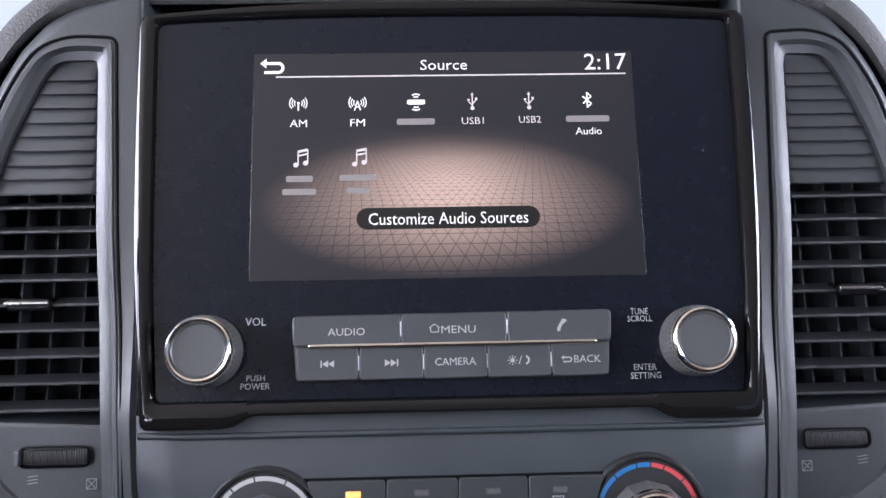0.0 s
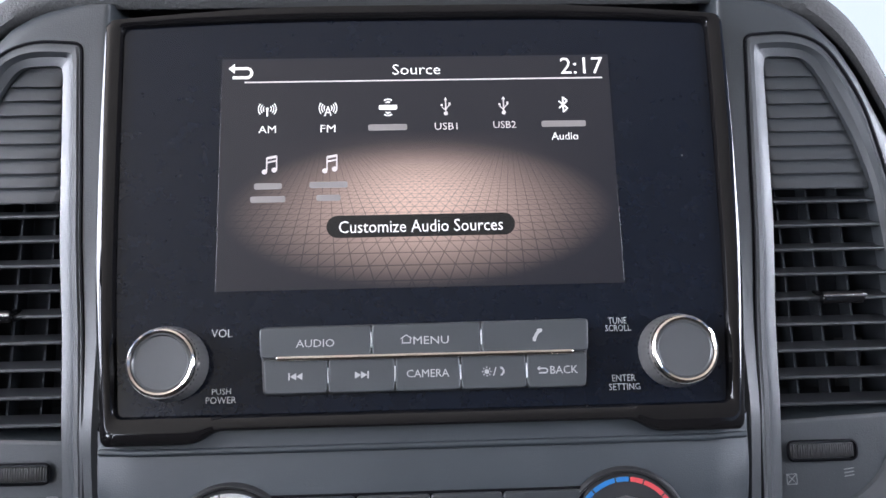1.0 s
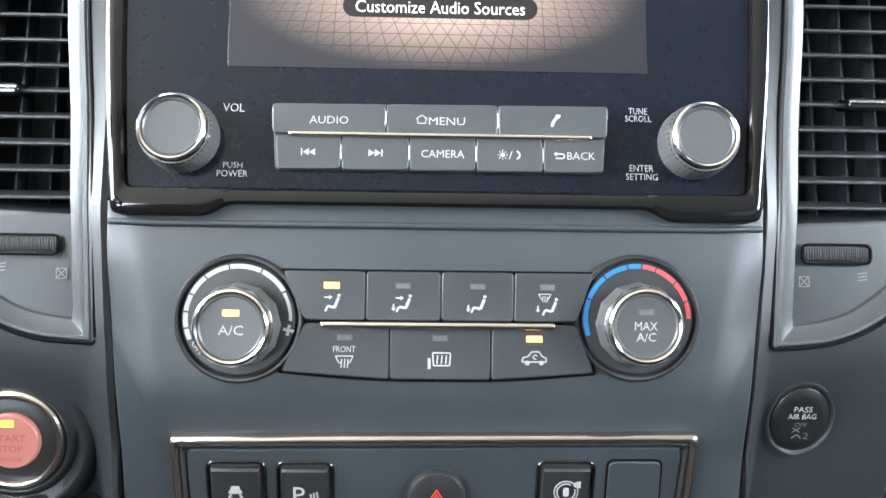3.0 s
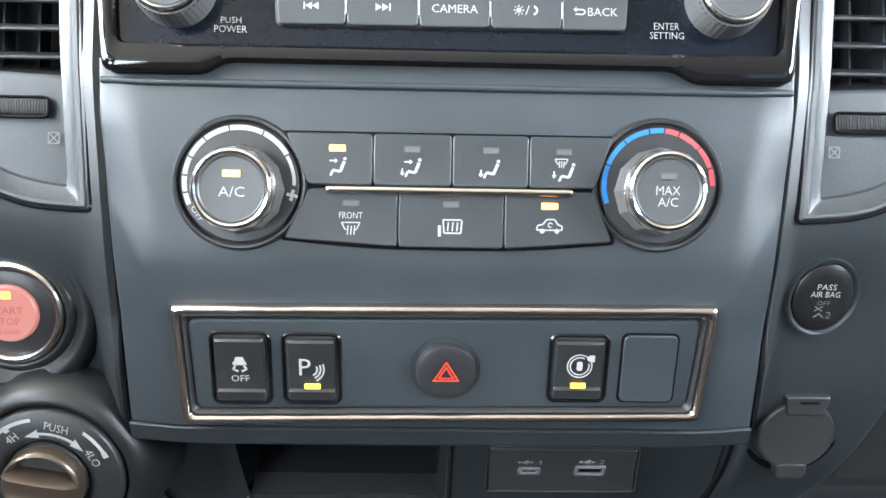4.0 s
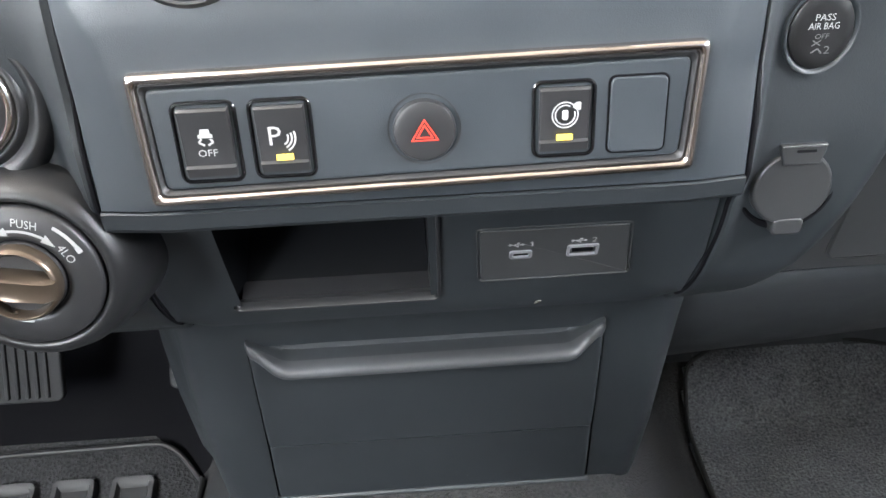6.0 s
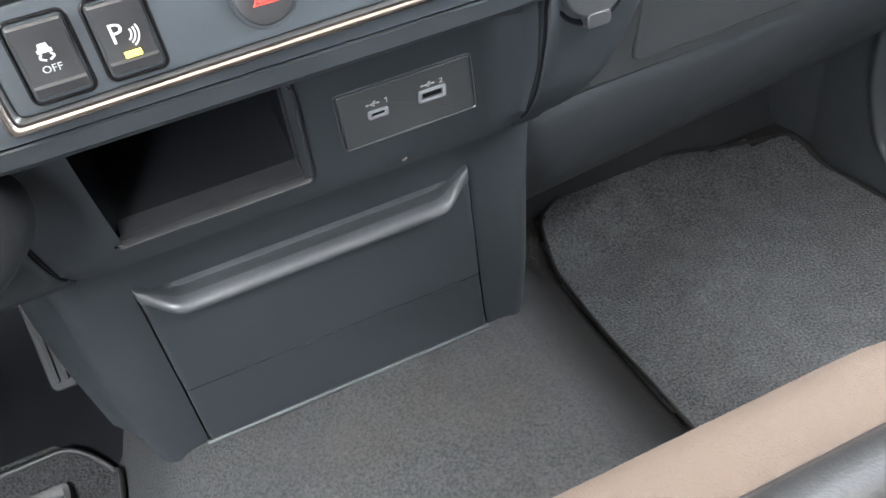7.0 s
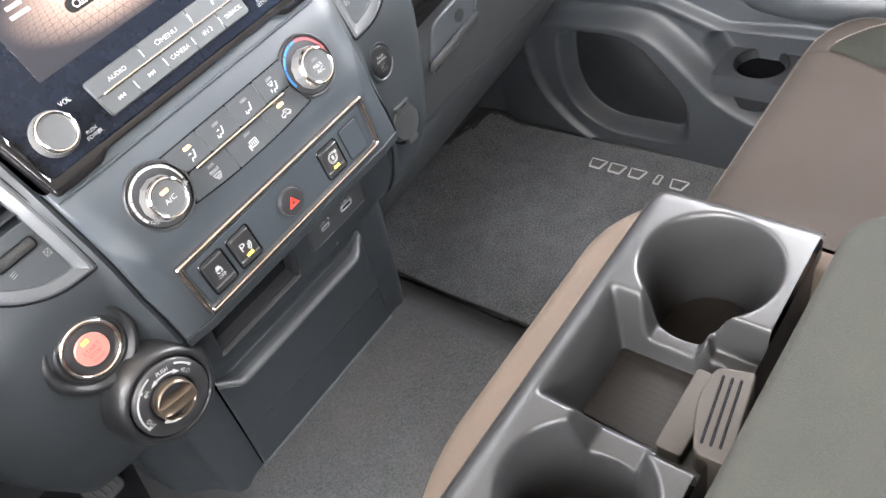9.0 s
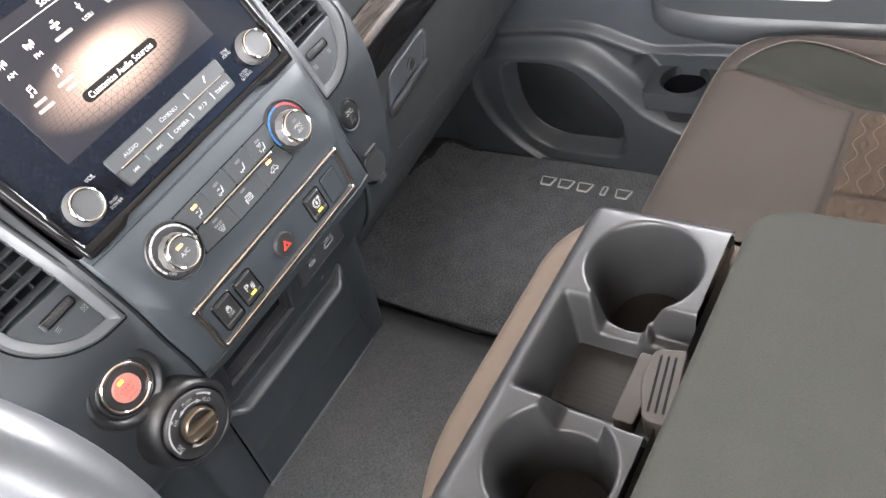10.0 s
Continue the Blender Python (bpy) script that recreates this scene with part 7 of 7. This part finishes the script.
def walk_line(pts, step):
    """Evenly spaced points along a plan line, laid on the cushion."""
    d = [0.0]
    for p, q in zip(pts, pts[1:]):
        d.append(d[-1] + math.dist(p, q))
    n = int(d[-1] / step)
    res = []
    for i in range(n):
        for s_ in (i * step, i * step + step * 0.62):
            x, y = float(np.interp(s_, d, [p[0] for p in pts])), float(np.interp(s_, d, [p[1] for p in pts]))
            res.append((x, y, seat_top(x, y) + 0.0014))
    return res


front = [p for p in inset(SE, 0.0045)]
k0 = max(range(len(front)), key=lambda i: front[i][0] - front[i][1])
front = front[k0:] + front[:k0]
edge_line = [p for p in front if p[1] > -0.55 and (p[0] > 0.6 or p[1] > 0.0)]
stitch(walk_line(edge_line, 0.0040), "edge_stitching", "pale stitching round the cushion edge")
bol_line = [(bol_out(y) + 0.003, y) for y in span(-0.58, 0.010, 60)]
stitch(walk_line(bol_line, 0.0040), "bolster_stitching", "pale stitching along the bolster")

# ---- steering wheel ----
wheel = thing("steering_wheel", "grey leather steering wheel", "steering wheel", pose(-0.460, 0.0, 0.84, 65, 0, 0))
bm = bmesh.new()
R, r = 0.175, 0.0185
loops = []
for i in range(97):
    a = 2 * math.pi * i / 96
    loops.append([((R + r * math.cos(b)) * math.cos(a), (R + r * math.cos(b)) * math.sin(a), r * 1.15 * math.sin(b)) for b in [2 * math.pi * j / 20 for j in range(20)]])
loft(bm, loops)
bmesh.ops.remove_doubles(bm, verts=bm.verts, dist=1e-6)
part("rim", bm, LEATHER, wheel, "grey leather rim", sharp=80)
bm = bmesh.new()
slab(bm, rrect(0.15, 0.13, 0.04, 6), -0.05, 0.0, 0.015)
part("hub", bm, PLASTIC, wheel)
for a in (0, 180, 270):
    bm = bmesh.new()
    slab(bm, rrect(0.11, 0.035, 0.01), -0.03, -0.012, 0.005)
    part("spoke", bm, PLASTIC, wheel, at=Matrix.Rotation(radians(a), 4, "Z") @ shift(0.122, 0, 0))
bm = bmesh.new()
tube(bm, [(0, 0, -0.04), (0, 0, -0.34)], 0.045, 24)
part("column", bm, PLASTIC, wheel, "dark steering column shroud")
